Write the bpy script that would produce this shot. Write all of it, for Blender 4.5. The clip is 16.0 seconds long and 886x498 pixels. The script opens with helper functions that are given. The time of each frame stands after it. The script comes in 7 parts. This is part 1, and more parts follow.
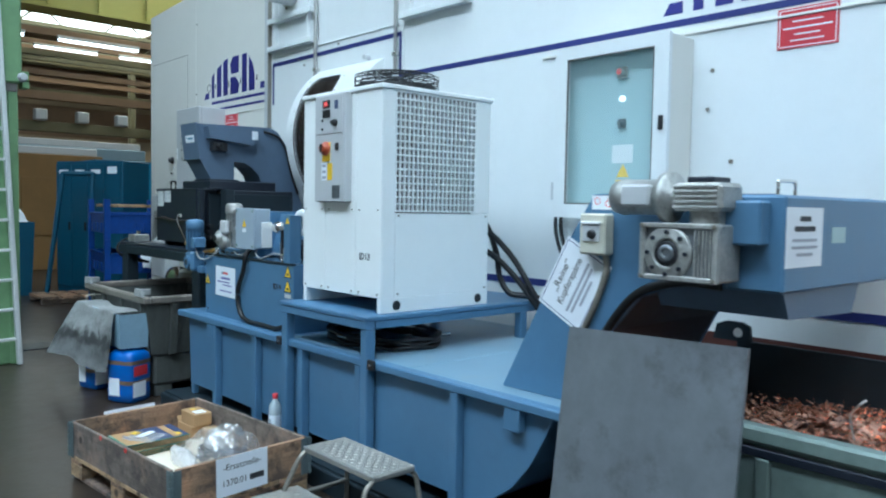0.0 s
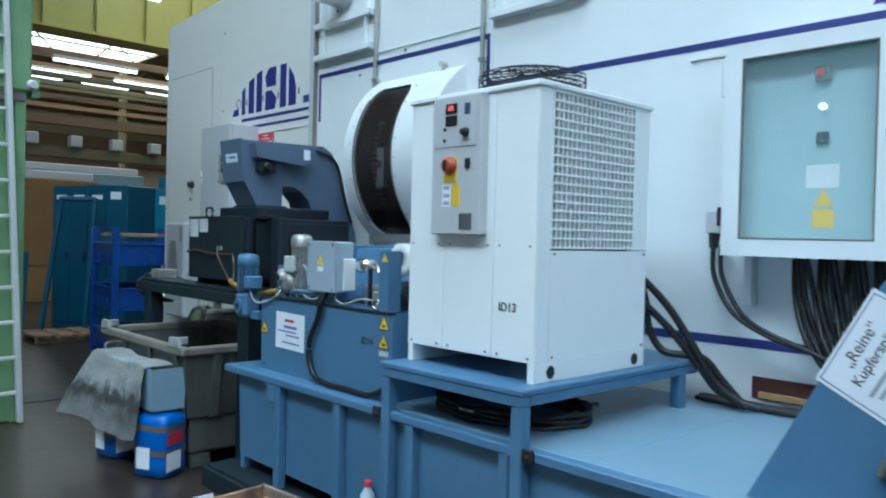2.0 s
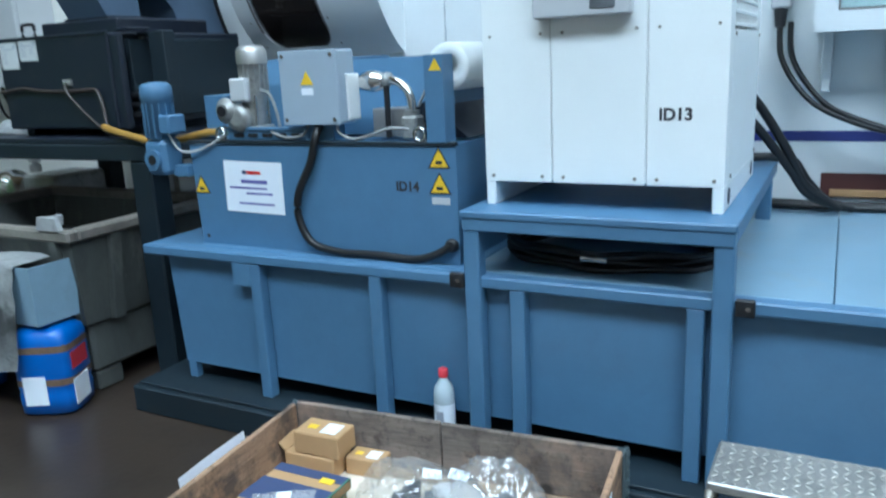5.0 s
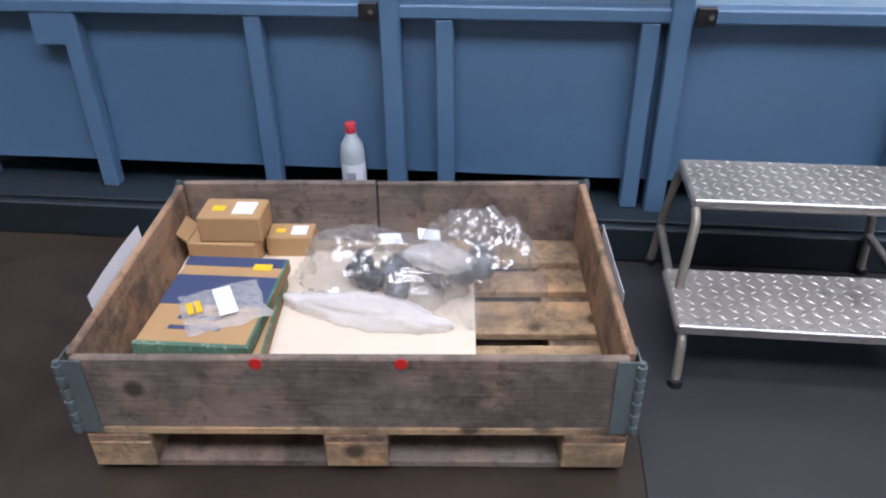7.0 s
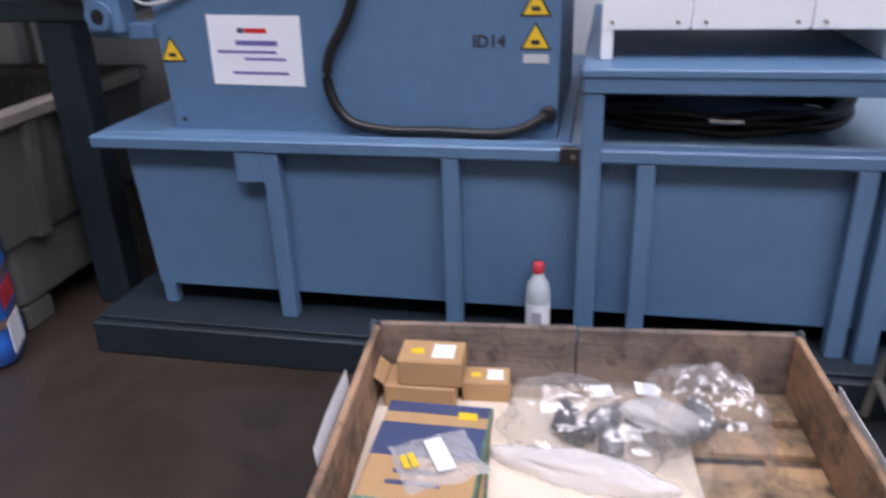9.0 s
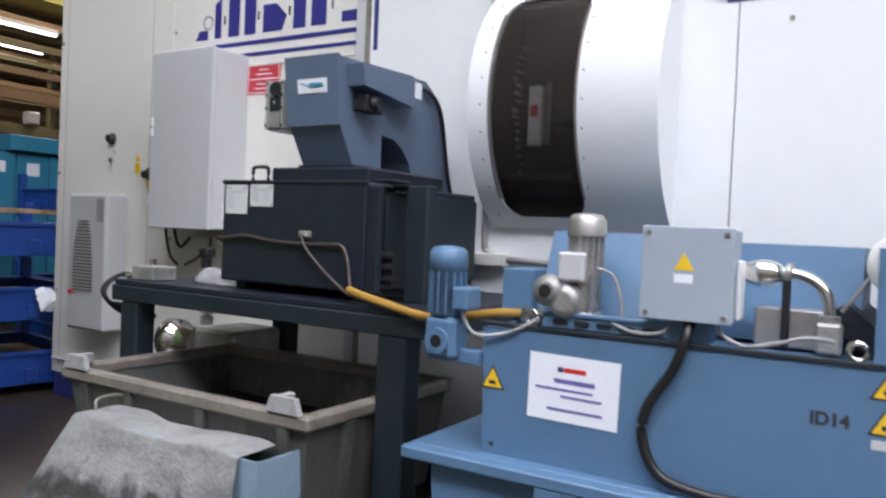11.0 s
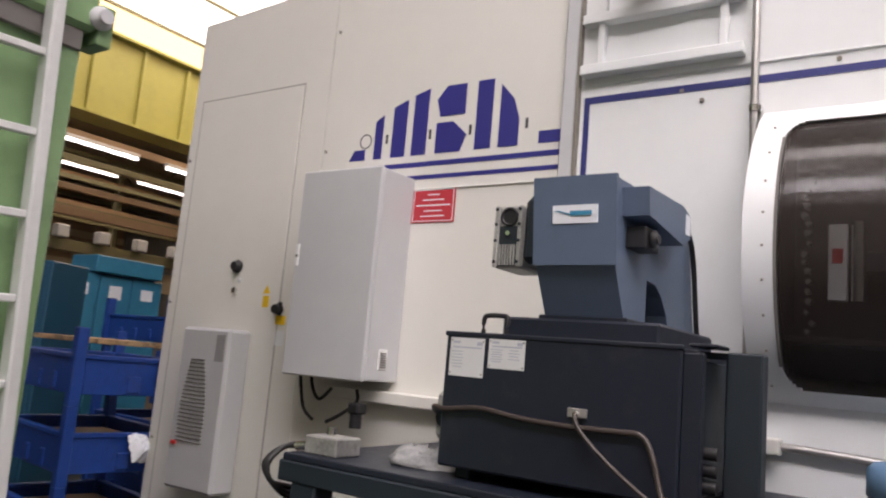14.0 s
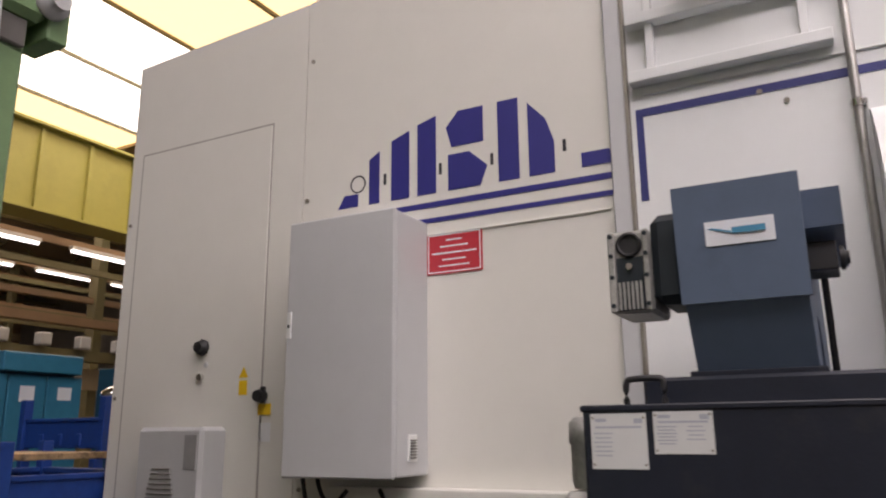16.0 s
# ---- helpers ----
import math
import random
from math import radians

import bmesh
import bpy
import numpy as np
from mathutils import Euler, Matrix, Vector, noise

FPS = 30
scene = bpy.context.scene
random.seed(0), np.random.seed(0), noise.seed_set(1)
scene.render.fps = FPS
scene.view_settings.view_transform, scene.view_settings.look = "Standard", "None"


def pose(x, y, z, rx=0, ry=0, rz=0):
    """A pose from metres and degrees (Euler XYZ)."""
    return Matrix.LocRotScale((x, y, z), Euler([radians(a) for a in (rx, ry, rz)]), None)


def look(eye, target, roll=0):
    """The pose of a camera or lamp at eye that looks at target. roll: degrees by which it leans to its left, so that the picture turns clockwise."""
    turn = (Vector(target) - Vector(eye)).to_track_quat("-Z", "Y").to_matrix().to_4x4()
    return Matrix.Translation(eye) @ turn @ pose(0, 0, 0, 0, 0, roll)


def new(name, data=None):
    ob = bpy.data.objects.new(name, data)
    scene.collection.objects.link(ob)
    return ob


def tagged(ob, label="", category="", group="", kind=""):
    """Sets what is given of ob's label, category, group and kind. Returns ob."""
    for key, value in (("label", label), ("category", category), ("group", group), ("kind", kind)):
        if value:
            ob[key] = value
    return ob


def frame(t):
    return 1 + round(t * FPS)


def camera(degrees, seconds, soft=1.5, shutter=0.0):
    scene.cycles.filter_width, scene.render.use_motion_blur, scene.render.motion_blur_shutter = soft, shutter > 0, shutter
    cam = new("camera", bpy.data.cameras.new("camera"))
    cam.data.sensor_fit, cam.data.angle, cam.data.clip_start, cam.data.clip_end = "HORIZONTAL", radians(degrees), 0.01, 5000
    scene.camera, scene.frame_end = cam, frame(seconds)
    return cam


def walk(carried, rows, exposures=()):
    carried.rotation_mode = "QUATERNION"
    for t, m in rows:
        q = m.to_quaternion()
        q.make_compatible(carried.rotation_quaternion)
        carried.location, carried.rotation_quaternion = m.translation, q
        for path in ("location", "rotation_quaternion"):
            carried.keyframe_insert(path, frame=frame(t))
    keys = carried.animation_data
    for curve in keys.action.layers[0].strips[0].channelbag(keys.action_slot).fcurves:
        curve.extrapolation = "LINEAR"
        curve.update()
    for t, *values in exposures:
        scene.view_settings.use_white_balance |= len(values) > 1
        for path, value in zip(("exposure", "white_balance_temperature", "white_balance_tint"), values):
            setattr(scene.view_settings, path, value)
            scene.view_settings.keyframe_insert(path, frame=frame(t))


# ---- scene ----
cam = camera(60.3, 16.0, soft=2.1, shutter=0.4)
PATH = [
    (0, (0.296, 0.079, 1.612), (1.633, 1.563, 1.504), 1.0),
    (0.5, (0.307, 0.386, 1.61), (1.656, 1.861, 1.522), 1.7),
    (1, (0.327, 0.706, 1.608), (1.734, 2.125, 1.516), 1.0),
    (1.5, (0.396, 1.039, 1.627), (1.803, 2.459, 1.565), 0.7),
    (2, (0.407, 1.386, 1.619), (1.776, 2.844, 1.59), 1.4),
    (2.5, (0.357, 1.699, 1.632), (1.788, 3.095, 1.664), 0.9),
    (3, (0.365, 2.016, 1.619), (1.832, 3.375, 1.65), 0.4),
    (3.2, (0.386, 2.137, 1.626), (1.857, 3.491, 1.659), 0.3),
    (5.3, (0.405, 3.257, 1.505), (2.142, 4.068, 0.938), -2.3),
    (5.5, (0.419, 3.352, 1.492), (2.169, 4.1, 0.878), -1.9),
    (6, (0.407, 3.606, 1.411), (2.211, 4.076, 0.686), -2.7),
    (6.5, (0.444, 3.725, 1.374), (2.216, 3.951, 0.474), -1.4),
    (7, (0.51, 3.827, 1.355), (2.192, 4.023, 0.292), -0.8),
    (7.5, (0.534, 3.983, 1.346), (2.18, 4.031, 0.211), 1.4),
    (8, (0.53, 4.106, 1.352), (2.169, 4.027, 0.208), 2.1),
    (8.5, (0.544, 4.148, 1.393), (2.27, 4.291, 0.393), -1.8),
    (9, (0.554, 4.206, 1.433), (2.338, 4.599, 0.619), -2.0),
    (9.5, (0.542, 4.232, 1.445), (2.334, 4.847, 0.804), -1.9),
    (10, (0.525, 4.265, 1.455), (2.325, 5.023, 1.027), -0.7),
    (10.2, (0.502, 4.284, 1.463), (2.301, 5.1, 1.151), -0.0),
    (12.3, (0.537, 4.738, 1.644), (2.135, 5.932, 1.777), 5.2),
    (12.5, (0.541, 4.826, 1.636), (2.128, 6.031, 1.799), 5.1),
    (13, (0.626, 5.083, 1.622), (2.159, 6.347, 1.843), 5.5),
    (13.5, (0.746, 5.351, 1.63), (2.307, 6.572, 1.899), 5.4),
    (14, (0.756, 5.649, 1.622), (2.38, 6.777, 1.917), 5.1),
    (14.5, (0.756, 5.901, 1.636), (2.48, 6.864, 1.955), 3.3),
    (15, (0.898, 6.14, 1.662), (2.616, 7.101, 2.015), 2.7),
    (15.5, (1.043, 6.342, 1.662), (2.745, 7.309, 2.073), 1.6),
    (16, (1.122, 6.572, 1.673), (2.834, 7.493, 2.144), -0.5),
]
EXPOSURES = [
    (0.0, -0.1, 4950, -1), (2.0, -0.25, 4850, -2), (3.0, -0.28, 4850, -3), (5.5, 0.1, 5000, 3), (6.5, 0.0, 5400, 16), (7.0, -0.18, 5750, 22), (7.4, -0.18, 5900, 25), (8.0, -0.24, 5950, 26), (8.6, -0.22, 5950, 29),
    (9.4, 0.0, 5850, 25), (10.0, 0.22, 5700, 18), (12.5, 0.17, 6600, 24), (14.0, 0.02, 6700, 25), (15.0, -0.1, 6800, 25), (16.0, -0.34, 6850, 27),
]
walk(cam, [(t, look(eye, target, roll)) for t, eye, target, roll in PATH], EXPOSURES)

# ---- light ----
world = bpy.data.worlds.new("world")
scene.world = world
world.use_nodes = True
sky = world.node_tree.nodes.new("ShaderNodeTexSky")
sky.sky_type, sky.sun_disc, sky.sun_elevation, sky.sun_rotation = "NISHITA", False, radians(48), radians(200)
world.node_tree.links.new(sky.outputs[0], world.node_tree.nodes["Background"].inputs[0])
world.node_tree.nodes["Background"].inputs[1].default_value = 0.15


def sky_lamp(x, y, z, sx, sy, watts, colour=(1, 1, 1)):
    """Daylight that falls through one roof light."""
    lamp = bpy.data.lights.new("rooflight_daylight", "AREA")
    lamp.shape, lamp.size, lamp.size_y, lamp.energy, lamp.color = "RECTANGLE", sx, sy, watts, colour
    new("rooflight_daylight", lamp).matrix_world = pose(x, y, z)


ROOF = 11.5
# the first two bands lie out of view, added to light the machine front
BANDS = [(-6.0, -2.5), (0.4, 2.6), (9.0, 18.0)]      # glazed bands of the roof, in x
BAND_Y = [(-9.0, 9.0), (-9.0, 9.0), (12.0, 48.0)]    # and along y
sky_lamp(-4.2, 0, ROOF - 0.05, 3.3, 17.5, 1950, (0.93, 0.97, 1.0))
sky_lamp(1.5, 0, ROOF - 0.05, 2.0, 17.5, 620, (0.95, 0.98, 1.0))
sky_lamp(13.5, 30, ROOF - 0.05, 8.6, 34, 1150, (1.0, 0.93, 0.82))


# ---- materials ----
def mat(name, col, rough=0.5, metal=0.0, scale=6.0, var=0.10, bump=0.04, fine=90.0, stretch=(1, 1, 1), stain=None, stain_amount=0.35, coat=0.0):
    """Paint, metal or plastic: a colour that varies at two scales, uneven gloss, fine relief, and stains of a second colour."""
    m = bpy.data.materials.new(name)
    m.use_nodes = True
    nt = m.node_tree
    p = nt.nodes["Principled BSDF"]
    link = nt.links.new
    tc = nt.nodes.new("ShaderNodeTexCoord")
    mp = nt.nodes.new("ShaderNodeMapping")
    mp.inputs["Scale"].default_value = stretch
    link(tc.outputs["Object"], mp.inputs[0])

    def noisy(s, detail, rough_):
        n = nt.nodes.new("ShaderNodeTexNoise")
        n.inputs["Scale"].default_value, n.inputs["Detail"].default_value, n.inputs["Roughness"].default_value = s, detail, rough_
        link(mp.outputs[0], n.inputs["Vector"])
        return n.outputs[0]

    big, small = noisy(scale * 0.25, 4, 0.6), noisy(scale * 4, 6, 0.7)
    mix1 = nt.nodes.new("ShaderNodeMix")
    mix1.data_type = "RGBA"
    lo, hi = [max(0, c * (1 - var)) for c in col], [min(1, c * (1 + var)) for c in col]
    mix1.inputs[6].default_value, mix1.inputs[7].default_value = (*lo, 1), (*hi, 1)
    blend = nt.nodes.new("ShaderNodeMath")
    blend.operation = "ADD"
    half = nt.nodes.new("ShaderNodeMath")
    half.operation, half.inputs[1].default_value = "MULTIPLY", 0.6
    other = nt.nodes.new("ShaderNodeMath")
    other.operation, other.inputs[1].default_value = "MULTIPLY", 0.4
    link(big, half.inputs[0])
    link(small, other.inputs[0])
    link(half.outputs[0], blend.inputs[0])
    link(other.outputs[0], blend.inputs[1])
    spread = nt.nodes.new("ShaderNodeMapRange")
    spread.inputs[1].default_value, spread.inputs[2].default_value = 0.35, 0.65
    link(blend.outputs[0], spread.inputs[0])
    link(spread.outputs[0], mix1.inputs[0])
    out = mix1.outputs[2]
    if stain:
        st = noisy(scale * 0.9, 8, 0.72)
        cut = nt.nodes.new("ShaderNodeMapRange")
        cut.inputs[1].default_value, cut.inputs[2].default_value, cut.inputs[4].default_value = 0.54, 0.72, stain_amount
        link(st, cut.inputs[0])
        mix2 = nt.nodes.new("ShaderNodeMix")
        mix2.data_type = "RGBA"
        mix2.inputs[7].default_value = (*stain, 1)
        link(cut.outputs[0], mix2.inputs[0])
        link(out, mix2.inputs[6])
        out = mix2.outputs[2]
    link(out, p.inputs["Base Color"])
    rr = nt.nodes.new("ShaderNodeMapRange")
    rr.inputs[3].default_value, rr.inputs[4].default_value = max(0.03, rough - 0.1), min(1, rough + 0.1)
    link(small, rr.inputs[0])
    link(rr.outputs[0], p.inputs["Roughness"])
    p.inputs["Metallic"].default_value = metal
    p.inputs["Coat Weight"].default_value = coat
    if bump:
        b = nt.nodes.new("ShaderNodeBump")
        b.inputs["Strength"].default_value, b.inputs["Distance"].default_value = bump, 0.01
        link(noisy(fine, 3, 0.6), b.inputs["Height"])
        link(b.outputs[0], p.inputs["Normal"])
    return m


def wood(name, col, dark, along="y"):
    """Weathered planks: grain drawn out along one axis, knots and grey stains."""
    s = {"x": (1.2, 14, 14), "y": (14, 1.2, 14)}[along]
    m = mat(name, col, 0.8, 0, 5, 0.3, 0.35, 8, s, dark, 0.75)
    nt = m.node_tree
    p = nt.nodes["Principled BSDF"]
    tc = nt.nodes.new("ShaderNodeTexCoord")
    info = nt.nodes.new("ShaderNodeObjectInfo")
    shift = nt.nodes.new("ShaderNodeVectorMath")
    shift.operation = "ADD"
    nt.links.new(tc.outputs["Object"], shift.inputs[0])
    nt.links.new(info.outputs["Random"], shift.inputs[1])
    base = p.inputs["Base Color"].links[0].from_socket

    def layer(base, fac, colour):
        mix = nt.nodes.new("ShaderNodeMix")
        mix.data_type = "RGBA"
        mix.inputs[7].default_value = (*colour, 1)
        nt.links.new(fac, mix.inputs[0])
        nt.links.new(base, mix.inputs[6])
        return mix.outputs[2]

    def ramp(value, a, b, c, d):
        k = nt.nodes.new("ShaderNodeMapRange")
        k.inputs[1].default_value, k.inputs[2].default_value, k.inputs[3].default_value, k.inputs[4].default_value = a, b, c, d
        nt.links.new(value, k.inputs[0])
        return k.outputs[0]

    for scale, lo, hi, amount, colour in ((4.0, 0.46, 0.58, 0.85, dark), (3.0, 0.5, 0.62, 0.6, [min(1, c * f) for c, f in zip(col, (1.7, 1.45, 1.25))]), (9.0, 0.55, 0.68, 0.7, [c * 0.45 for c in dark]), (22.0, 0.56, 0.7, 0.7, [c * 0.3 for c in dark])):
        n = nt.nodes.new("ShaderNodeTexNoise")
        n.inputs["Scale"].default_value, n.inputs["Detail"].default_value, n.inputs["Roughness"].default_value = scale, 7, 0.7
        nt.links.new(shift.outputs[0], n.inputs["Vector"])
        base = layer(base, ramp(n.outputs[0], lo, hi, 0.0, amount), colour)
    v = nt.nodes.new("ShaderNodeTexVoronoi")
    v.inputs["Scale"].default_value = 5.5
    nt.links.new(shift.outputs[0], v.inputs["Vector"])
    base = layer(base, ramp(v.outputs["Distance"], 0.08, 0.16, 0.9, 0.0), [c * 0.3 for c in dark])
    nt.links.new(base, p.inputs["Base Color"])
    return m


def glow(name, col, strength):
    m = bpy.data.materials.new(name)
    m.use_nodes = True
    p = m.node_tree.nodes["Principled BSDF"]
    p.inputs["Base Color"].default_value = (*col, 1)
    p.inputs["Emission Color"].default_value, p.inputs["Emission Strength"].default_value = (*col, 1), strength
    return m


def clear(name, col, rough, alpha, bump=0.0, scale=20.0):
    """A thin clear sheet: mostly let through, glossy."""
    m = mat(name, col, rough, 0, scale, 0.05, bump, scale)
    m.node_tree.nodes["Principled BSDF"].inputs["Alpha"].default_value = alpha
    return m


def film_mat(name, share, rough, metal):
    """Thin plastic film: a share of it gleams, the rest is let through."""
    m = mat(name, (0.86, 0.85, 0.84), rough, metal, 16, 0.05, 0.2, 30)
    nt = m.node_tree
    p, out = nt.nodes["Principled BSDF"], nt.nodes["Material Output"]
    tr, mix = nt.nodes.new("ShaderNodeBsdfTransparent"), nt.nodes.new("ShaderNodeMixShader")
    mix.inputs[0].default_value = share
    nt.links.new(tr.outputs[0], mix.inputs[1])
    nt.links.new(p.outputs[0], mix.inputs[2])
    nt.links.new(mix.outputs[0], out.inputs["Surface"])
    return m


M_WHITE = mat("cream_machine_paint", (0.72, 0.71, 0.66), 0.42, scale=1.2, var=0.03, bump=0.02, stain=(0.6, 0.57, 0.5), stain_amount=0.12)
M_WHITE2 = mat("white_steel_paint", (0.76, 0.78, 0.78), 0.35, scale=2, var=0.025, bump=0.02, stain=(0.62, 0.6, 0.55), stain_amount=0.1)
M_CHILLER = mat("clean_white_enamel", (0.88, 0.9, 0.89), 0.34, scale=2, var=0.02, bump=0.02, stain=(0.7, 0.69, 0.64), stain_amount=0.12)
M_GREY = mat("light_grey_paint", (0.53, 0.54, 0.55), 0.5, scale=2, var=0.04, bump=0.05, fine=300)
M_SEAM = mat("seam_shadow_gap", (0.16, 0.15, 0.14), 0.8)
M_BLUE = mat("pigeon_blue_paint", (0.098, 0.186, 0.308), 0.4, scale=3, var=0.1, bump=0.03, stain=(0.09, 0.14, 0.22), stain_amount=0.35)
M_BLUEWORN = mat("worn_blue_sheet", (0.21, 0.31, 0.4), 0.32, scale=4, var=0.12, bump=0.04, stain=(0.3, 0.27, 0.2), stain_amount=0.45)
M_STRIPE = mat("dark_blue_stripe", (0.028, 0.035, 0.17), 0.5, var=0.05)
M_LOGO = mat("violet_blue_lacquer", (0.034, 0.034, 0.21), 0.45, var=0.05)
M_SLATE = mat("slate_blue_paint", (0.108, 0.15, 0.222), 0.45, scale=4, var=0.08, bump=0.04, stain=(0.05, 0.07, 0.1), stain_amount=0.3)
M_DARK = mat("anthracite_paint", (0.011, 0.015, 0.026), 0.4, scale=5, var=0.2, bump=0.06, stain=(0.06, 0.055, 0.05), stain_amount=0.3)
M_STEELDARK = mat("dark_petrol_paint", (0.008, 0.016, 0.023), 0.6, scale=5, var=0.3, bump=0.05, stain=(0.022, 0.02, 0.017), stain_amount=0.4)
M_BLACK = mat("black_rubber", (0.014, 0.014, 0.016), 0.5, scale=10, var=0.3)
M_HOSE = mat("black_hose", (0.011, 0.0105, 0.011), 0.45, scale=10, var=0.2)
M_ALU = mat("aluminium", (0.46, 0.45, 0.43), 0.42, 0.8, 8, 0.15, 0.06, stain=(0.3, 0.28, 0.25), stain_amount=0.5)
M_CAST = mat("cast_aluminium", (0.42, 0.42, 0.4), 0.48, 0.6, 16, 0.3, 0.2, 160, stain=(0.1, 0.09, 0.075), stain_amount=0.7)
M_CHROME = mat("chrome", (0.75, 0.74, 0.72), 0.16, 1.0, 8, 0.08, 0.01)
M_STEEL = mat("bare_steel_sheet", (0.2, 0.215, 0.235), 0.42, 0.55, 3, 0.14, 0.05, 40, stain=(0.07, 0.06, 0.06), stain_amount=0.6)
M_PLATE = mat("scuffed_bare_sheet", (0.2, 0.215, 0.235), 0.46, 0.35, 2.2, 0.2, 0.04, 30, stain=(0.045, 0.038, 0.036), stain_amount=0.75)
M_TUBE = mat("worn_galvanised_tube", (0.27, 0.25, 0.215), 0.5, 0.5, 12, 0.25, 0.06, stain=(0.16, 0.13, 0.09), stain_amount=0.6)
M_PAPER = mat("paper", (0.82, 0.85, 0.9), 0.7, scale=6, var=0.03, bump=0.02)
M_INK = mat("black_print", (0.03, 0.03, 0.035), 0.6)
M_PLATEGREY = mat("printed_foil", (0.6, 0.61, 0.6), 0.4, var=0.03)
M_GREYINK = mat("grey_print", (0.38, 0.4, 0.46), 0.6)
M_NOTE = mat("violet_blue_print", (0.16, 0.15, 0.42), 0.6)
M_OCHRE = mat("ochre_panel", (0.22, 0.125, 0.038), 0.6)
M_FAR = mat("pale_blue_far_paint", (0.22, 0.31, 0.38), 0.5)
M_HAIR = mat("hairline_joint", (0.38, 0.36, 0.33), 0.7)
M_RED = mat("red_sign", (0.52, 0.035, 0.05), 0.5, var=0.06)
M_REDPL = mat("red_plastic", (0.65, 0.03, 0.025), 0.35)
M_YELLOW = mat("yellow_sticker", (0.85, 0.56, 0.02), 0.45, var=0.05)
M_ORANGE = mat("orange_plastic", (0.8, 0.25, 0.03), 0.4)
M_FLOOR = mat("oiled_concrete_floor", (0.036, 0.026, 0.019), 0.36, scale=1.6, var=0.4, bump=0.1, fine=22, stain=(0.010, 0.008, 0.007), stain_amount=0.85)
M_MAT = mat("grey_floor_sheet", (0.03, 0.03, 0.033), 0.42, scale=3, var=0.2, bump=0.05, stain=(0.03, 0.03, 0.032), stain_amount=0.6)
M_WOOD_Y = wood("weathered_pine_along", (0.2, 0.162, 0.135), (0.105, 0.085, 0.072), "y")
M_WOOD_X = wood("weathered_pine_across", (0.36, 0.225, 0.135), (0.1, 0.075, 0.058), "x")
M_DECK = wood("pine_deck", (0.42, 0.29, 0.16), (0.17, 0.12, 0.08), "y")
M_KRAFT = mat("kraft_carton", (0.45, 0.28, 0.13), 0.75, scale=8, var=0.06, bump=0.05)
M_CONDENSER = mat("dark_condenser", (0.17, 0.16, 0.15), 0.6, 0.3, 30, 0.3)
M_TREAD = mat("worn_chequer_aluminium", (0.44, 0.42, 0.38), 0.4, 0.6, 10, 0.25, 0.1, stain=(0.1, 0.09, 0.08), stain_amount=0.6)
M_SHEET = mat("pale_board", (0.74, 0.65, 0.52), 0.7, scale=4, var=0.05)
M_NAVY = mat("navy_print", (0.055, 0.075, 0.16), 0.5, var=0.08)
M_SWITCH = mat("orange_red_switch", (0.42, 0.07, 0.02), 0.4)
M_TAPE = mat("green_printed_tape", (0.07, 0.16, 0.11), 0.5, scale=40, var=0.6, stain=(0.62, 0.62, 0.56), stain_amount=0.8)
M_GALV = mat("galvanised_hinge", (0.17, 0.21, 0.22), 0.45, 0.5, 12, 0.2, 0.05)
M_BAG = film_mat("clear_crumpled_film", 0.25, 0.14, 0.6)
# whiter film puts the highlight along the bag's folds into its colour
M_BAGGLEAM = film_mat("highlight_white_film", 0.5, 0.25, 0.0)
M_ZIP = film_mat("zip_bag_film", 0.36, 0.2, 0.1)
M_COPPER = mat("copper_swarf", (0.78, 0.4, 0.28), 0.2, 1.0, 20, 0.4, 0.1)
M_BINOUT = mat("old_green_container", (0.19, 0.24, 0.22), 0.5, 0.2, 4, 0.2, 0.1, stain=(0.3, 0.29, 0.26), stain_amount=0.5)
M_BINGREY = mat("grey_plastic_container", (0.08, 0.083, 0.076), 0.5, scale=4, var=0.4, bump=0.15, stretch=(1, 1, 0.35), stain=(0.3, 0.28, 0.24), stain_amount=0.6)
M_BINRIM = mat("rubbed_grey_brown_rim", (0.19, 0.17, 0.145), 0.45, scale=8, var=0.3, bump=0.1, stain=(0.1, 0.09, 0.08), stain_amount=0.6)
M_RAIL = mat("dull_white_aluminium", (0.62, 0.63, 0.62), 0.4, 0.2, 6, 0.08)
M_DRUM = mat("blue_plastic_canister", (0.02, 0.12, 0.46), 0.35, scale=4, var=0.1, stain=(0.02, 0.05, 0.15), stain_amount=0.4)
M_CLOTH = mat("wet_grey_cleaning_cloth", (0.33, 0.335, 0.33), 0.8, scale=9, var=0.25, bump=0.5, fine=55, stain=(0.12, 0.12, 0.115), stain_amount=0.7)
M_GREEN = mat("reseda_green_paint", (0.2, 0.33, 0.16), 0.45, scale=3, var=0.1, stain=(0.07, 0.13, 0.06), stain_amount=0.3)
M_TEAL = mat("teal_locker_paint", (0.015, 0.08, 0.14), 0.45, scale=3, var=0.1)
M_TEALUP = mat("bright_teal_paint", (0.03, 0.2, 0.33), 0.4, scale=3, var=0.12)
M_CRATE = mat("blue_crate_paint", (0.012, 0.058, 0.29), 0.45, scale=5, var=0.2, stain=(0.02, 0.03, 0.1), stain_amount=0.5)
M_CRANE = mat("yellow_green_crane_paint", (0.42, 0.40, 0.11), 0.5, scale=1, var=0.08, stain=(0.3, 0.25, 0.08), stain_amount=0.3)
M_BEAM = mat("olive_roof_steel", (0.16, 0.14, 0.07), 0.6, scale=1, var=0.15)
M_BRICK = mat("brown_hall_wall", (0.26, 0.17, 0.10), 0.7, scale=1, var=0.15)
M_ROOF = mat("pale_roof_lining", (0.42, 0.33, 0.2), 0.7, scale=1, var=0.08)
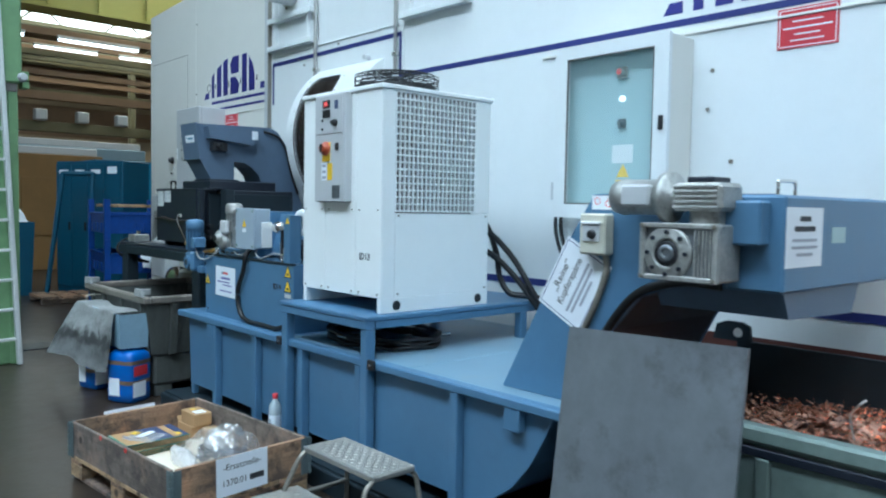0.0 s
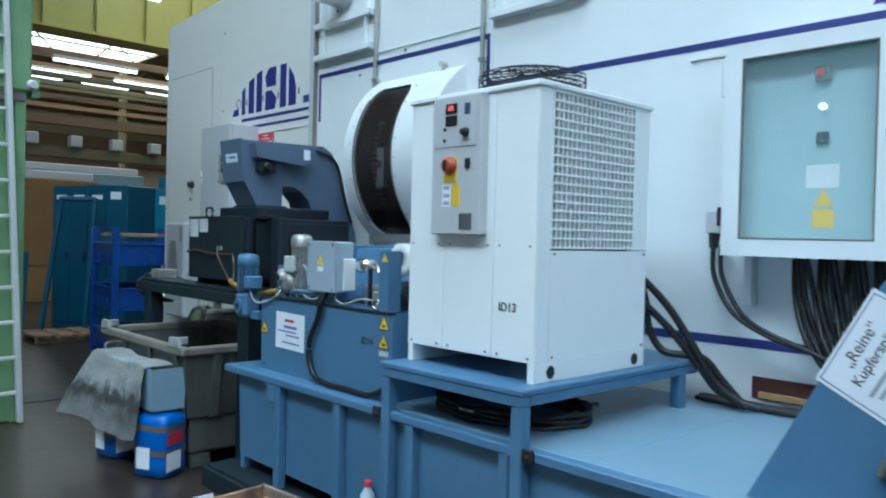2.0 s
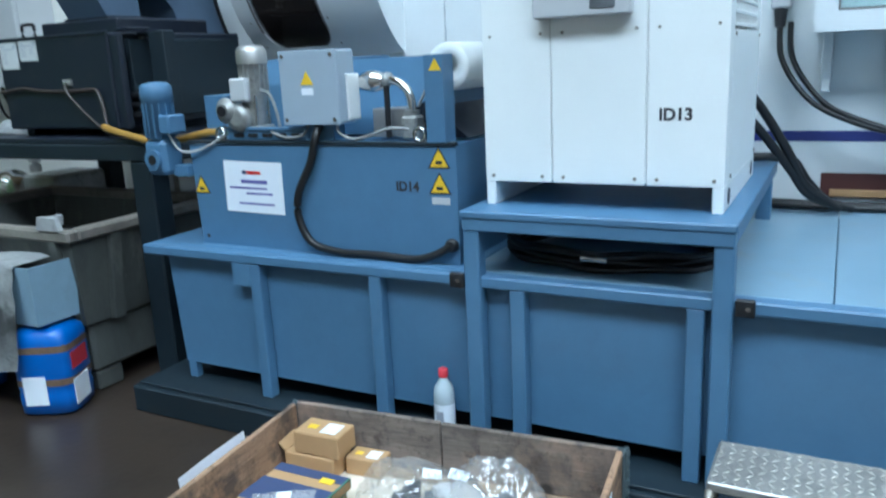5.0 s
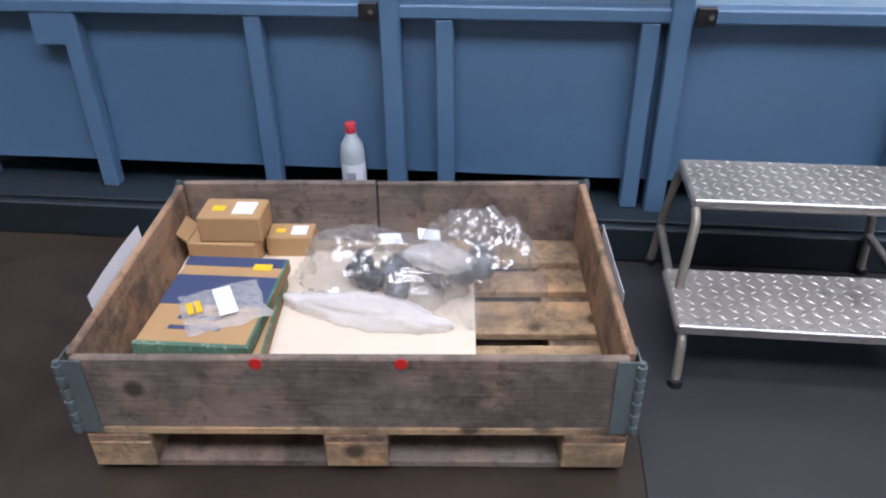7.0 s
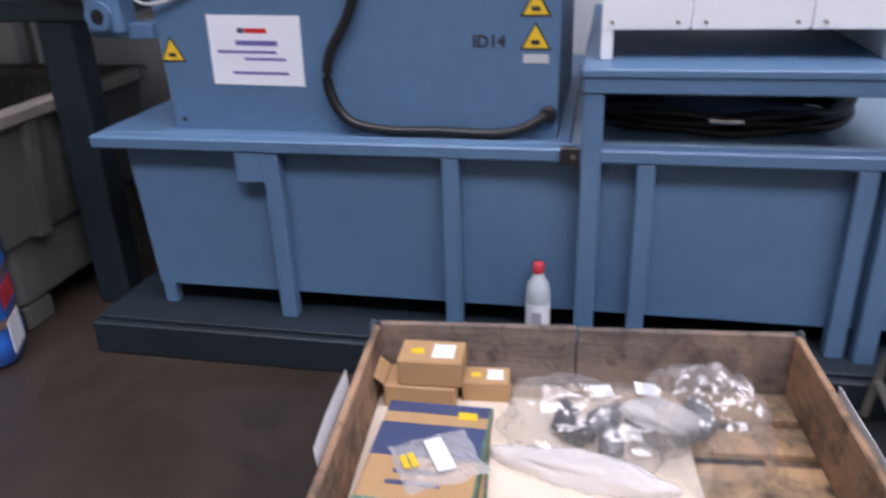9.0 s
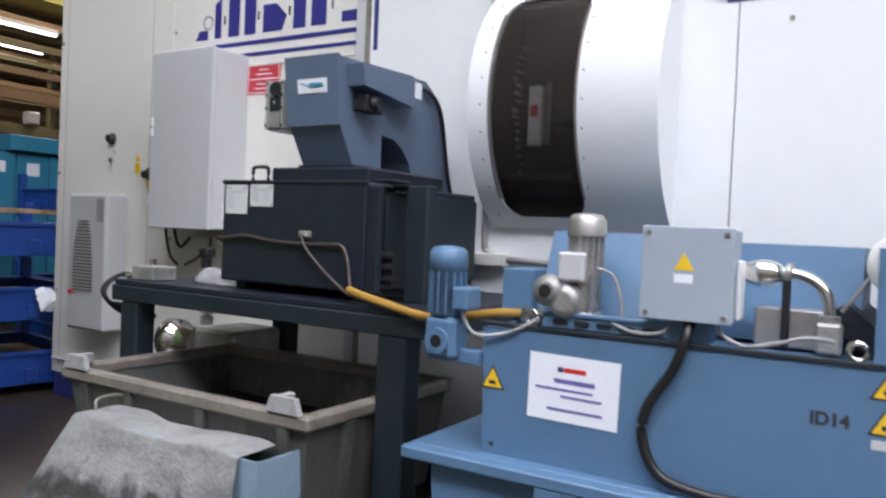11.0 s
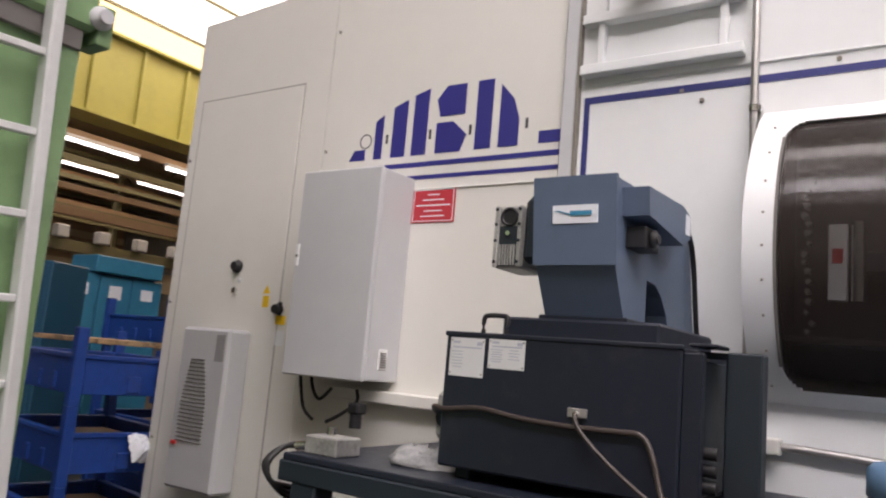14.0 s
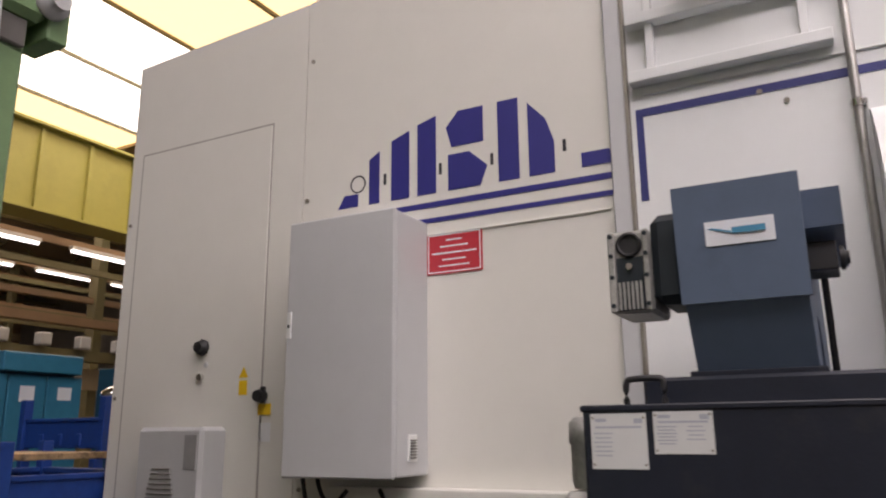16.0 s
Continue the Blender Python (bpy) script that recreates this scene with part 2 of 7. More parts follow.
M_HALL = mat("dull_hall_wall", (0.22, 0.21, 0.19), 0.7, scale=1, var=0.06)
M_TUBELIGHT = glow("fluorescent_tube", (1.0, 0.97, 0.9), 6.0)
M_SKYGLASS = glow("frosted_rooflight_glass", (1.0, 0.95, 0.82), 4.6)
# warm glow added to the roof sheets so the lining reads bright yellow
M_ROOFGLOW = glow("warm_glowing_roof_sheet", (1.0, 0.74, 0.36), 2.3)
M_BROWNCABLE = mat("dark_brown_cable", (0.04, 0.03, 0.026), 0.4)
M_HOSEY = mat("amber_hose", (0.38, 0.22, 0.045), 0.3, var=0.1)
M_WINDOW = clear("smoked_safety_glass", (0.035, 0.028, 0.025), 0.2, 0.45, 0.0)
M_GLASS = clear("door_pane_glass", (0.5, 0.66, 0.66), 0.04, 0.12, 0.0)
M_TEALWHITE = mat("pale_mounting_plate", (0.42, 0.55, 0.56), 0.5, var=0.03)
M_BOTTLE = mat("white_pe_bottle", (0.46, 0.52, 0.55), 0.35, var=0.04)
M_CLEAN = mat("white_plastic", (0.78, 0.79, 0.78), 0.4, var=0.03)
M_LED = glow("lit_display", (1.0, 0.12, 0.1), 1.2)
M_LAMPWHITE = glow("lit_white_indicator", (1.0, 1.0, 1.0), 1.6)


# ---- mesh helpers ----
class Shape:
    """Gathers boxes, prisms, tubes into one mesh."""

    def __init__(self):
        self.v, self.f, self.smooth = [], [], []

    def add(self, verts, faces, smooth=False):
        k = len(self.v)
        self.v += [tuple(p) for p in verts]
        self.f += [tuple(i + k for i in f) for f in faces]
        self.smooth += [smooth] * len(faces)
        return self

    def box(self, x0, x1, y0, y1, z0, z1, b=0.004):
        """A box with chamfered edges."""
        b = min(b, (x1 - x0) / 3, (y1 - y0) / 3, (z1 - z0) / 3)
        bm = bmesh.new()
        bmesh.ops.create_cube(bm, size=1)
        for v in bm.verts:
            v.co = Vector(((x0 + x1) / 2 + v.co.x * (x1 - x0), (y0 + y1) / 2 + v.co.y * (y1 - y0), (z0 + z1) / 2 + v.co.z * (z1 - z0)))
        if b > 0.0005:
            bmesh.ops.bevel(bm, geom=bm.edges[:], offset=b, segments=1, affect="EDGES")
        bm.verts.index_update()
        self.add([v.co for v in bm.verts], [[v.index for v in f.verts] for f in bm.faces])
        bm.free()
        return self

    def prism(self, outline, axis, a, b):
        """An outline (two coordinates, the axes left over in order) drawn out from a to b along the axis."""
        n = len(outline)
        i = "xyz".index(axis)

        def at(p, w):
            q = list(p)
            q.insert(i, w)
            return q
        verts = [at(p, a) for p in outline] + [at(p, b) for p in outline]
        faces = [[k, (k + 1) % n, n + (k + 1) % n, n + k] for k in range(n)] + [list(range(n))[::-1], list(range(n, 2 * n))]
        return self.add(verts, faces)

    def cyl(self, p0, p1, r0, r1=None, n=20, caps=True):
        p0, p1 = Vector(p0), Vector(p1)
        r1 = r0 if r1 is None else r1
        q = (p1 - p0).to_track_quat("Z", "Y")
        ring = [Vector((math.cos(2 * math.pi * k / n), math.sin(2 * math.pi * k / n), 0)) for k in range(n)]
        verts = [p0 + q @ (c * r0) for c in ring] + [p1 + q @ (c * r1) for c in ring]
        self.add(verts, [[k, (k + 1) % n, n + (k + 1) % n, n + k] for k in range(n)], True)
        if caps:
            self.add(verts, [list(range(n))[::-1], list(range(n, 2 * n))])
        return self

    def lathe(self, base, axis, rings, n=24):
        """Rings of (distance along the axis, radius) turned round it."""
        base, axis = Vector(base), Vector(axis).normalized()
        q = axis.to_track_quat("Z", "Y")
        verts = []
        for h, r in rings:
            for k in range(n):
                a = 2 * math.pi * k / n
                verts.append(base + q @ Vector((r * math.cos(a), r * math.sin(a), h)))
        faces = [[j * n + k, j * n + (k + 1) % n, (j + 1) * n + (k + 1) % n, (j + 1) * n + k] for j in range(len(rings) - 1) for k in range(n)]
        self.add(verts, faces, True)
        self.add(verts[:n], [list(range(n))[::-1]])
        self.add(verts[-n:], [list(range(n))])
        return self

    def tube(self, pts, r, n=8, steps=6):
        """A round bar or hose along a smooth line through the points."""
        P = [Vector(p) for p in pts]
        line = []
        for i in range(len(P) - 1):
            a, b, c, d = P[max(i - 1, 0)], P[i], P[i + 1], P[min(i + 2, len(P) - 1)]
            for s in range(steps):
                t = s / steps
                line.append(0.5 * ((2 * b) + (c - a) * t + (2 * a - 5 * b + 4 * c - d) * t * t + (3 * b - a - 3 * c + d) * t ** 3))
        line.append(P[-1])
        verts = []
        for i, p in enumerate(line):
            d = (line[min(i + 1, len(line) - 1)] - line[max(i - 1, 0)]).normalized()
            q = d.to_track_quat("Z", "Y")
            verts += [p + q @ Vector((r * math.cos(2 * math.pi * k / n), r * math.sin(2 * math.pi * k / n), 0)) for k in range(n)]
        m = len(line)
        self.add(verts, [[j * n + k, j * n + (k + 1) % n, (j + 1) * n + (k + 1) % n, (j + 1) * n + k] for j in range(m - 1) for k in range(n)], True)
        self.add(verts[:n], [list(range(n))[::-1]])
        self.add(verts[-n:], [list(range(n))])
        return self

    def mesh(self, name, material):
        me = bpy.data.meshes.new(name)
        me.from_pydata(self.v, [], self.f)
        me.polygons.foreach_set("use_smooth", self.smooth)
        me.materials.append(material)
        bm = bmesh.new()
        bm.from_mesh(me)
        bmesh.ops.recalc_face_normals(bm, faces=bm.faces[:])
        bm.to_mesh(me)
        bm.free()
        return me


def S():
    return Shape()


def box(*a, b=0.004):
    return Shape().box(*a, b=b)


INVERSE = {}


def thing(name, place, label, category, group="", kind=""):
    """An Empty at a thing's base; its parts are given in world metres."""
    ob = new(name)
    ob.empty_display_size = 0.05
    ob.matrix_basis = place if isinstance(place, Matrix) else Matrix.Translation(place)
    INVERSE[ob.name] = Matrix.Identity(4) if isinstance(place, Matrix) else Matrix.Translation(place).inverted()
    return tagged(ob, label, category, group, kind)


def part(name, shape, material, parent, label=""):
    ob = new(name, shape.mesh(name, material))
    ob.parent = parent
    ob.matrix_parent_inverse = INVERSE.get(parent.name, Matrix.Identity(4))
    return tagged(ob, label)


def single(name, shape, material, label, category, group="", kind=""):
    return tagged(new(name, shape.mesh(name, material)), label, category, group, kind)


def words(text, size, m, material, parent, name="lettering", bold=0.0):
    """Lettering with the built-in font, as a mesh, lying in the plane of m."""
    cu = bpy.data.curves.new(name, "FONT")
    cu.body, cu.size, cu.align_x, cu.align_y, cu.extrude, cu.offset = text, size, "CENTER", "CENTER", 0.0003, bold
    tmp = bpy.data.objects.new(name, cu)
    scene.collection.objects.link(tmp)
    me = bpy.data.meshes.new_from_object(tmp.evaluated_get(bpy.context.evaluated_depsgraph_get()))
    bpy.data.objects.remove(tmp)
    me.transform(m)
    me.materials.clear()
    me.materials.append(material)
    ob = new(name, me)
    ob.parent = parent
    ob.matrix_parent_inverse = INVERSE.get(parent.name, Matrix.Identity(4))
    return ob


def facing(x, y, z, way="-x", turn=0.0):
    """The plane of a surface that looks along -x or -y: text runs to the viewer's right."""
    if way == "-x":
        base = Matrix(((0, 0, -1, x), (-1, 0, 0, y), (0, 1, 0, z), (0, 0, 0, 1)))
    else:
        base = Matrix(((1, 0, 0, x), (0, 0, -1, y), (0, 1, 0, z), (0, 0, 0, 1)))
    return base @ Matrix.Rotation(radians(turn), 4, "Z")


def plane_shape(m, outline, t=0.001):
    """A flat outline (u right, v up) in the plane m, t thick."""
    s = Shape()
    n = len(outline)
    verts = [m @ Vector((u, v, 0)) for u, v in outline] + [m @ Vector((u, v, t)) for u, v in outline]
    return s.add(verts, [[k, (k + 1) % n, n + (k + 1) % n, n + k] for k in range(n)] + [list(range(n))[::-1], list(range(n, 2 * n))])


def bars(m, rows, t=0.0006):
    """Plain bars for lines of print: (u centre, v, width, height)."""
    s = Shape()
    for u, v, w, h in rows:
        p = plane_shape(m, [(u - w / 2, v - h / 2), (u + w / 2, v - h / 2), (u + w / 2, v + h / 2), (u - w / 2, v + h / 2)], t)
        s.add(p.v, p.f)
    return s


def oblong(w, h):
    return [(-w / 2, -h / 2), (w / 2, -h / 2), (w / 2, h / 2), (-w / 2, h / 2)]


# ---- hall ----
def structure(name, shape, material, label=""):
    return single(name, shape, material, label or name.replace("_", " "), name.split("_")[0], kind="structure")


structure("floor", box(-9, 34, -14, 58, -0.2, 0, b=0), M_FLOOR, "oil-stained dark concrete workshop floor")
floor_sheet = thing("floor_covering", (1.7, 2.4, 0), "dark grey sheet floor covering in strips beside the tank", "floor covering", kind="structure")
for a, b in ((0.9, 2.45), (2.462, 3.52)):
    part("strip", box(0.2, 2.62, a, b, 0.0, 0.005, b=0.001), M_MAT, floor_sheet)
structure("wall_west", box(-9.3, -9, -14, 58, 0, ROOF, b=0), M_HALL, "pale hall wall")
structure("wall_south", box(-9, 34, -14.3, -14, 0, ROOF, b=0), M_HALL, "pale hall wall")
structure("wall_east", box(34, 34.3, -14, 58, 0, ROOF, b=0), M_HALL, "pale hall wall")
north = thing("wall_north", (10, 58, 0), "brown brick hall wall with pale bands", "wall", kind="structure")
part("wall_face", box(-9, 34, 58, 58.3, 0, ROOF, b=0), M_BRICK, north)
for z in (3.2, 5.6, 8.2):
    part("band", box(-9, 34, 57.9, 58.0, z, z + 0.5, b=0), M_ROOF, north)
roof = Shape()
edges = [-9.3] + [v for b in BANDS for v in b] + [34.3]
for a, b in zip(edges[::2], edges[1::2]):
    roof.box(a, b, -14.3, 58.3, ROOF, ROOF + 0.2, b=0)
for (a, b), (ya, yb) in zip(BANDS, BAND_Y):
    roof.box(a, b, -14.3, ya, ROOF, ROOF + 0.2, b=0)
    roof.box(a, b, yb, 58.3, ROOF, ROOF + 0.2, b=0)
structure("ceiling", roof, M_ROOF, "pale warm roof lining of the hall")
for (a, b), (ya, yb) in zip(BANDS, BAND_Y):
    w = thing("rooflight", ((a + b) / 2, 9, ROOF + 0.1), "bright frosted strip rooflight in the hall roof", "rooflight", "rooflights", "structure")
    y = ya
    while y < yb - 0.1:
        part("pane", box(a, b, y + 0.04, y + 2.96, ROOF + 0.12, ROOF + 0.15, b=0), M_ROOFGLOW if a > 5 and not (20 < y < 25 or y > 38) else M_SKYGLASS, w)
        part("glazing_bar", box(a, b, y - 0.04, y + 0.04, ROOF + 0.02, ROOF + 0.18, b=0), M_BEAM, w)
        y += 3.0
for y in (-8, -2, 30, 36, 42, 48, 54):
    t = thing("roof_truss", (10, y, ROOF - 0.9), "olive painted steel roof truss", "roof truss", "roof trusses", "structure")
    part("top_chord", box(-9, 34, y - 0.1, y + 0.1, ROOF - 0.25, ROOF - 0.05), M_BEAM, t)
    part("bottom_chord", box(-9, 34, y - 0.1, y + 0.1, ROOF - 1.25, ROOF - 1.05), M_BEAM, t)
    for k in range(21):
        x = -8 + 2 * k
        part("strut", S().cyl((x, y, ROOF - 1.1), (x + (1 if k % 2 else -1), y, ROOF - 0.2), 0.05, n=8), M_BEAM, t)
for x in (16.5, 25):
    for y in (27, 36, 45):
        structure("column", box(x - 0.15, x + 0.15, y - 0.2, y + 0.2, 0, ROOF - 1.0, b=0.01), M_BEAM, "olive painted steel hall column")

# crane girder across the hall
crane = thing("crane_girder", (16, 24, 7.15), "yellow-green painted box girder of a hall crane", "crane girder", kind="structure")
part("web", box(0.5, 33, 24.0, 24.6, 7.15, 9.3, b=0.01), M_CRANE, crane)
for k in range(23):
    part("rib", box(0.95 + 1.4 * k, 1.06 + 1.4 * k, 23.9, 24.0, 7.18, 9.27), M_CRANE, crane)
part("flange", box(0.5, 33, 23.8, 24.8, 7.07, 7.148), M_CRANE, crane)
part("top_flange", box(0.5, 33, 23.8, 24.8, 9.302, 9.38), M_CRANE, crane)

# rows of lamps and rails in the far bay
for j, (y, z) in enumerate(((23, 6.0), (27, 5.5), (31, 7.2), (35, 6.4), (39, 8.4))):
    rail = thing("cable_rail", (14, y, z), "brown steel service rail under the roof", "rail", "service rails", "structure")
    part("upper_rail", box(2, 32, y - 0.08, y + 0.08, z + 0.12, z + 0.3), M_BRICK, rail)
    part("lower_rail", box(2, 32, y - 0.06, y + 0.06, z - 0.45, z - 0.3), M_BEAM, rail)
    for k in range(9 if j in (0, 2, 4) else 0):
        x = 4.6 + 3.0 * k + 0.7 * j
        lamp = thing("strip_light", (x, y - 0.2, z), "lit fluorescent strip light hung under a rail", "strip light", "strip lights")
        part("housing", box(x - 1.1, x + 1.1, y - 0.28, y - 0.12, z + 0.03, z + 0.12), M_CLEAN, lamp)
        part("tube", S().cyl((x - 1.07, y - 0.2, z), (x + 1.07, y - 0.2, z), 0.035, n=10), M_TUBELIGHT, lamp)
trunk = thing("trunking_light", (7.9, 22.9, 8.2), "long lit strip light hung before the crane girder", "strip light")
part("housing", box(6.4, 9.35, 22.82, 22.98, 8.24, 8.34), M_CLEAN, trunk)
for k in range(3):
    part("tube", S().cyl((6.42 + 0.98 * k, 22.9, 8.19), (7.37 + 0.98 * k, 22.9, 8.19), 0.06, n=10), M_TUBELIGHT, trunk)
for x in (6.7, 7.9, 9.1):
    part("hanger", S().cyl((x, 22.9, 8.34), (x, 23.85, 9.32), 0.015, n=6), M_BEAM, trunk)
gallery = thing("crane_runway", (14, 26, 4.0), "olive steel runway beam with small brackets", "runway beam", kind="structure")
part("beam", box(2, 32, 25.8, 26.2, 3.75, 4.05), M_BEAM, gallery)
part("pale_band", box(2, 32, 26.4, 26.5, 3.0, 3.6), M_ROOF, gallery)
part("upper_beam", box(2, 32, 26.0, 26.3, 4.75, 5.0), M_BRICK, gallery)
for k in range(24):
    part("bracket", box(3.0 + 1.2 * k, 3.35 + 1.2 * k, 25.5, 25.8, 4.06, 4.4, b=0.03), M_GREY, gallery)
for x0, x1, z1, m_, n_, lab in ((5.0, 8.2, 3.0, M_TEALWHITE, "machine_housing", "pale blue machine housing far off in the hall"), (8.4, 10.6, 2.3, M_TEALWHITE, "machine_housing", "pale blue machine housing far off in the hall"),
                                (4.6, 6.6, 2.7, M_OCHRE, "rack_panel", "ochre rack panel far off in the hall")):
    y = 21 if m_ is M_TEALWHITE else 19.5
    far = thing(n_, ((x0 + x1) / 2, y + 0.6, 0), lab, "machine")
    part("body", box(x0, x1, y, y + 1.2, 0, z1, b=0.02), M_FAR if m_ is M_TEALWHITE else m_, far)
    part("top_rail", box(x0 + 0.1, x1 - 0.1, y + 0.1, y + 1.0, z1, z1 + 0.18, b=0.02), M_GREY, far)
    part("panel", box(x0 + 0.2, x1 - 0.2, y - 0.03, y, z1 * 0.3, z1 * 0.8), M_HALL if m_ is not M_OCHRE else M_OCHRE, far)

# ---- the big machine enclosure ----
W = 4.37
mc = thing("machine_enclosure", (6.4, 3.5, 0), "huge cream sheet-steel enclosure of a drilling machine", "machine")
part("left_panel", S().prism([(9.215, 0.2), (10.65, 0.2), (10.65, 4.12), (9.215, 4.19)], "x", W, 8.5), M_WHITE, mc)
part("logo_panel", S().prism([(7.44, 0.2), (9.209, 0.2), (9.209, 4.19), (7.44, 4.52)], "x", W, 8.5), M_WHITE, mc)
part("front_panel", box(W, 8.5, 5.14, 7.36, 0.2, 4.7, b=0.003), M_WHITE2, mc)
part("front_panel", box(W, 8.5, -3.5, 5.134, 0.2, 4.7, b=0.003), M_WHITE2, mc)
part("plinth", box(W - 0.01, 8.4, -3.5, 10.6, 0.0, 0.2), M_STRIPE, mc, "dark blue plinth")
part("corner_channel", box(W - 0.035, W + 0.2, 7.36, 7.44, 0.2, 4.7, b=0.006), M_GREY, mc, "grey metal corner channel")
part("gasket", box(W - 0.04, W + 0.1, 7.345, 7.36, 0.2, 4.7, b=0.001), M_TUBE, mc)
d = part("service_door", box(W - 0.006, W + 0.1, 9.456, 10.544, 0.27, 3.463, b=0.003), M_WHITE, mc, "flush cream service door")
seam = S()
for a in ((9.444, 9.456, 0.27, 3.475), (10.544, 10.554, 0.27, 3.475)):
    seam.box(W - 0.003, W + 0.01, *a, b=0)
seam.box(W - 0.003, W + 0.01, 9.444, 10.554, 3.463, 3.474, b=0)
part("door_gap", seam, M_HAIR, d)
part("turn_knob", S().lathe((W - 0.006, 9.90, 2.17), (-1, 0, 0), [(0, 0.048), (0.018, 0.048), (0.022, 0.036), (0.05, 0.032)], 8), M_BLACK, d, "black turn knob")
part("lock", S().cyl((W - 0.006, 9.90, 2.0), (W - 0.03, 9.90, 2.0), 0.02, n=12), M_CHROME, d)
part("key_ring", S().lathe((W - 0.006, 9.87, 2.07), (-1, 0, 0), [(0, 0.016), (0.008, 0.012)], 12), M_GREY, d)
part("warning_label", plane_shape(facing(W - 0.007, 9.58, 1.93), oblong(0.06, 0.08)), M_YELLOW, d)
part("warning_triangle", plane_shape(facing(W - 0.007, 9.58, 1.985), [(-0.035, 0), (0.035, 0), (0, 0.06)]), M_YELLOW, d)
part("warning_label", plane_shape(facing(W - 0.007, 9.42, 1.81), oblong(0.09, 0.06)), M_YELLOW, mc)
part("handle", S().lathe((W - 0.004, 9.432, 1.88), (-1, 0, 0), [(0, 0.03), (0.03, 0.02), (0.04, 0.035), (0.06, 0.03)], 12).box(W - 0.04, W - 0.02, 9.40, 9.43, 1.84, 1.93), M_BLACK, mc, "black clamp handle")
part("sticker", plane_shape(facing(W - 0.002, 9.43, 1.69), oblong(0.11, 0.10)), M_WHITE2, mc)
for y, z in ((9.17, 3.8), (9.18, 2.95), (9.17, 1.4), (10.62, 3.0), (10.62, 1.9), (10.61, 0.9), (7.05, 3.62), (6.8, 3.06), (6.1, 3.12), (5.2, 3.4), (6.7, 3.0), (4.9, 2.6), (4.2, 2.3), (2.35, 2.2), (2.33, 2.42), (2.2, 1.9)):
    part("bolt", S().cyl((W, y, z), (W - 0.008, y, z), 0.012, n=8), M_TUBE, mc)
# blue lines on the enclosure
for a in ((5.165, 7.322, 3.052, 3.09), (7.29, 7.322, 2.66, 3.052), (5.165, 5.195, 2.742, 3.052), (-3.5, 5.195, 2.703, 2.742), (-3.5, 5.6, 1.077, 1.125)):
    part("blue_line", box(W - 0.003, W, *a, b=0), M_STRIPE, mc, "dark blue painted line")
part("panel_lip", box(W - 0.012, W, -3.5, 3.6, 2.645, 2.66, b=0.003), M_WHITE, mc)
part("panel_lip", box(W - 0.012, W, 5.2, 7.28, 3.15, 3.162, b=0.003), M_WHITE2, mc)
part("panel_lip", box(W - 0.010, W, 7.46, 9.12, 2.64, 2.652, b=0.003), M_WHITE, mc)
# angle-bar frames for a ladder landing
for y0, y1, zs in ((6.50, 7.33, (3.215, 3.50)), (4.31, 5.13, (3.19, 3.47))):
    fr = part("angle_frame", box(W - 0.07, W, y0, y1, zs[0] - 0.02, zs[0] + 0.035), M_WHITE2, mc, "cream angle-steel frame")
    part("rail", box(W - 0.07, W, y0, y1, zs[1] - 0.02, zs[1] + 0.035), M_WHITE2, fr)
    for y in (y0 + 0.1, y1 - 0.1):
        part("upright", box(W - 0.045, W, y - 0.018, y + 0.018, zs[0] + 0.035, 4.3), M_WHITE2, fr)
part("round_stub", S().cyl((W, 6.95, 3.78), (W - 0.28, 6.95, 3.74), 0.16, 0.12, n=20), M_GREY, mc, "round grey duct stub")
# conduits
cond = S().tube([(W - 0.035, 6.45, 4.7), (W - 0.035, 6.45, 3.6), (W - 0.035, 6.45, 2.2), (W - 0.035, 6.45, 1.52), (W - 0.035, 6.42, 1.44), (W - 0.035, 6.34, 1.40), (W - 0.035, 6.2, 1.395), (W - 0.035, 5.6, 1.37), (W - 0.035, 5.0, 1.36)], 0.018)
part("conduit", cond, M_ALU, mc, "aluminium cable conduit")
part("conduit", S().tube([(W - 0.03, 5.215, 4.7), (W - 0.03, 5.215, 3.6), (W - 0.03, 5.215, 2.75)], 0.016), M_ALU, mc, "aluminium cable conduit")
for y, z in ((6.45, 2.917), (5.215, 2.9)):
    part("conduit_clamp", S().cyl((W - 0.035, y, z - 0.015), (W - 0.035, y, z + 0.015), 0.026, n=12).box(W - 0.05, W, y - 0.035, y - 0.015, z - 0.015, z + 0.015), M_CHROME, mc)
part("conduit_clamp", S().cyl((W - 0.035, 5.9, 1.38), (W - 0.035, 5.87, 1.379), 0.028, n=12), M_CHROME, mc)
part("duct", box(W - 0.09, W, 6.3, 8.93, 1.36, 1.43, b=0.006), M_WHITE, mc, "cream cable duct")
part("duct", S().tube([(W - 0.03, 10.6, 0.32), (W - 0.03, 9.9, 0.31), (W - 0.03, 9.85, 0.2), (W - 0.03, 9.85, 0.0)], 0.012), M_GREY, mc)
part("slot_recess", box(W - 0.004, W + 0.05, -1, 3.19, 0.815, 0.93, b=0), mat("dark_red_oxide", (0.08, 0.025, 0.02), 0.7), mc, "open dark red slot low in the enclosure")
part("slot_board", box(W - 0.02, W - 0.004, -1, 3.15, 0.82, 0.855), M_KRAFT, mc)

# curved cover with its smoked window
M_INSIDE = mat("dark_brown_inside", (0.05, 0.036, 0.028), 0.5, scale=6, var=0.4)
R, CX, CZ = 0.783, 4.783, 2.238      # radius, axis


def arc(z0, z1, r, n=22):
    out = []
    for k in range(n + 1):
        z = z0 + (z1 - z0) * k / n
        out.append((CX - math.sqrt(max(r * r - (z - CZ) ** 2, 0)), z))
    return out


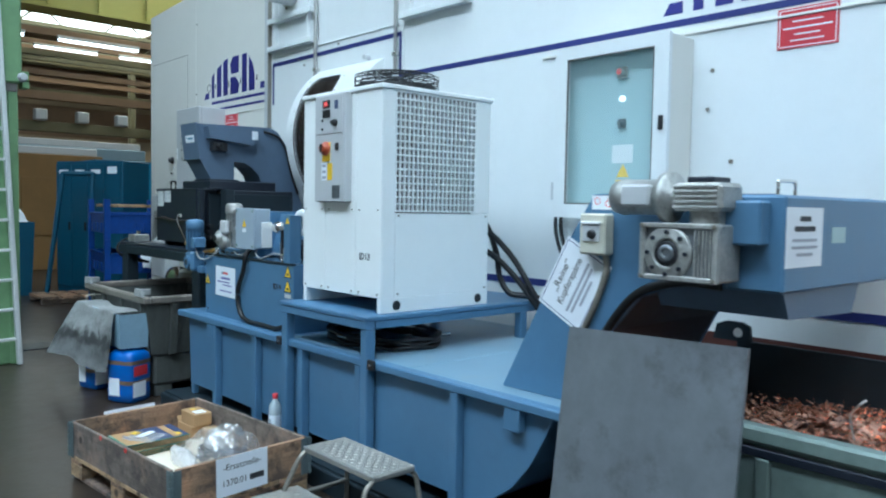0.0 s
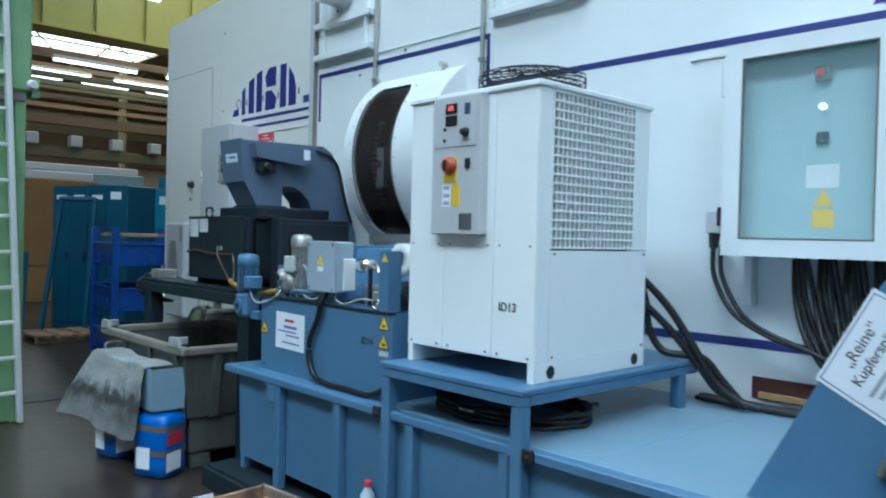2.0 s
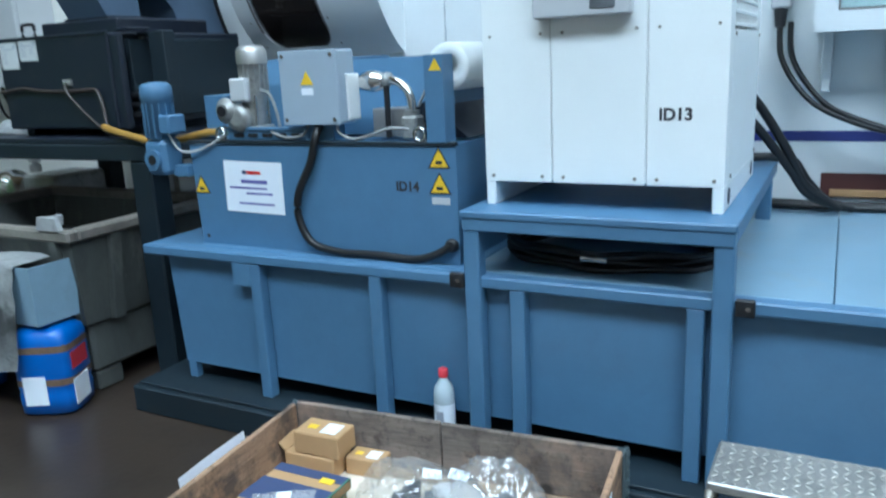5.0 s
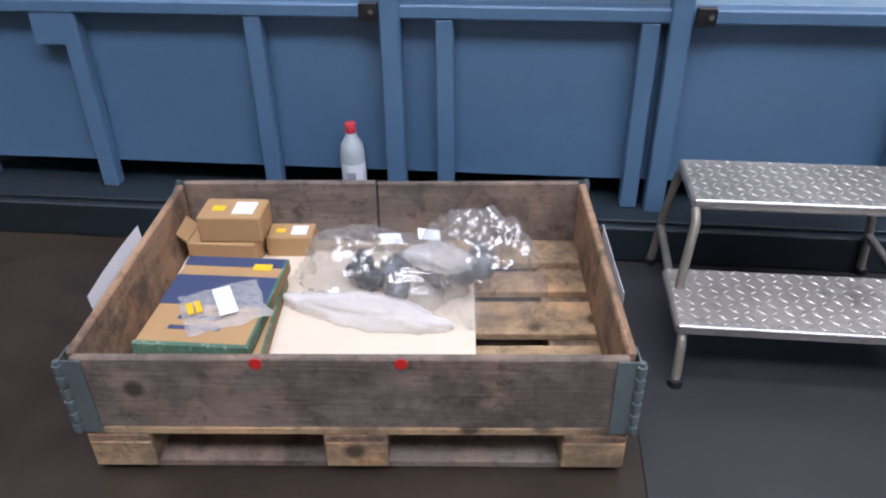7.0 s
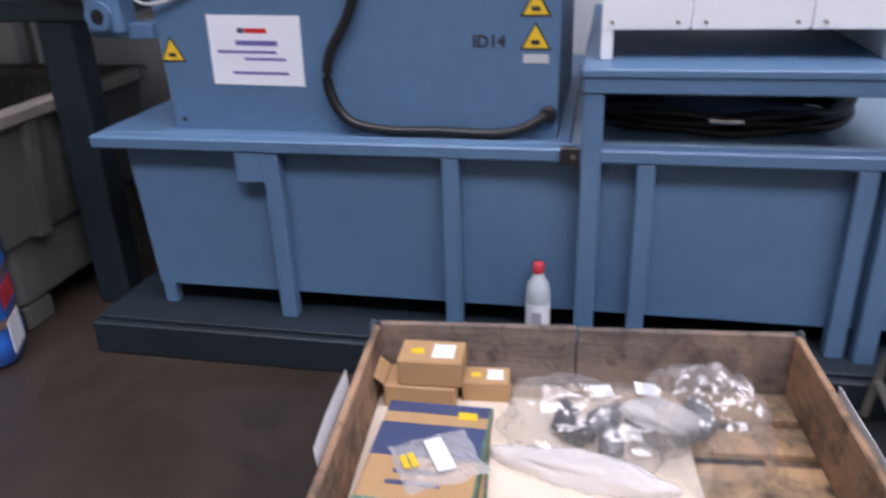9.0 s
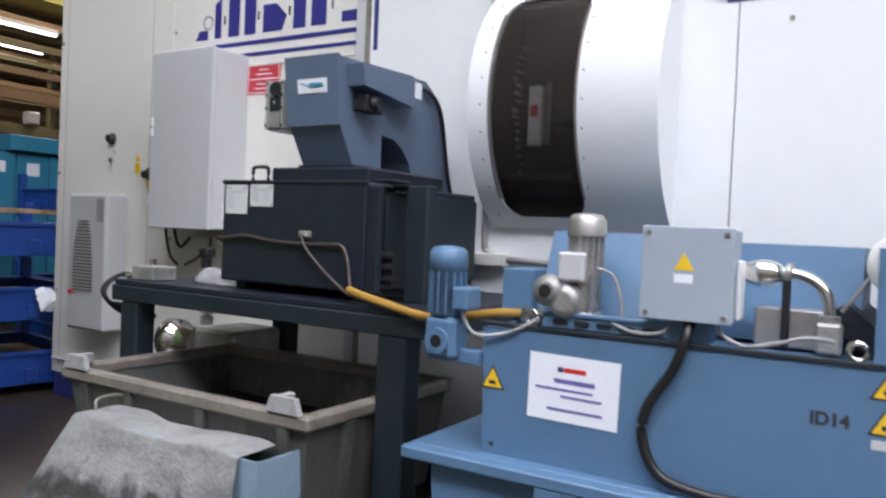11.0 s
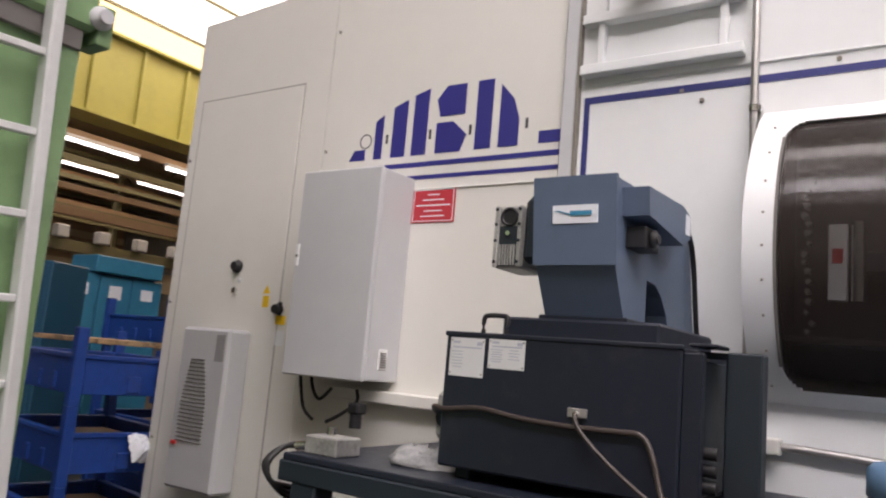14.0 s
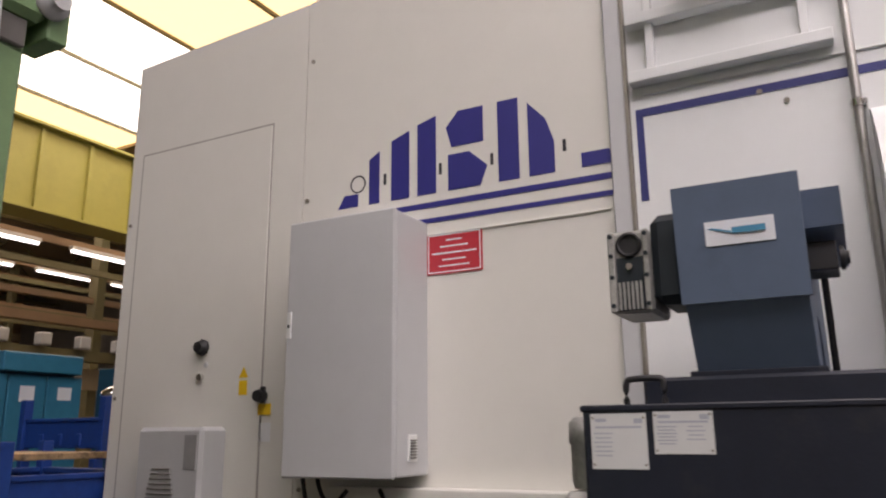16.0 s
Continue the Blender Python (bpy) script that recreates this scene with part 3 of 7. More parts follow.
zt, zb = CZ + 0.66, CZ - 0.66
ZW = (1.64, 2.80)
cover = part("curved_cover", S().prism(arc(zb, zt, R, 90) + [(W + 0.05, zt), (W + 0.05, zb)], "y", 6.28, 6.41), M_WHITE2, mc, "white curved cover bulging from the wall")
part("cover_sheet", S().prism(arc(zb, zt, R, 90) + [(W + 0.05, zt), (W + 0.05, zb)], "y", 5.40, 5.805), M_WHITE2, cover)
for z0, z1 in ((zb, ZW[0]), (ZW[1], zt)):
    part("cover_sheet", S().prism(arc(z0, z1, R, 8) + [(W + 0.05, z1), (W + 0.05, z0)], "y", 5.805, 6.28), M_WHITE2, cover)
part("window_pane", S().prism(arc(*ZW, R - 0.012) + arc(ZW[1], ZW[0], R - 0.018), "y", 5.805, 6.28), M_WINDOW, cover, "smoked curved safety window")
# dark liner put in to hide the white front panel behind the pane
liner = S().box(W - 0.02, W - 0.004, 5.81, 6.275, ZW[0], ZW[1], b=0)
for ya, yb in ((5.809, 5.821), (6.264, 6.276)):
    liner.prism(arc(*ZW, R - 0.03) + [(W - 0.02, ZW[1]), (W - 0.02, ZW[0])], "y", ya, yb)
for z in (ZW[0] + 0.002, ZW[1] - 0.014):
    liner.box(4.30, W - 0.02, 5.822, 6.263, z, z + 0.012, b=0)
part("cover_interior", liner, M_INSIDE, cover, "dark brown inside of the cover")
part("inner_shelf", box(4.14, W - 0.02, 5.852, 6.26, 1.83, 1.86), M_INSIDE, cover)
part("inner_shelf", box(4.12, W - 0.02, 5.852, 5.99, 2.12, 2.2), M_STEELDARK, cover)
rimw = S()
for y in (5.797, 6.276):
    rimw.prism(arc(ZW[0] + 0.09, ZW[1] - 0.09, R + 0.003) + arc(ZW[1] - 0.09, ZW[0] + 0.09, R - 0.004), "y", y, y + 0.012)
part("window_gasket", rimw, M_SEAM, cover)
chain = S()
rk = random.Random(6)
for k in range(17):
    z = 1.88 + 0.04 * k + rk.uniform(-0.008, 0.008)
    x, y = CX - math.sqrt((R - 0.12) ** 2 - (z - CZ) ** 2), 6.185 + rk.uniform(-0.012, 0.012)
    chain.cyl((x, y, z), (x + 0.05, y, z), rk.uniform(0.007, 0.015), n=8)
part("inner_chain", chain, M_ALU, cover, "grey tool chain behind the window")
part("inner_plate", box(4.10, 4.13, 6.03, 6.10, 2.0, 2.31), M_CLEAN, cover, "white plate behind the window")
part("inner_tube", S().cyl((4.12, 5.99, 2.0), (4.12, 5.99, 2.32), 0.03, n=16), M_CHROME, cover)
part("plate_mark", box(4.094, 4.10, 6.045, 6.085, 2.15, 2.21), M_RED, cover)
for k in range(9):
    z = 1.65 + 0.14 * k
    x = CX - math.sqrt(R * R - (z - CZ) ** 2)
    for y in (5.77, 6.33):
        part("screw", S().cyl((x + 0.004, y, z), (x - 0.004, y, z), 0.006, n=6), M_TUBE, cover)
# rounded window corners
for top in (0, 1):
    for yc, sy in ((5.805, 1), (6.28, -1)):
        fil = S()
        rad, n = 0.10, 8
        for k in range(n):
            d0, d1 = rad * k / n, rad * (k + 1) / n
            wdt = rad - math.sqrt(rad * rad - (rad - (d0 + d1) / 2) ** 2)
            z0, z1 = (ZW[1] - d1, ZW[1] - d0) if top else (ZW[0] + d0, ZW[0] + d1)
            ya, yb = sorted((yc, yc + sy * wdt))
            fil.prism(arc(z0, z1, R, 2) + arc(z1, z0, R - 0.025, 2), "y", ya, yb)
        part("window_corner", fil, M_WHITE2, cover)
part("lug", S().cyl((W - 0.06, 5.62, zt + 0.03), (W, 5.62, zt + 0.03), 0.022, n=10), M_GREY, cover)

# company mark: plain slanted blocks under one arc, two lines below it
LY = 8.965


def mark(y_left, z0, k, blocks, lines):
    for poly in blocks:
        part("mark_block", S().prism([(y_left - u * k, z0 + v * k) for u, v in poly], "x", W - 0.003, W), M_LOGO, mc, "violet-blue painted block of the company mark")
    for u0, u1, v0, v1 in lines:
        part("mark_line", S().prism([(y_left - u0 * k, z0 + v0 * k), (y_left - u1 * k, z0 + v0 * k), (y_left - (u1 - 0.01) * k, z0 + v1 * k), (y_left - (u0 + 0.01) * k, z0 + v1 * k)], "x", W - 0.003, W), M_LOGO, mc)


BLOCKS = [[(0.0, 0.0), (0.13, 0.0), (0.13, 0.07), (0.04, 0.07)],
          [(0.20, 0.0), (0.265, 0.0), (0.265, 0.29), (0.20, 0.25)],
          [(0.34, 0.0), (0.45, 0.0), (0.45, 0.37), (0.34, 0.33)],
          [(0.50, 0.0), (0.61, 0.0), (0.61, 0.42), (0.50, 0.39)],
          [(0.68, 0.0), (0.86, 0.0), (0.90, 0.10), (0.80, 0.19), (0.68, 0.19)],
          [(0.70, 0.23), (0.88, 0.23), (0.88, 0.42), (0.74, 0.42), (0.67, 0.34)],
          [(0.96, 0.0), (1.07, 0.0), (1.07, 0.42), (0.96, 0.42)],
          [(1.12, 0.0), (1.25, 0.0), (1.25, 0.16), (1.21, 0.28), (1.12, 0.38)],
          [(1.38, 0.0), (1.56, 0.0), (1.51, 0.07), (1.38, 0.07)]]
LINES = [(0.20, 1.56, -0.075, -0.045), (0.40, 1.55, -0.155, -0.13)]
mark(LY, 2.865, 1.0, BLOCKS, LINES)
mark(2.66, 2.78, 0.975, BLOCKS, [])
ring = S()
for k in range(20):
    a, b = 2 * math.pi * k / 20, 2 * math.pi * (k + 1) / 20
    ring.prism([(8.838 + r * math.cos(t), 2.99 + r * math.sin(t)) for r, t in ((0.05, a), (0.05, b), (0.042, b), (0.042, a))], "x", W - 0.002, W)
part("mark_ring", ring, M_INK, mc)
for u in (0.30, 0.635, 0.925, 1.30):
    part("mark_dot", box(W - 0.003, W, LY - u - 0.008, LY - u + 0.008, 2.96, 3.02, b=0), M_INK, mc)


def red_sign(y0, y1, z0, z1):
    s = thing("warning_sign", (W - 0.004, (y0 + y1) / 2, z0), "red warning sign with white lines, stuck on the enclosure", "sign", "red signs")
    part("plate", box(W - 0.006, W - 0.001, y0, y1, z0, z1, b=0.001), M_RED, s)
    w, h = y1 - y0, z1 - z0
    m = facing(W - 0.0062, (y0 + y1) / 2, (z0 + z1) / 2)
    part("print", bars(m, [(0, h * 0.31, w * 0.28, 0.007), (0, h * 0.16, w * 0.5, 0.007), (0, 0.0, w * 0.8, 0.008), (0, -h * 0.16, w * 0.42, 0.007), (0, -h * 0.31, w * 0.55, 0.007)]), M_PAPER, s)
    part("border", bars(m, [(0, h * 0.45, w * 0.92, 0.005), (0, -h * 0.45, w * 0.92, 0.005), (-w * 0.46, 0, 0.005, h * 0.9), (w * 0.46, 0, 0.005, h * 0.9)]), M_PAPER, s)


red_sign(8.10, 8.41, 2.438, 2.648)
red_sign(1.65, 1.963, 2.48, 2.69)

# grey terminal cabinet
gb = thing("terminal_cabinet", (4.21, 8.68, 1.485), "light grey closed terminal cabinet on the enclosure", "cabinet")
part("body", box(4.075, W - 0.002, 8.37, 8.985, 1.485, 2.71, b=0.008), M_GREY, gb)
dr = part("door", box(4.045, 4.072, 8.365, 8.99, 1.478, 2.715, b=0.008), M_GREY, gb)
part("latch", box(4.036, 4.046, 8.955, 8.98, 2.13, 2.26, b=0.002), M_CLEAN, dr)
part("key_slot", S().cyl((4.037, 8.967, 2.19), (4.033, 8.967, 2.19), 0.008, n=8), M_INK, dr)
v = part("vent", box(4.17, 4.25, 8.362, 8.37, 1.55, 1.67), M_CLEAN, gb, "white vent")
for k in range(7):
    part("slat", box(4.185, 4.235, 8.355, 8.362, 1.565 + 0.013 * k, 1.571 + 0.013 * k, b=0.001), M_SEAM, v)

gb.location.y += 0.035

# wall cooling unit
ac = thing("cooling_unit", (4.27, 9.9, 0.64), "light grey louvred cooling unit on the service door", "cooling unit")
part("case", box(4.17, W - 0.008, 9.67, 10.16, 0.64, 1.72, b=0.02), M_GREY, ac)
lou = S()
for k in range(22):
    z = 0.95 + 0.026 * k
    wd = 0.10 + 0.13 * (1 - ((k - 3) / 19) ** 2) if k > 3 else 0.22
    lou.box(4.163, 4.172, 9.96 - wd * 0.62, 9.96 + wd * 0.55, z, z + 0.009, b=0.001)
part("louvres", lou, M_SEAM, ac)
part("badge", box(4.164, 4.172, 9.70, 9.79, 1.5, 1.68, b=0.002), mat("grey_badge", (0.3, 0.3, 0.3), 0.5), ac)
part("switch", box(4.155, 4.17, 10.07, 10.12, 0.92, 0.95), M_REDPL, ac, "red rocker switch")

# switch cabinet with a glazed door
sw = thing("switch_cabinet", (4.23, 2.81, 1.555), "cream switch cabinet with a glazed door, fixed to the enclosure", "cabinet")
part("body", S().box(4.13, W - 0.002, 2.415, 2.43, 1.555, 2.6).box(4.13, W - 0.002, 3.2, 3.215, 1.555, 2.6).box(4.13, W - 0.002, 2.43, 3.2, 1.555, 1.57).box(4.13, W - 0.002, 2.43, 3.2, 2.585, 2.6).box(4.335, W - 0.002, 2.43, 3.2, 1.57, 2.585), M_WHITE, sw)
part("mounting_plate", box(4.19, 4.2, 2.45, 3.18, 1.60, 2.56), M_TEALWHITE, sw, "pale green mounting plate behind the pane")
ring_in, ring_out = [(2.505, 1.635), (3.13, 1.635), (3.13, 2.535), (2.505, 2.535)], [(2.41, 1.55), (3.22, 1.55), (3.22, 2.605), (2.41, 2.605)]
door = part("door", S().add([(x, *p) for x in (4.10, 4.13) for p in ring_out + ring_in], [f for k in range(4) for f in ((k, (k + 1) % 4, 4 + (k + 1) % 4, 4 + k), (8 + k, 8 + (k + 1) % 4, 12 + (k + 1) % 4, 12 + k), (k, (k + 1) % 4, 8 + (k + 1) % 4, 8 + k), (4 + k, 4 + (k + 1) % 4, 12 + (k + 1) % 4, 12 + k))]), M_WHITE2, sw)
part("pane", box(4.112, 4.118, 2.505, 3.13, 1.635, 2.535, b=0), M_GLASS, door).visible_shadow = False
part("lock", box(4.088, 4.1, 2.435, 2.465, 2.06, 2.14), M_BLACK, door)
part("main_switch", S().box(4.165, 4.19, 2.735, 2.805, 2.39, 2.46).cyl((4.165, 2.77, 2.425), (4.14, 2.77, 2.425), 0.024, n=14), M_TUBE, sw)
part("switch_cap", S().cyl((4.14, 2.77, 2.425), (4.135, 2.77, 2.425), 0.018, n=14), M_REDPL, sw)
part("white_indicator", S().lathe((4.19, 2.77, 2.27), (-1, 0, 0), [(0, 0.018), (0.02, 0.016), (0.027, 0.01)], 14), M_LAMPWHITE, sw, "lit white indicator")
part("selector", S().box(4.175, 4.19, 2.74, 2.795, 2.09, 2.15).lathe((4.175, 2.768, 2.12), (-1, 0, 0), [(0, 0.02), (0.025, 0.014)], 12), M_BLACK, sw)
part("label_sheet", plane_shape(facing(4.189, 2.765, 1.94), oblong(0.15, 0.11)), M_CLEAN, sw)
part("warning_triangle", plane_shape(facing(4.189, 2.757, 1.80), [(-0.045, 0), (0.045, 0), (0, 0.08)]), M_YELLOW, sw)
part("warning_text", plane_shape(facing(4.189, 2.757, 1.74), oblong(0.10, 0.09)), M_YELLOW, sw)
for y in (2.5, 3.163):
    part("wall_bracket", box(4.30, W - 0.002, y - 0.02, y + 0.02, 1.29, 1.553).box(4.296, 4.30, y - 0.006, y + 0.006, 1.32, 1.335, b=0), M_WHITE2, sw)
for k in range(18):
    y, q = 2.96 - 0.031 * k, 0.014 * (k % 3)
    hose = S().tube([(4.30 - 0.03 * (k % 4), y, 1.56), (4.27 - q, y - 0.02, 1.36), (4.22 + q, y - 0.10 + 0.004 * k, 1.16), (4.2, y - 0.24 + 0.009 * k, 0.98), (4.18 + q, y - 0.40 + 0.014 * k, 0.80)], 0.0135)
    single("cable", hose, M_HOSE, "black cable hanging from the switch cabinet", "cable", "cabinet cables")
gask = S()
for a_ in ((2.505, 3.13, 1.635, 1.643), (2.505, 3.13, 2.527, 2.535), (2.505, 2.513, 1.643, 2.527), (3.122, 3.13, 1.643, 2.527)):
    gask.box(4.098, 4.111, *a_, b=0.001)
part("pane_gasket", gask, M_SEAM, door)
part("hinge", box(4.12, 4.16, 3.222, 3.25, 2.36, 2.55), M_WHITE2, door)
sw.location += Vector((0.0, 0.035, 0.015))
so = thing("wall_socket", (4.33, 3.4, 1.68), "grey industrial plug socket on the enclosure", "socket")
part("box", box(4.29, W - 0.002, 3.355, 3.44, 1.68, 1.80, b=0.006), M_GREY, so)
part("plug", S().cyl((4.32, 3.40, 1.68), (4.31, 3.40, 1.60), 0.03, 0.022, n=12), M_BLACK, so)
part("lever", box(4.275, 4.3, 3.35, 3.37, 1.72, 1.82), M_BLACK, so)
for dy in (0.0, 0.045):
    single("cable", S().tube([(4.31, 3.40 - dy, 1.62), (4.29, 3.38 - dy, 1.45), (4.24, 3.25 - dy, 1.27), (4.2, 3.05, 1.17 + dy * 0.4), (4.2, 2.8, 1.10), (4.2, 2.5, 0.98), (4.2, 2.3, 0.80)], 0.013), M_HOSE, "black cable sagging from a wall socket", "cable", "socket cables")

# ---- coolant tank ----
sk = thing("base_skid", (3.5, 3.6, 0), "dark petrol steel skid under the tank", "skid")
part("front_beam", box(2.63, 2.72, 1.3, 5.96, 0, 0.125, b=0.006), M_STEELDARK, sk)
part("back_beam", box(4.24, 4.33, 1.3, 5.96, 0, 0.125, b=0.006), M_STEELDARK, sk)
for y in (1.3, 3.6, 5.87):
    part("cross_beam", box(2.722, 4.238, y, y + 0.09, 0, 0.125, b=0.006), M_STEELDARK, sk)
part("top_plate", box(2.655, 4.3, 1.32, 5.94, 0.126, 0.14, b=0.003), M_STEELDARK, sk)
tk = thing("coolant_tank", (3.5, 4, 0.14), "long blue steel coolant tank with welded ribs", "tank")
part("body", S().prism([(5.79, 0.74), (5.755, 0.22), (2.62, 0.22), (2.47, 0.28), (2.36, 0.36), (2.26, 0.48), (2.18, 0.62), (2.12, 0.74)], "x", 2.79, 4.25), M_BLUE, tk)
part("rim", box(2.735, 2.80, 2.0, 5.885, 0.737, 0.78, b=0.006), M_BLUE, tk)
part("top_sheet", box(2.80, 4.3, 4.3, 5.885, 0.765, 0.78, b=0.003), M_BLUE, tk)
part("top_sheet", box(2.80, 4.3, 2.0, 3.1, 0.765, 0.779, b=0.003), M_BLUEWORN, tk, "oil-streaked pale blue cover sheet")
part("top_sheet", box(2.80, 4.3, 3.103, 4.297, 0.765, 0.779, b=0.003), M_BLUEWORN, tk, "oil-streaked pale blue cover sheet")
for y in (5.247, 4.658, 4.075, 3.48, 2.70):
    part("rib", box(2.738, 2.79, y - 0.027, y + 0.027, 0.14, 0.737, b=0.004), M_BLUE, tk)
for y0, y1 in ((5.274, 5.37), (2.28, 2.37)):
    part("gusset", box(2.738, 2.79, y0, y1, 0.635, 0.737, b=0.004), M_BLUE, tk)
part("foot", box(2.79, 2.83, 5.705, 5.752, 0.14, 0.22), M_BLUE, tk)
part("foot", box(4.1, 4.2, 5.6, 5.7, 0.14, 0.22), M_BLUE, tk)
for y in (4.295, 3.335):
    part("latch", box(2.715, 2.735, y - 0.028, y + 0.028, 0.735, 0.79), M_BLACK, tk, "black latch")
    part("latch_bolt", S().cyl((2.715, y - 0.01, 0.765), (2.705, y - 0.01, 0.765), 0.008, n=8), M_CHROME, tk)

# ---- chiller and its stand ----
st = thing("chiller_stand", (3.3, 3.8, 0.14), "blue square-tube stand carrying the chiller", "stand")
for x in (2.72, 3.95):
    for y in (3.35, 4.185):
        part("leg", box(x, x + 0.06, y, y + 0.06, 0.14 if x < 3 else 0.78, 0.955, b=0.005), M_BLUE, st)
for y in (3.35, 4.185):
    part("side_beam", box(2.78, 4.23, y, y + 0.06, 0.955, 1.0, b=0.004), M_BLUE, st)
part("front_beam", box(2.715, 2.775, 3.35, 4.245, 0.955, 1.0, b=0.004), M_BLUE, st)
part("deck", box(2.71, 4.23, 3.345, 4.25, 1.0, 1.025, b=0.004), M_BLUE, st)
ch = thing("chiller", (3.24, 3.81, 1.025), "white upright industrial chiller with a side grille", "chiller")
X0, X1, Y0, Y1, Z0, Z1 = 2.83, 3.67, 3.405, 4.205, 1.11, 2.285
part("frame", box(X0 + 0.01, X1 - 0.01, Y0 + 0.05, Y1 - 0.01, Z0 + 0.005, Z1 - 0.005), M_CHILLER, ch)
for a, b in ((Y0, 3.643), (3.649, 3.957), (3.963, Y1)):
    part("front_panel", box(X0, X0 + 0.01, a, b, Z0, 2.27, b=0.002), M_CHILLER, ch)
for y in (Y0 + 0.03, 3.61, 3.68, 3.92, 3.995, Y1 - 0.03):
    part("panel_screw", S().cyl((X0, y, Z0 + 0.02), (X0 - 0.004, y, Z0 + 0.02), 0.006, n=8), M_TUBE, ch)
    part("panel_screw", S().cyl((X0, y, 1.6), (X0 - 0.004, y, 1.6), 0.005, n=6), M_TUBE, ch)
part("lid", box(X0 - 0.012, X1 + 0.012, Y0 - 0.012, Y1 + 0.012, 2.27, 2.295, b=0.004), M_CHILLER, ch)
for y in (Y0, Y1 - 0.035):
    part("skid", box(X0 + 0.002, X1, y, y + 0.035, 1.025, Z0, b=0.003), M_CHILLER, ch)
for x in (2.945, 3.585):
    part("skid_hole", S().cyl((x, Y0 - 0.001, 1.066), (x, Y0 + 0.004, 1.066), 0.028, n=16), M_BLACK, ch)
part("side_panel", box(2.928, X1 - 0.004, Y0, Y0 + 0.048, Z0, 1.585, b=0.003), M_CHILLER, ch)
part("corner_post", box(X0 + 0.011, 2.925, Y0, Y0 + 0.048, Z0, 2.27, b=0.003), M_CHILLER, ch)
part("corner_post", box(3.545, X1, Y0, Y0 + 0.048, 1.59, 2.27, b=0.003), M_CHILLER, ch)
for x, z in ((2.95, 1.57), (3.64, 1.57), (2.95, 1.13), (3.64, 1.13)):
    part("panel_screw", S().cyl((x, Y0, z), (x, Y0 - 0.004, z), 0.006, n=8), M_TUBE, ch)
gr = part("grille", box(2.925, 3.545, Y0 + 0.035, Y0 + 0.049, 1.57, 2.272, b=0), M_CONDENSER, ch, "dark grey condenser behind a white square-mesh grille")
mesh_bars = S()
for k in range(20):
    x = 2.929 + 0.0322 * k
    mesh_bars.box(x - 0.0042, x + 0.0042, Y0 - 0.001, Y0 + 0.011, 1.592, 2.268, b=0)
for k in range(18):
    z = 1.598 + 0.0391 * k
    mesh_bars.box(2.927, 3.543, Y0 - 0.003, Y0 + 0.009, z - 0.0045, z + 0.0045, b=0)
part("mesh", mesh_bars, M_CHILLER, gr)
cp = part("control_box", box(X0 - 0.05, X0, 3.655, 3.968, 1.645, 2.27, b=0.004), M_GREY, ch, "light grey control box with switches")
xf = X0 - 0.05
part("front_plate", box(xf - 0.004, xf, 3.68, 3.945, 2.04, 2.26), M_GREY, cp)
part("display", box(xf - 0.01, xf - 0.004, 3.80, 3.875, 2.19, 2.235, b=0.002), M_BLACK, cp)
words("88", 0.036, facing(xf - 0.0106, 3.84, 2.212), M_LED, cp, "display_digits")
part("display", box(xf - 0.01, xf - 0.004, 3.80, 3.875, 2.135, 2.18, b=0.002), M_BLACK, cp)
part("badge", box(xf - 0.007, xf - 0.004, 3.72, 3.755, 2.18, 2.23, b=0.001), M_NAVY, cp)
part("selector", S().lathe((xf - 0.004, 3.745, 2.10), (-1, 0, 0), [(0, 0.022), (0.012, 0.02), (0.03, 0.012)], 14), M_BLACK, cp)
for z in (2.04, 2.09):
    part("indicator", S().cyl((xf - 0.004, 3.88, z + 0.03), (xf - 0.01, 3.88, z + 0.03), 0.008, n=8), M_INK, cp)
part("switch_plate", box(xf - 0.004, xf, 3.80, 3.885, 1.88, 1.99), M_YELLOW, cp)
part("main_switch", S().lathe((xf - 0.004, 3.84, 1.955), (-1, 0, 0), [(0, 0.042), (0.012, 0.04), (0.016, 0.027), (0.035, 0.025)], 18), M_SWITCH, cp, "red rotary main switch")
part("switch_cap", box(xf - 0.046, xf - 0.038, 3.83, 3.85, 1.93, 1.98), M_BLACK, cp)
part("lock", box(xf - 0.012, xf, 3.715, 3.745, 1.94, 1.985), M_BLACK, cp)
part("sticker", plane_shape(facing(xf - 0.0005, 3.865, 1.82), oblong(0.055, 0.10)), M_PAPER, cp)
part("sticker", plane_shape(facing(xf - 0.0005, 3.805, 1.82), oblong(0.05, 0.10)), M_YELLOW, cp)
part("sticker_print", bars(facing(xf - 0.0012, 3.865, 1.82), [(0, 0.035, 0.04, 0.016), (0, 0.0, 0.04, 0.016), (0, -0.034, 0.04, 0.016)]), M_GREYINK, cp)
part("plate", box(xf - 0.003, xf, 3.70, 3.78, 1.665, 1.74), M_STEEL, cp)
words("ID13", 0.052, facing(X0 - 0.001, 3.556, 1.334), M_INK, ch, "code_lettering", 0.0018)
fan = part("fan_guard", S(), M_BLACK, ch, "black wire fan guard")
g = S()
FX, FY = 3.22, 3.78
for r, z in ((0.257, 2.31), (0.257, 2.34), (0.257, 2.37), (0.254, 2.395), (0.235, 2.42), (0.195, 2.425), (0.155, 2.427), (0.115, 2.427), (0.08, 2.427), (0.045, 2.427)):
    g.tube([(FX + r * math.cos(2 * math.pi * k / 24), FY + r * math.sin(2 * math.pi * k / 24), z) for k in range(25)], 0.003, 5, 1)
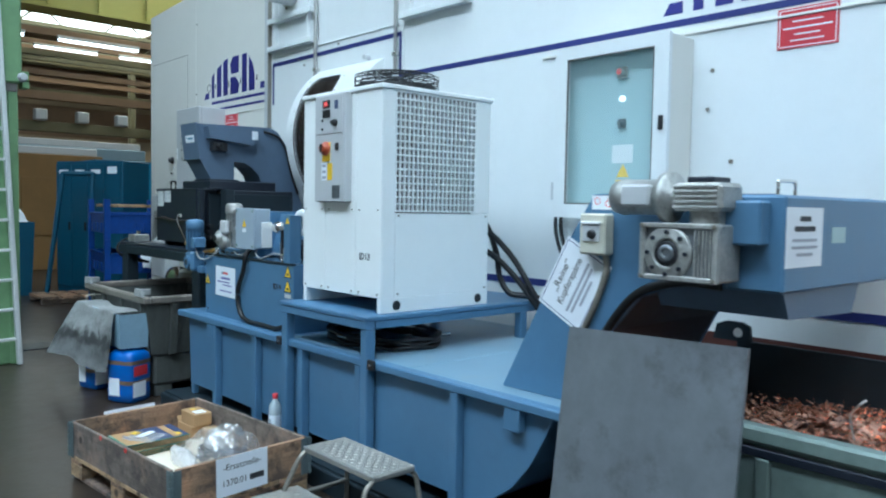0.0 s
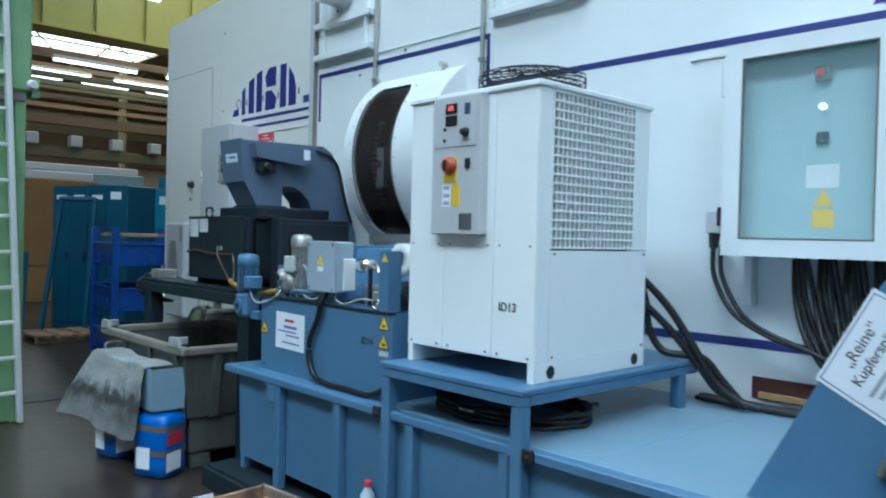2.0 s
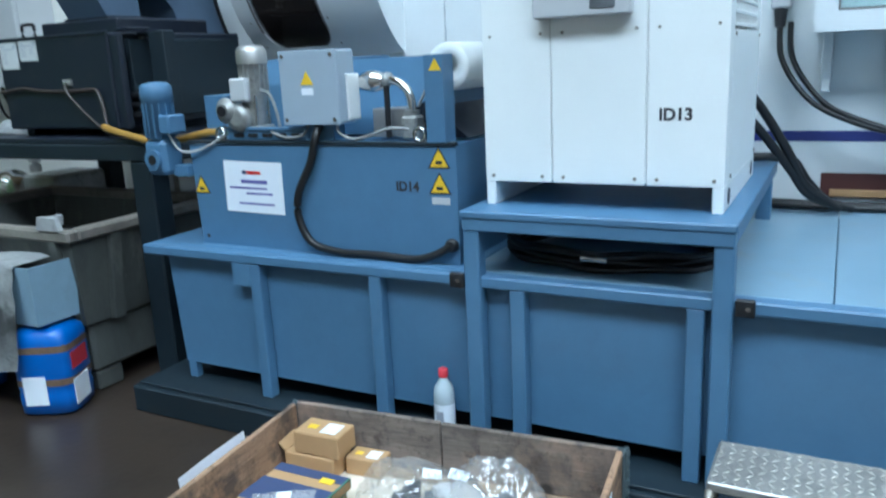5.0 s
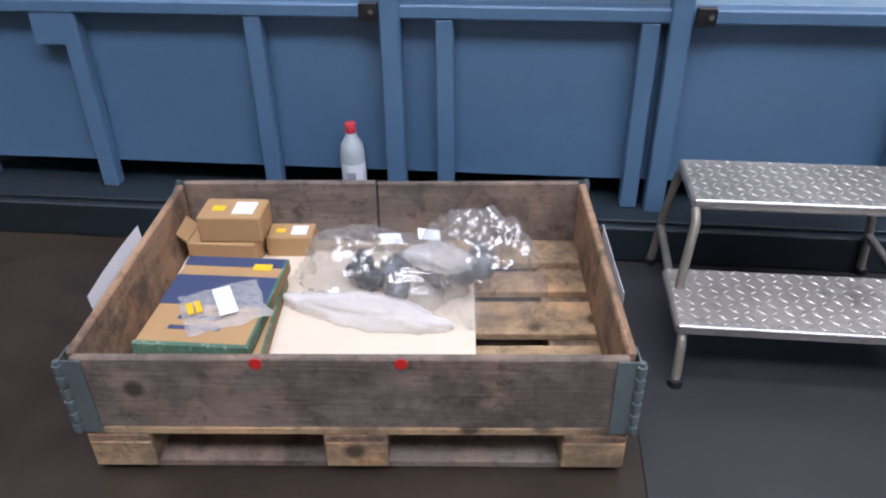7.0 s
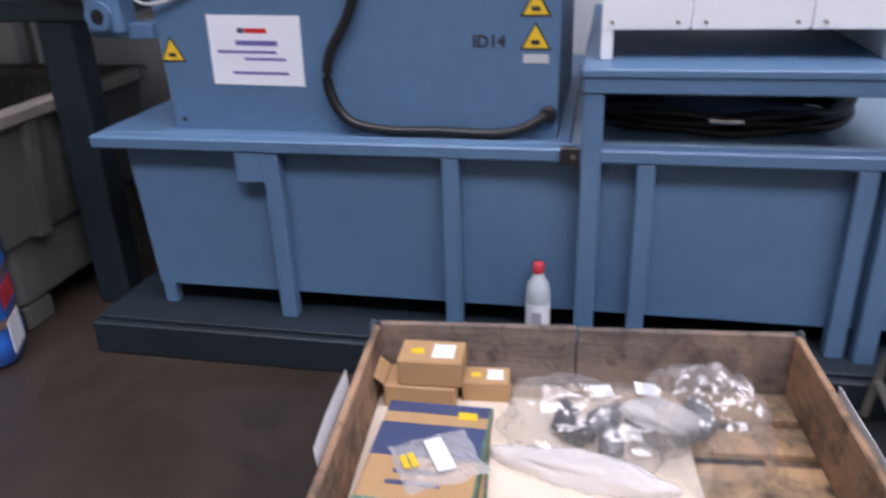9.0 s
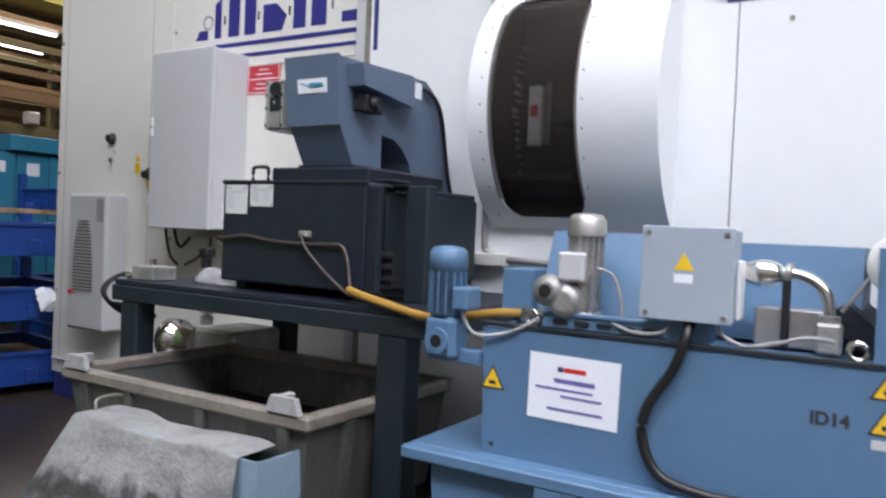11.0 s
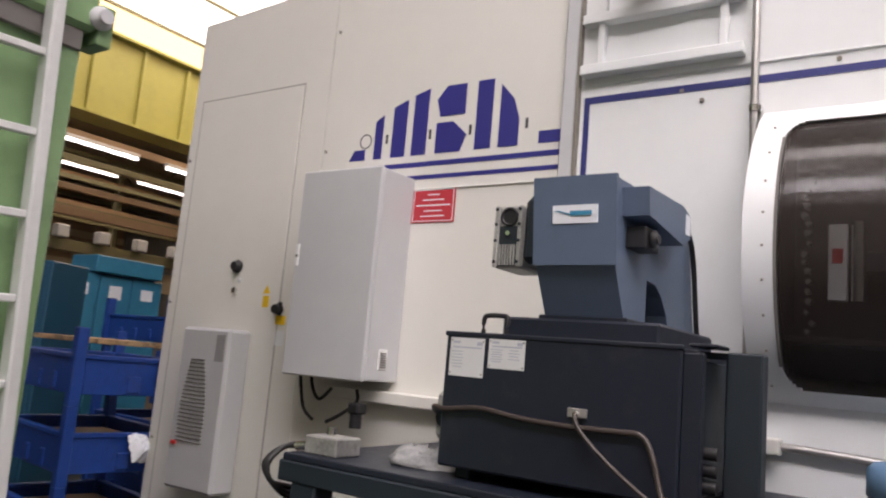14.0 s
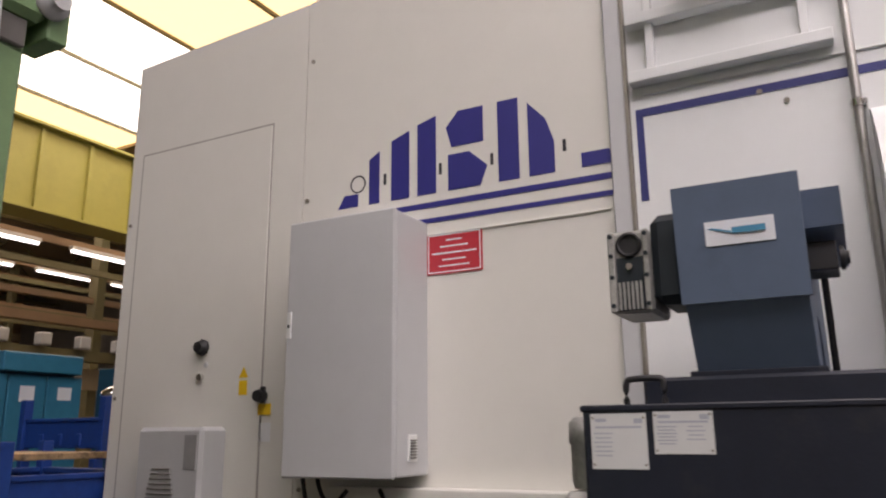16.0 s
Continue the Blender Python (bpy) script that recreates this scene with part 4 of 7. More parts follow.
for k in range(16):
    a = 2 * math.pi * k / 16
    g.tube([(FX + r * math.cos(a), FY + r * math.sin(a), z) for r, z in ((0.257, 2.295), (0.257, 2.38), (0.24, 2.42), (0.045, 2.43))], 0.003, 5, 3)
fan.data = g.mesh("fan_guard", M_BLACK)
part("fan_ring", S().lathe((FX, FY, 2.295), (0, 0, 1), [(0, 0.245), (0.06, 0.245), (0.06, 0.235), (0.0, 0.235)], 32), M_BLACK, fan)
part("fan_hub", S().lathe((FX, FY, 2.30), (0, 0, 1), [(0, 0.08), (0.09, 0.08), (0.10, 0.06)], 20), M_BLACK, fan)
for k in range(5):
    a = 2 * math.pi * k / 5
    bl = Matrix.Translation((FX, FY, 2.34)) @ Matrix.Rotation(a, 4, "Z") @ Matrix.Rotation(0.5, 4, "X")
    s = S().box(0.07, 0.225, -0.07, 0.07, -0.004, 0.004, b=0)
    s.v = [tuple(bl @ Vector(p)) for p in s.v]
    part("fan_blade", s, M_BLACK, fan)
cp.location.y += 0.035
ch.location += Vector((0.02, 0.02, -0.008))
st.location += Vector((0.0, 0.02, -0.008))
# hoses beside the chiller
for pts in ([(3.69, 3.60, 1.52), (3.86, 3.56, 1.44), (3.95, 3.44, 1.28), (4.0, 3.32, 1.08), (4.06, 3.24, 0.92), (4.12, 3.1, 0.81)],
            [(3.69, 3.60, 1.38), (3.86, 3.55, 1.31), (3.95, 3.43, 1.17), (4.02, 3.31, 1.0), (4.08, 3.22, 0.87), (4.14, 3.05, 0.81)],
            [(3.69, 3.62, 1.57), (3.82, 3.58, 1.51), (3.90, 3.555, 1.32), (3.92, 3.54, 1.17), (3.94, 3.47, 1.065), (3.99, 3.38, 1.05), (4.06, 3.30, 1.03), (4.12, 3.24, 0.93), (4.16, 3.15, 0.82)]):
    single("hose", S().tube(pts, 0.02), M_HOSE, "thick black hose from chiller to tank", "hose", "chiller hoses")
coil = thing("hose_coil", (3.2, 3.85, 0.78), "coil of dark hose lying on the tank under the stand", "hose coil")
rc = random.Random(5)
for k in range(8):
    r0, r1 = 0.30 - 0.012 * rc.random() - 0.022 * (k % 3), 0.42 - 0.016 * (k % 3)
    part("turn", S().tube([(3.2 + r0 * math.cos(2 * math.pi * j / 22), 3.85 + r1 * math.sin(2 * math.pi * j / 22), 0.794 + 0.024 * (k // 3) + 0.007 * math.sin(j * 2.1 + k)) for j in range(23)], 0.012, 6, 2), M_HOSE, coil)
ft = S().cyl((2.905, 3.875, 0.83), (2.9, 3.80, 0.828), 0.014, n=12).cyl((2.905, 3.873, 0.83), (2.906, 3.895, 0.83), 0.018, n=6)
single("hose_fitting", ft, M_CHROME, "shiny hose fitting on the coil", "fitting")
ft2 = S().cyl((3.404, 3.555, 0.83), (3.483, 3.544, 0.83), 0.014, n=12)
single("hose_fitting", ft2, M_CHROME, "shiny hose fitting on the coil", "fitting")

for dy, r_ in ((0.0, 0.02), (0.045, 0.015), (-0.04, 0.014)):
    single("cable_run", S().tube([(4.25 + dy, 3.42, 0.80), (4.24 + dy, 3.1, 0.797), (4.25 + dy, 2.7, 0.80), (4.24 + dy, 2.3, 0.797), (4.25 + dy, 2.05, 0.80)], r_), M_HOSE, "black cable lying along the back of the tank", "cable", "tank cables")

# ---- band filter on the tank ----
bf = thing("band_filter", (3.2, 5.0, 0.78), "blue steel band filter box with pumps, standing on the tank", "filter")
part("body", S().prism([(5.62, 0.78), (4.342, 0.78), (4.342, 1.228), (5.635, 1.215)], "x", 2.85, 3.75), M_BLUE, bf)
part("edge_strip", box(2.843, 2.87, 4.34, 5.64, 1.222, 1.236, b=0.002), M_STEELDARK, bf)
part("upper_housing", S().prism([(2.98, 1.236), (3.12, 1.56), (3.72, 1.56), (3.72, 1.236)], "y", 5.12, 5.50), M_BLUE, bf)
part("upper_housing", S().prism([(3.12, 1.236), (3.2, 1.545), (3.72, 1.545), (3.72, 1.236)], "y", 4.50, 5.115), M_BLUE, bf)
part("housing_plate", box(2.95, 3.2, 5.505, 5.62, 1.236, 1.42), M_BLUE, bf)
part("channel_rail", box(2.86, 2.90, 5.0, 5.42, 1.237, 1.29).box(2.852, 2.86, 5.0, 5.42, 1.278, 1.29), M_BLUE, bf, "slotted blue channel")
for k in range(5):
    part("rail_slot", box(2.855, 2.861, 5.03 + 0.075 * k, 5.08 + 0.075 * k, 1.25, 1.266, b=0.001), M_BLACK, bf)
for y in (5.455, 4.49):
    eye = S()
    eye.tube([(2.86, y + 0.024 * math.cos(2 * math.pi * k / 14), 1.262 + 0.024 * math.sin(2 * math.pi * k / 14)) for k in range(15)], 0.008, 6, 1)
    part("lifting_eye", eye, M_CHROME, bf, "steel lifting eye")
# geared motor at the end
gm = part("gear_motor", S().lathe((2.83, 5.775, 1.245), (0, 0, 1), [(0, 0.05), (0.005, 0.062), (0.16, 0.062), (0.165, 0.069), (0.225, 0.067), (0.24, 0.052), (0.245, 0.02)], 24), M_BLUE, bf, "blue geared motor")
part("gearbox", S().box(2.77, 2.89, 5.71, 5.835, 1.09, 1.245, b=0.02).cyl((2.77, 5.77, 1.16), (2.755, 5.77, 1.16), 0.045, n=18), M_BLUE, gm)
part("shaft_bore", S().cyl((2.756, 5.77, 1.16), (2.752, 5.77, 1.16), 0.022, n=14), M_BLACK, gm)
part("terminal_box", box(2.77, 2.87, 5.66, 5.725, 1.27, 1.35, b=0.008), M_BLUE, gm)
part("mount", box(2.82, 2.9, 5.635, 5.72, 1.08, 1.13), M_BLUE, gm)
for k in range(14):
    a = 2 * math.pi * k / 14
    part("cooling_fin", box(2.83 + 0.064 * math.cos(a) - 0.003, 2.83 + 0.064 * math.cos(a) + 0.003, 5.775 + 0.064 * math.sin(a) - 0.003, 5.775 + 0.064 * math.sin(a) + 0.003, 1.255, 1.40, b=0), M_BLUE, gm)
# standing pump
pu = part("pump", S().lathe((2.92, 5.30, 1.29), (0, 0, 1), [(0, 0.035), (0.02, 0.05), (0.05, 0.038), (0.09, 0.045), (0.13, 0.055), (0.25, 0.055), (0.255, 0.062), (0.31, 0.06), (0.325, 0.045)], 24), M_CAST, bf, "silver standing pump")
part("pump_head", S().lathe((2.86, 5.395, 1.36), (-1, 0, 0), [(0, 0.05), (0.02, 0.055), (0.03, 0.035), (0.045, 0.03)], 18).cyl((2.88, 5.395, 1.36), (2.92, 5.31, 1.36), 0.03, n=12), M_CAST, pu)
part("port", S().cyl((2.815, 5.395, 1.36), (2.808, 5.395, 1.36), 0.022, n=14), M_BLACK, pu)
part("terminal_box", box(2.835, 2.87, 5.275, 5.365, 1.395, 1.49, b=0.008), M_GREY, pu)
part("fan_cover", S().lathe((2.92, 5.30, 1.545), (0, 0, 1), [(0, 0.064), (0.05, 0.063), (0.07, 0.05), (0.075, 0.02)], 24), M_ALU, pu)
for a in (0.6, 2.2, 3.8, 5.4):
    part("tie_bolt", S().cyl((2.92 + 0.05 * math.cos(a), 5.30 + 0.05 * math.sin(a), 1.29), (2.92 + 0.05 * math.cos(a), 5.30 + 0.05 * math.sin(a), 1.42), 0.007, n=8), M_CHROME, pu)
for k in range(16):
    a = 2 * math.pi * k / 16
    part("motor_fin", box(2.92 + 0.056 * math.cos(a) - 0.003, 2.92 + 0.056 * math.cos(a) + 0.003, 5.30 + 0.056 * math.sin(a) - 0.003, 5.30 + 0.056 * math.sin(a) + 0.003, 1.43, 1.545, b=0), M_CAST, pu)
part("volute", S().lathe((2.885, 5.345, 1.33), (-1, 0, 0), [(0, 0.05), (0.02, 0.06), (0.045, 0.052), (0.05, 0.03)], 20), M_CAST, pu)
part("flange_mount", box(2.87, 2.97, 5.25, 5.35, 1.236, 1.295), M_CAST, pu)
M_BOXBLUE = mat("blue_grey_box_paint", (0.36, 0.42, 0.49), 0.4, scale=4, var=0.04)
# electric box
eb = part("junction_box", box(2.83, 2.95, 4.816, 5.082, 1.304, 1.583, b=0.008), M_BOXBLUE, bf, "light grey junction box")
part("box_lid", box(2.822, 2.83, 4.814, 5.084, 1.302, 1.585, b=0.004), M_BOXBLUE, eb)
for y in (4.835, 5.063):
    for z in (1.322, 1.565):
        part("lid_screw", S().cyl((2.822, y, z), (2.817, y, z), 0.008, n=8), M_CHROME, eb)
part("warning_triangle", plane_shape(facing(2.8215, 4.955, 1.455), [(-0.03, 0), (0.03, 0), (0, 0.052)]), M_YELLOW, eb)
part("label", plane_shape(facing(2.8215, 4.955, 1.43), oblong(0.055, 0.026)), M_PAPER, eb)
part("bracket", box(2.87, 2.95, 4.88, 5.02, 1.236, 1.304), M_BLUE, eb)
part("warning_lamp", S().lathe((2.92, 5.098, 1.47), (0, 0, 1), [(0, 0.014), (0.045, 0.014), (0.055, 0.008)], 14), M_ORANGE, bf, "orange warning lamp")
part("document_holder", box(2.875, 2.955, 4.803, 4.8145, 1.315, 1.49, b=0.003), M_CLEAN, eb, "white plastic document holder")
# chrome pipe
part("pipe", S().tube([(2.98, 4.70, 1.462), (2.97, 4.64, 1.452), (2.96, 4.595, 1.425), (2.955, 4.575, 1.385), (2.955, 4.572, 1.34)], 0.017, 12), M_CHROME, bf, "shiny bent steel pipe")
part("pipe_bulb", S().lathe((2.98, 4.815, 1.452), (0, -1, 0.06), [(0, 0.026), (0.02, 0.034), (0.05, 0.042), (0.08, 0.04), (0.105, 0.03), (0.115, 0.018)], 20), M_CHROME, bf)
part("pipe_collar", S().lathe((2.98, 4.70, 1.462), (0, -1, -0.2), [(0, 0.018), (0.004, 0.03), (0.02, 0.03), (0.024, 0.018)], 16), M_CAST, bf)
part("pipe_support", S().cyl((2.97, 4.69, 1.24), (2.97, 4.69, 1.44), 0.012, n=10), M_BLACK, bf)
part("valve", S().box(2.92, 2.985, 4.535, 4.605, 1.236, 1.325, b=0.008).cyl((2.955, 4.572, 1.325), (2.955, 4.572, 1.345), 0.03, n=14), M_CAST, bf)
part("sheet_bracket", box(3.0, 3.1, 4.58, 4.78, 1.236, 1.35), M_ALU, bf)
# roll post
part("roll_post", S().prism([(2.842, 1.236), (2.842, 1.545), (2.925, 1.545), (2.925, 1.236)], "y", 4.377, 4.452), M_BLUE, bf, "blue post holding the fleece roll")
part("post_triangle", plane_shape(facing(2.8415, 4.407, 1.49), [(-0.025, 0), (0.025, 0), (0, 0.043)]), M_YELLOW, bf)
part("roll_post", box(3.62, 3.70, 4.362, 4.452, 1.236, 1.545), M_BLUE, bf)
part("roll_guide", S().prism([(4.36, 1.236), (4.47, 1.236), (4.60, 1.34), (4.53, 1.38)], "x", 3.0, 3.6), M_DARK, bf)
single("fleece_roll", S().lathe((2.93, 4.40, 1.50), (1, 0, 0), [(0.02, 0.025), (0.02, 0.03), (0.0, 0.04), (0.0, 0.08), (0.008, 0.086), (0.66, 0.086), (0.67, 0.08), (0.67, 0.025)], 30), M_CLEAN, "white filter fleece roll held by blue posts", "fleece roll")
# labels
for y, z in ((4.412, 1.14), (4.412, 1.045), (5.59, 1.005)):
    tr = part("warning_triangle", plane_shape(facing(2.8495, y, z), [(-0.047, 0), (0.047, 0), (0, 0.082)], 0.0008), M_INK, bf, "yellow warning triangle")
    part("triangle_face", plane_shape(facing(2.8487, y, z + 0.006), [(-0.037, 0), (0.037, 0), (0, 0.066)], 0.0006), M_YELLOW, tr)
    part("pictogram", plane_shape(facing(2.848, y, z + 0.022), oblong(0.026, 0.013), 0.0006), M_INK, tr)
part("small_plate", plane_shape(facing(2.8495, 4.41, 1.02), oblong(0.075, 0.026)), M_GREY, bf)
words("ID14", 0.05, facing(2.849, 4.55, 1.068), M_INK, bf, "code_lettering", 0.0018)
part("hole", S().cyl((2.851, 5.585, 0.815), (2.848, 5.585, 0.815), 0.009, n=12), M_INK, bf)
for y in (5.6, 4.38):
    part("foot", box(2.852, 2.9, y - 0.03, y + 0.03, 0.776, 0.80), M_BLUE, bf)
note = thing("notice_sheet", (2.848, 5.297, 0.93), "white printed notice sheet taped on the band filter", "notice")
part("sheet", plane_shape(facing(2.8485, 5.297, 1.041, turn=-1), oblong(0.312, 0.218)), M_PAPER, note)
part("print", bars(facing(2.847, 5.297, 1.041, turn=-1), [(0.005, 0.062, 0.075, 0.014)]), M_REDPL, note)
part("print_mark", bars(facing(2.847, 5.297, 1.041, turn=-1), [(-0.045, 0.062, 0.02, 0.016)]), M_NAVY, note)
part("print", bars(facing(2.847, 5.297, 1.041, turn=-1), [(0.005, 0.024, 0.14, 0.015), (-0.03, -0.004, 0.20, 0.008), (0.03, -0.026, 0.14, 0.008), (0.01, -0.07, 0.19, 0.008)]), M_NOTE, note)
single("cable", S().tube([(2.87, 4.94, 1.31), (2.825, 4.94, 1.25), (2.825, 4.975, 1.15), (2.825, 5.045, 1.03), (2.825, 5.055, 0.93), (2.825, 5.0, 0.83), (2.82, 4.87, 0.80), (2.82, 4.70, 0.80), (2.82, 4.52, 0.797), (2.825, 4.43, 0.82), (2.84, 4.375, 0.853)], 0.016, 10), M_HOSE, "thick black cable looping down the band filter", "cable")
single("cable_gland", S().lathe((2.85, 4.37, 0.855), (-1, 0, 0), [(0, 0.026), (0.015, 0.026), (0.022, 0.018)], 14), M_BLACK, "black cable gland in the band filter wall", "gland")
for pts in ([(2.87, 4.86, 1.30), (2.85, 4.84, 1.27), (2.85, 4.78, 1.245), (2.85, 4.7, 1.26), (2.86, 4.62, 1.285), (2.88, 4.55, 1.28)], [(2.87, 5.0, 1.30), (2.85, 5.02, 1.26), (2.85, 5.1, 1.25), (2.86, 5.18, 1.27)],
            [(2.80, 5.70, 1.27), (2.81, 5.66, 1.20), (2.83, 5.6, 1.19), (2.84, 5.5, 1.22), (2.86, 5.44, 1.26)], [(2.9, 5.25, 1.44), (2.88, 5.19, 1.42), (2.88, 5.16, 1.34), (2.88, 5.15, 1.25)],
            [(2.95, 4.54, 1.36), (2.94, 4.5, 1.42), (2.95, 4.44, 1.52)]):
    single("thin_cable", S().tube(pts, 0.006), M_CLOTH, "thin grey cable on the band filter", "cable", "thin cables")
single("hose", S().tube([(3.02, 6.37, 1.28), (2.99, 6.28, 1.265), (2.97, 6.1, 1.235), (2.95, 5.95, 1.215), (2.94, 5.8, 1.225), (2.94, 5.62, 1.258), (2.93, 5.5, 1.262)], 0.017, 10), M_HOSEY, "amber hose from separator to band filter", "hose")
single("hose_coupling", S().cyl((2.94, 5.52, 1.263), (2.93, 5.44, 1.263), 0.03, n=14).cyl((2.925, 5.44, 1.263), (2.92, 5.39, 1.263), 0.022, n=12), M_CHROME, "shiny hose coupling lying on the band filter", "coupling")

# ---- steel table with the separator ----
tb = thing("steel_table", (3.6, 6.95, 0), "dark petrol welded steel table", "table")
part("table_top", box(2.99, 4.2, 5.96, 7.88, 1.195, 1.222, b=0.004), M_DARK, tb)
part("front_beam", box(2.98, 3.06, 5.95, 7.89, 1.115, 1.194, b=0.006), M_STEELDARK, tb)
part("end_beam", box(3.06, 4.2, 7.81, 7.89, 1.115, 1.194, b=0.006), M_STEELDARK, tb)
part("end_beam", box(3.06, 4.2, 5.95, 6.03, 1.115, 1.194, b=0.006), M_STEELDARK, tb)
for x in (2.985, 4.08):
    part("leg", box(x, x + 0.115, 6.05, 6.19, 0, 1.115, b=0.008), M_STEELDARK, tb)
    part("leg", box(x, x + 0.115, 7.69, 7.82, 0, 1.115, b=0.008), M_STEELDARK, tb)
sp = thing("magnetic_separator", (3.5, 6.8, 1.222), "dark anthracite separator housing with a gooseneck chip conveyor", "separator")
part("housing", box(3.10, 4.05, 6.36, 7.225, 1.262, 1.735, b=0.008), M_DARK, sp)
part("top_edge", box(3.095, 3.115, 6.355, 7.23, 1.725, 1.742), M_DARK, sp)
for y in (6.42, 7.12):
    part("foot", box(3.16, 3.9, y, y + 0.06, 1.222, 1.262), M_STEELDARK, sp)
part("top_plate", box(3.30, 3.95, 6.5, 7.11, 1.735, 1.82, b=0.01), M_DARK, sp)
part("side_rib", box(3.11, 3.15, 6.30, 6.36, 1.262, 1.72), M_DARK, sp)
part("side_panel", box(3.2, 4.0, 6.32, 6.358, 1.30, 1.70), M_STEELDARK, sp)
neck = S().prism([(3.24, 2.328), (3.275, 2.01), (3.385, 1.822), (3.60, 1.822), (3.60, 2.005), (3.70, 2.0), (3.78, 1.96), (3.85, 1.89), (3.905, 1.75), (4.02, 1.58), (4.2, 1.45), (4.34, 1.45), (4.325, 1.62), (4.22, 1.89), (4.145, 2.19), (4.06, 2.30), (3.98, 2.345)], "y", 6.66, 6.97)
part("gooseneck", neck, M_SLATE, sp, "slate blue angled gooseneck conveyor")
part("neck_flange", box(3.36, 3.64, 6.64, 6.99, 1.8205, 1.838), M_DARK, sp)
part("front_cover", S().prism([(3.225, 2.335), (3.262, 2.012), (3.278, 2.012), (3.243, 2.335)], "y", 6.652, 6.978), M_SLATE, sp)
part("side_cover", S().prism([(3.30, 2.30), (3.32, 2.20), (3.72, 2.16), (3.80, 2.20), (3.80, 2.29), (3.70, 2.315)], "y", 6.56, 6.66), M_SLATE, sp)
part("sensor", S().lathe((3.42, 6.58, 2.13), (0, -1, 0), [(0, 0.034), (0.012, 0.034), (0.014, 0.02), (0.024, 0.018)], 14).box(3.36, 3.5, 6.585, 6.66, 2.09, 2.17), M_BLACK, sp)
part("small_label", plane_shape(facing(3.76, 6.559, 2.25, "-y"), oblong(0.06, 0.08)), M_PAPER, sp)
part("maker_plate", S().prism([(3.2335, 2.228), (3.241, 2.162), (3.247, 2.162), (3.2395, 2.228)], "y", 6.721, 6.897), M_PAPER, sp, "white maker's plate with a plain mark")
part("plate_mark", plane_shape(Matrix.Translation((3.2365, 6.785, 2.198)) @ facing(0, 0, 0).to_3x3().to_4x4() @ Matrix.Rotation(radians(-6), 4, "X"), oblong(0.085, 0.018), 0.002), M_TEALUP, sp)
part("plate_mark", plane_shape(Matrix.Translation((3.2365, 6.86, 2.2)) @ facing(0, 0, 0).to_3x3().to_4x4() @ Matrix.Rotation(radians(-6), 4, "X"), [(-0.03, 0.008), (0.03, -0.008), (0.03, -0.003), (-0.02, 0.011)], 0.002), M_TEALUP, sp)
gx = part("gearbox", box(3.34, 3.56, 7.07, 7.197, 2.012, 2.262, b=0.01), M_CAST, sp, "grey cast worm gearbox")
part("gear_cap", S().lathe((3.34, 7.133, 2.217), (-1, 0, 0), [(0, 0.038), (0.01, 0.038), (0.012, 0.03), (0.004, 0.027)], 20), M_BLACK, gx)
part("gear_face", box(3.337, 3.341, 7.093, 7.174, 2.02, 2.18, b=0.001), M_STEELDARK, gx, "dark recessed face")
for k in range(6):
    part("gear_rib", box(3.328, 3.338, 7.100 + 0.0125 * k, 7.106 + 0.0125 * k, 2.022, 2.105, b=0.001), M_CAST, gx)
part("gear_plug", S().cyl((3.337, 7.133, 2.15), (3.325, 7.133, 2.15), 0.011, n=6), M_CHROME, gx)
for y in (7.072, 7.176):
    part("gear_cheek", box(3.325, 3.342, y, y + 0.019, 2.014, 2.26, b=0.004), M_CAST, gx)
for y in (7.082, 7.185):
    for z in (2.035, 2.12, 2.185, 2.245):
        part("gear_screw", S().cyl((3.326, y, z), (3.321, y, z), 0.007, n=8), M_STEELDARK, gx)
part("gear_flange", box(3.33, 3.56, 6.972, 7.07, 2.03, 2.30, b=0.025), M_STEELDARK, gx)
part("carry_handle", S().tube([(3.2, 7.03, 1.74), (3.2, 7.03, 1.80), (3.2, 7.045, 1.812), (3.2, 7.11, 1.812), (3.2, 7.13, 1.80), (3.2, 7.13, 1.74)], 0.009, 8, 3), M_BLACK, sp, "black carry handle")
for y, zc, hh in ((7.131, 1.651, 0.138), (6.969, 1.671, 0.103)):
    pl = part("rating_plate", plane_shape(facing(3.0995, y, zc), oblong(0.145, hh)), M_PLATEGREY, sp, "white rating plate")
    rows = [(-0.045, hh * 0.38, 0.03, 0.008), (0.052, hh * 0.36, 0.022, 0.012), (0.0, hh * 0.25, 0.12, 0.005)]
    rows += [(-0.04, hh * v, 0.05 - 0.008 * (k % 2), 0.003) for k, v in enumerate((0.14, 0.06, -0.02, -0.1, -0.18, -0.26))]
    rows += [(0.03, hh * v, 0.035 + 0.01 * (k % 2), 0.003) for k, v in enumerate((0.14, 0.04, -0.06, -0.16))] if hh < 0.12 else []
    part("plate_print", bars(facing(3.0985, y, zc), rows), M_GREYINK, pl)
    for u, v in ((-0.066, 0.42), (0.066, 0.42), (-0.066, -0.42), (0.066, -0.42)):
        part("rivet", S().cyl((3.0985, y - u, zc + hh * v), (3.096, y - u, zc + hh * v), 0.0035, n=6), M_TUBE, pl)
part("cable_clip", box(3.088, 3.10, 6.655, 6.722, 1.486, 1.516, b=0.002), M_ALU, sp, "small steel cable clip")
part("clip_gland", S().cyl((3.088, 6.69, 1.5), (3.076, 6.69, 1.496), 0.009, n=10), M_CHROME, sp)
part("neck_cable", S().tube([(3.9, 6.64, 2.30), (4.05, 6.64, 2.26), (4.13, 6.64, 2.15), (4.2, 6.64, 1.9), (4.27, 6.64, 1.72)], 0.012), M_HOSE, sp)
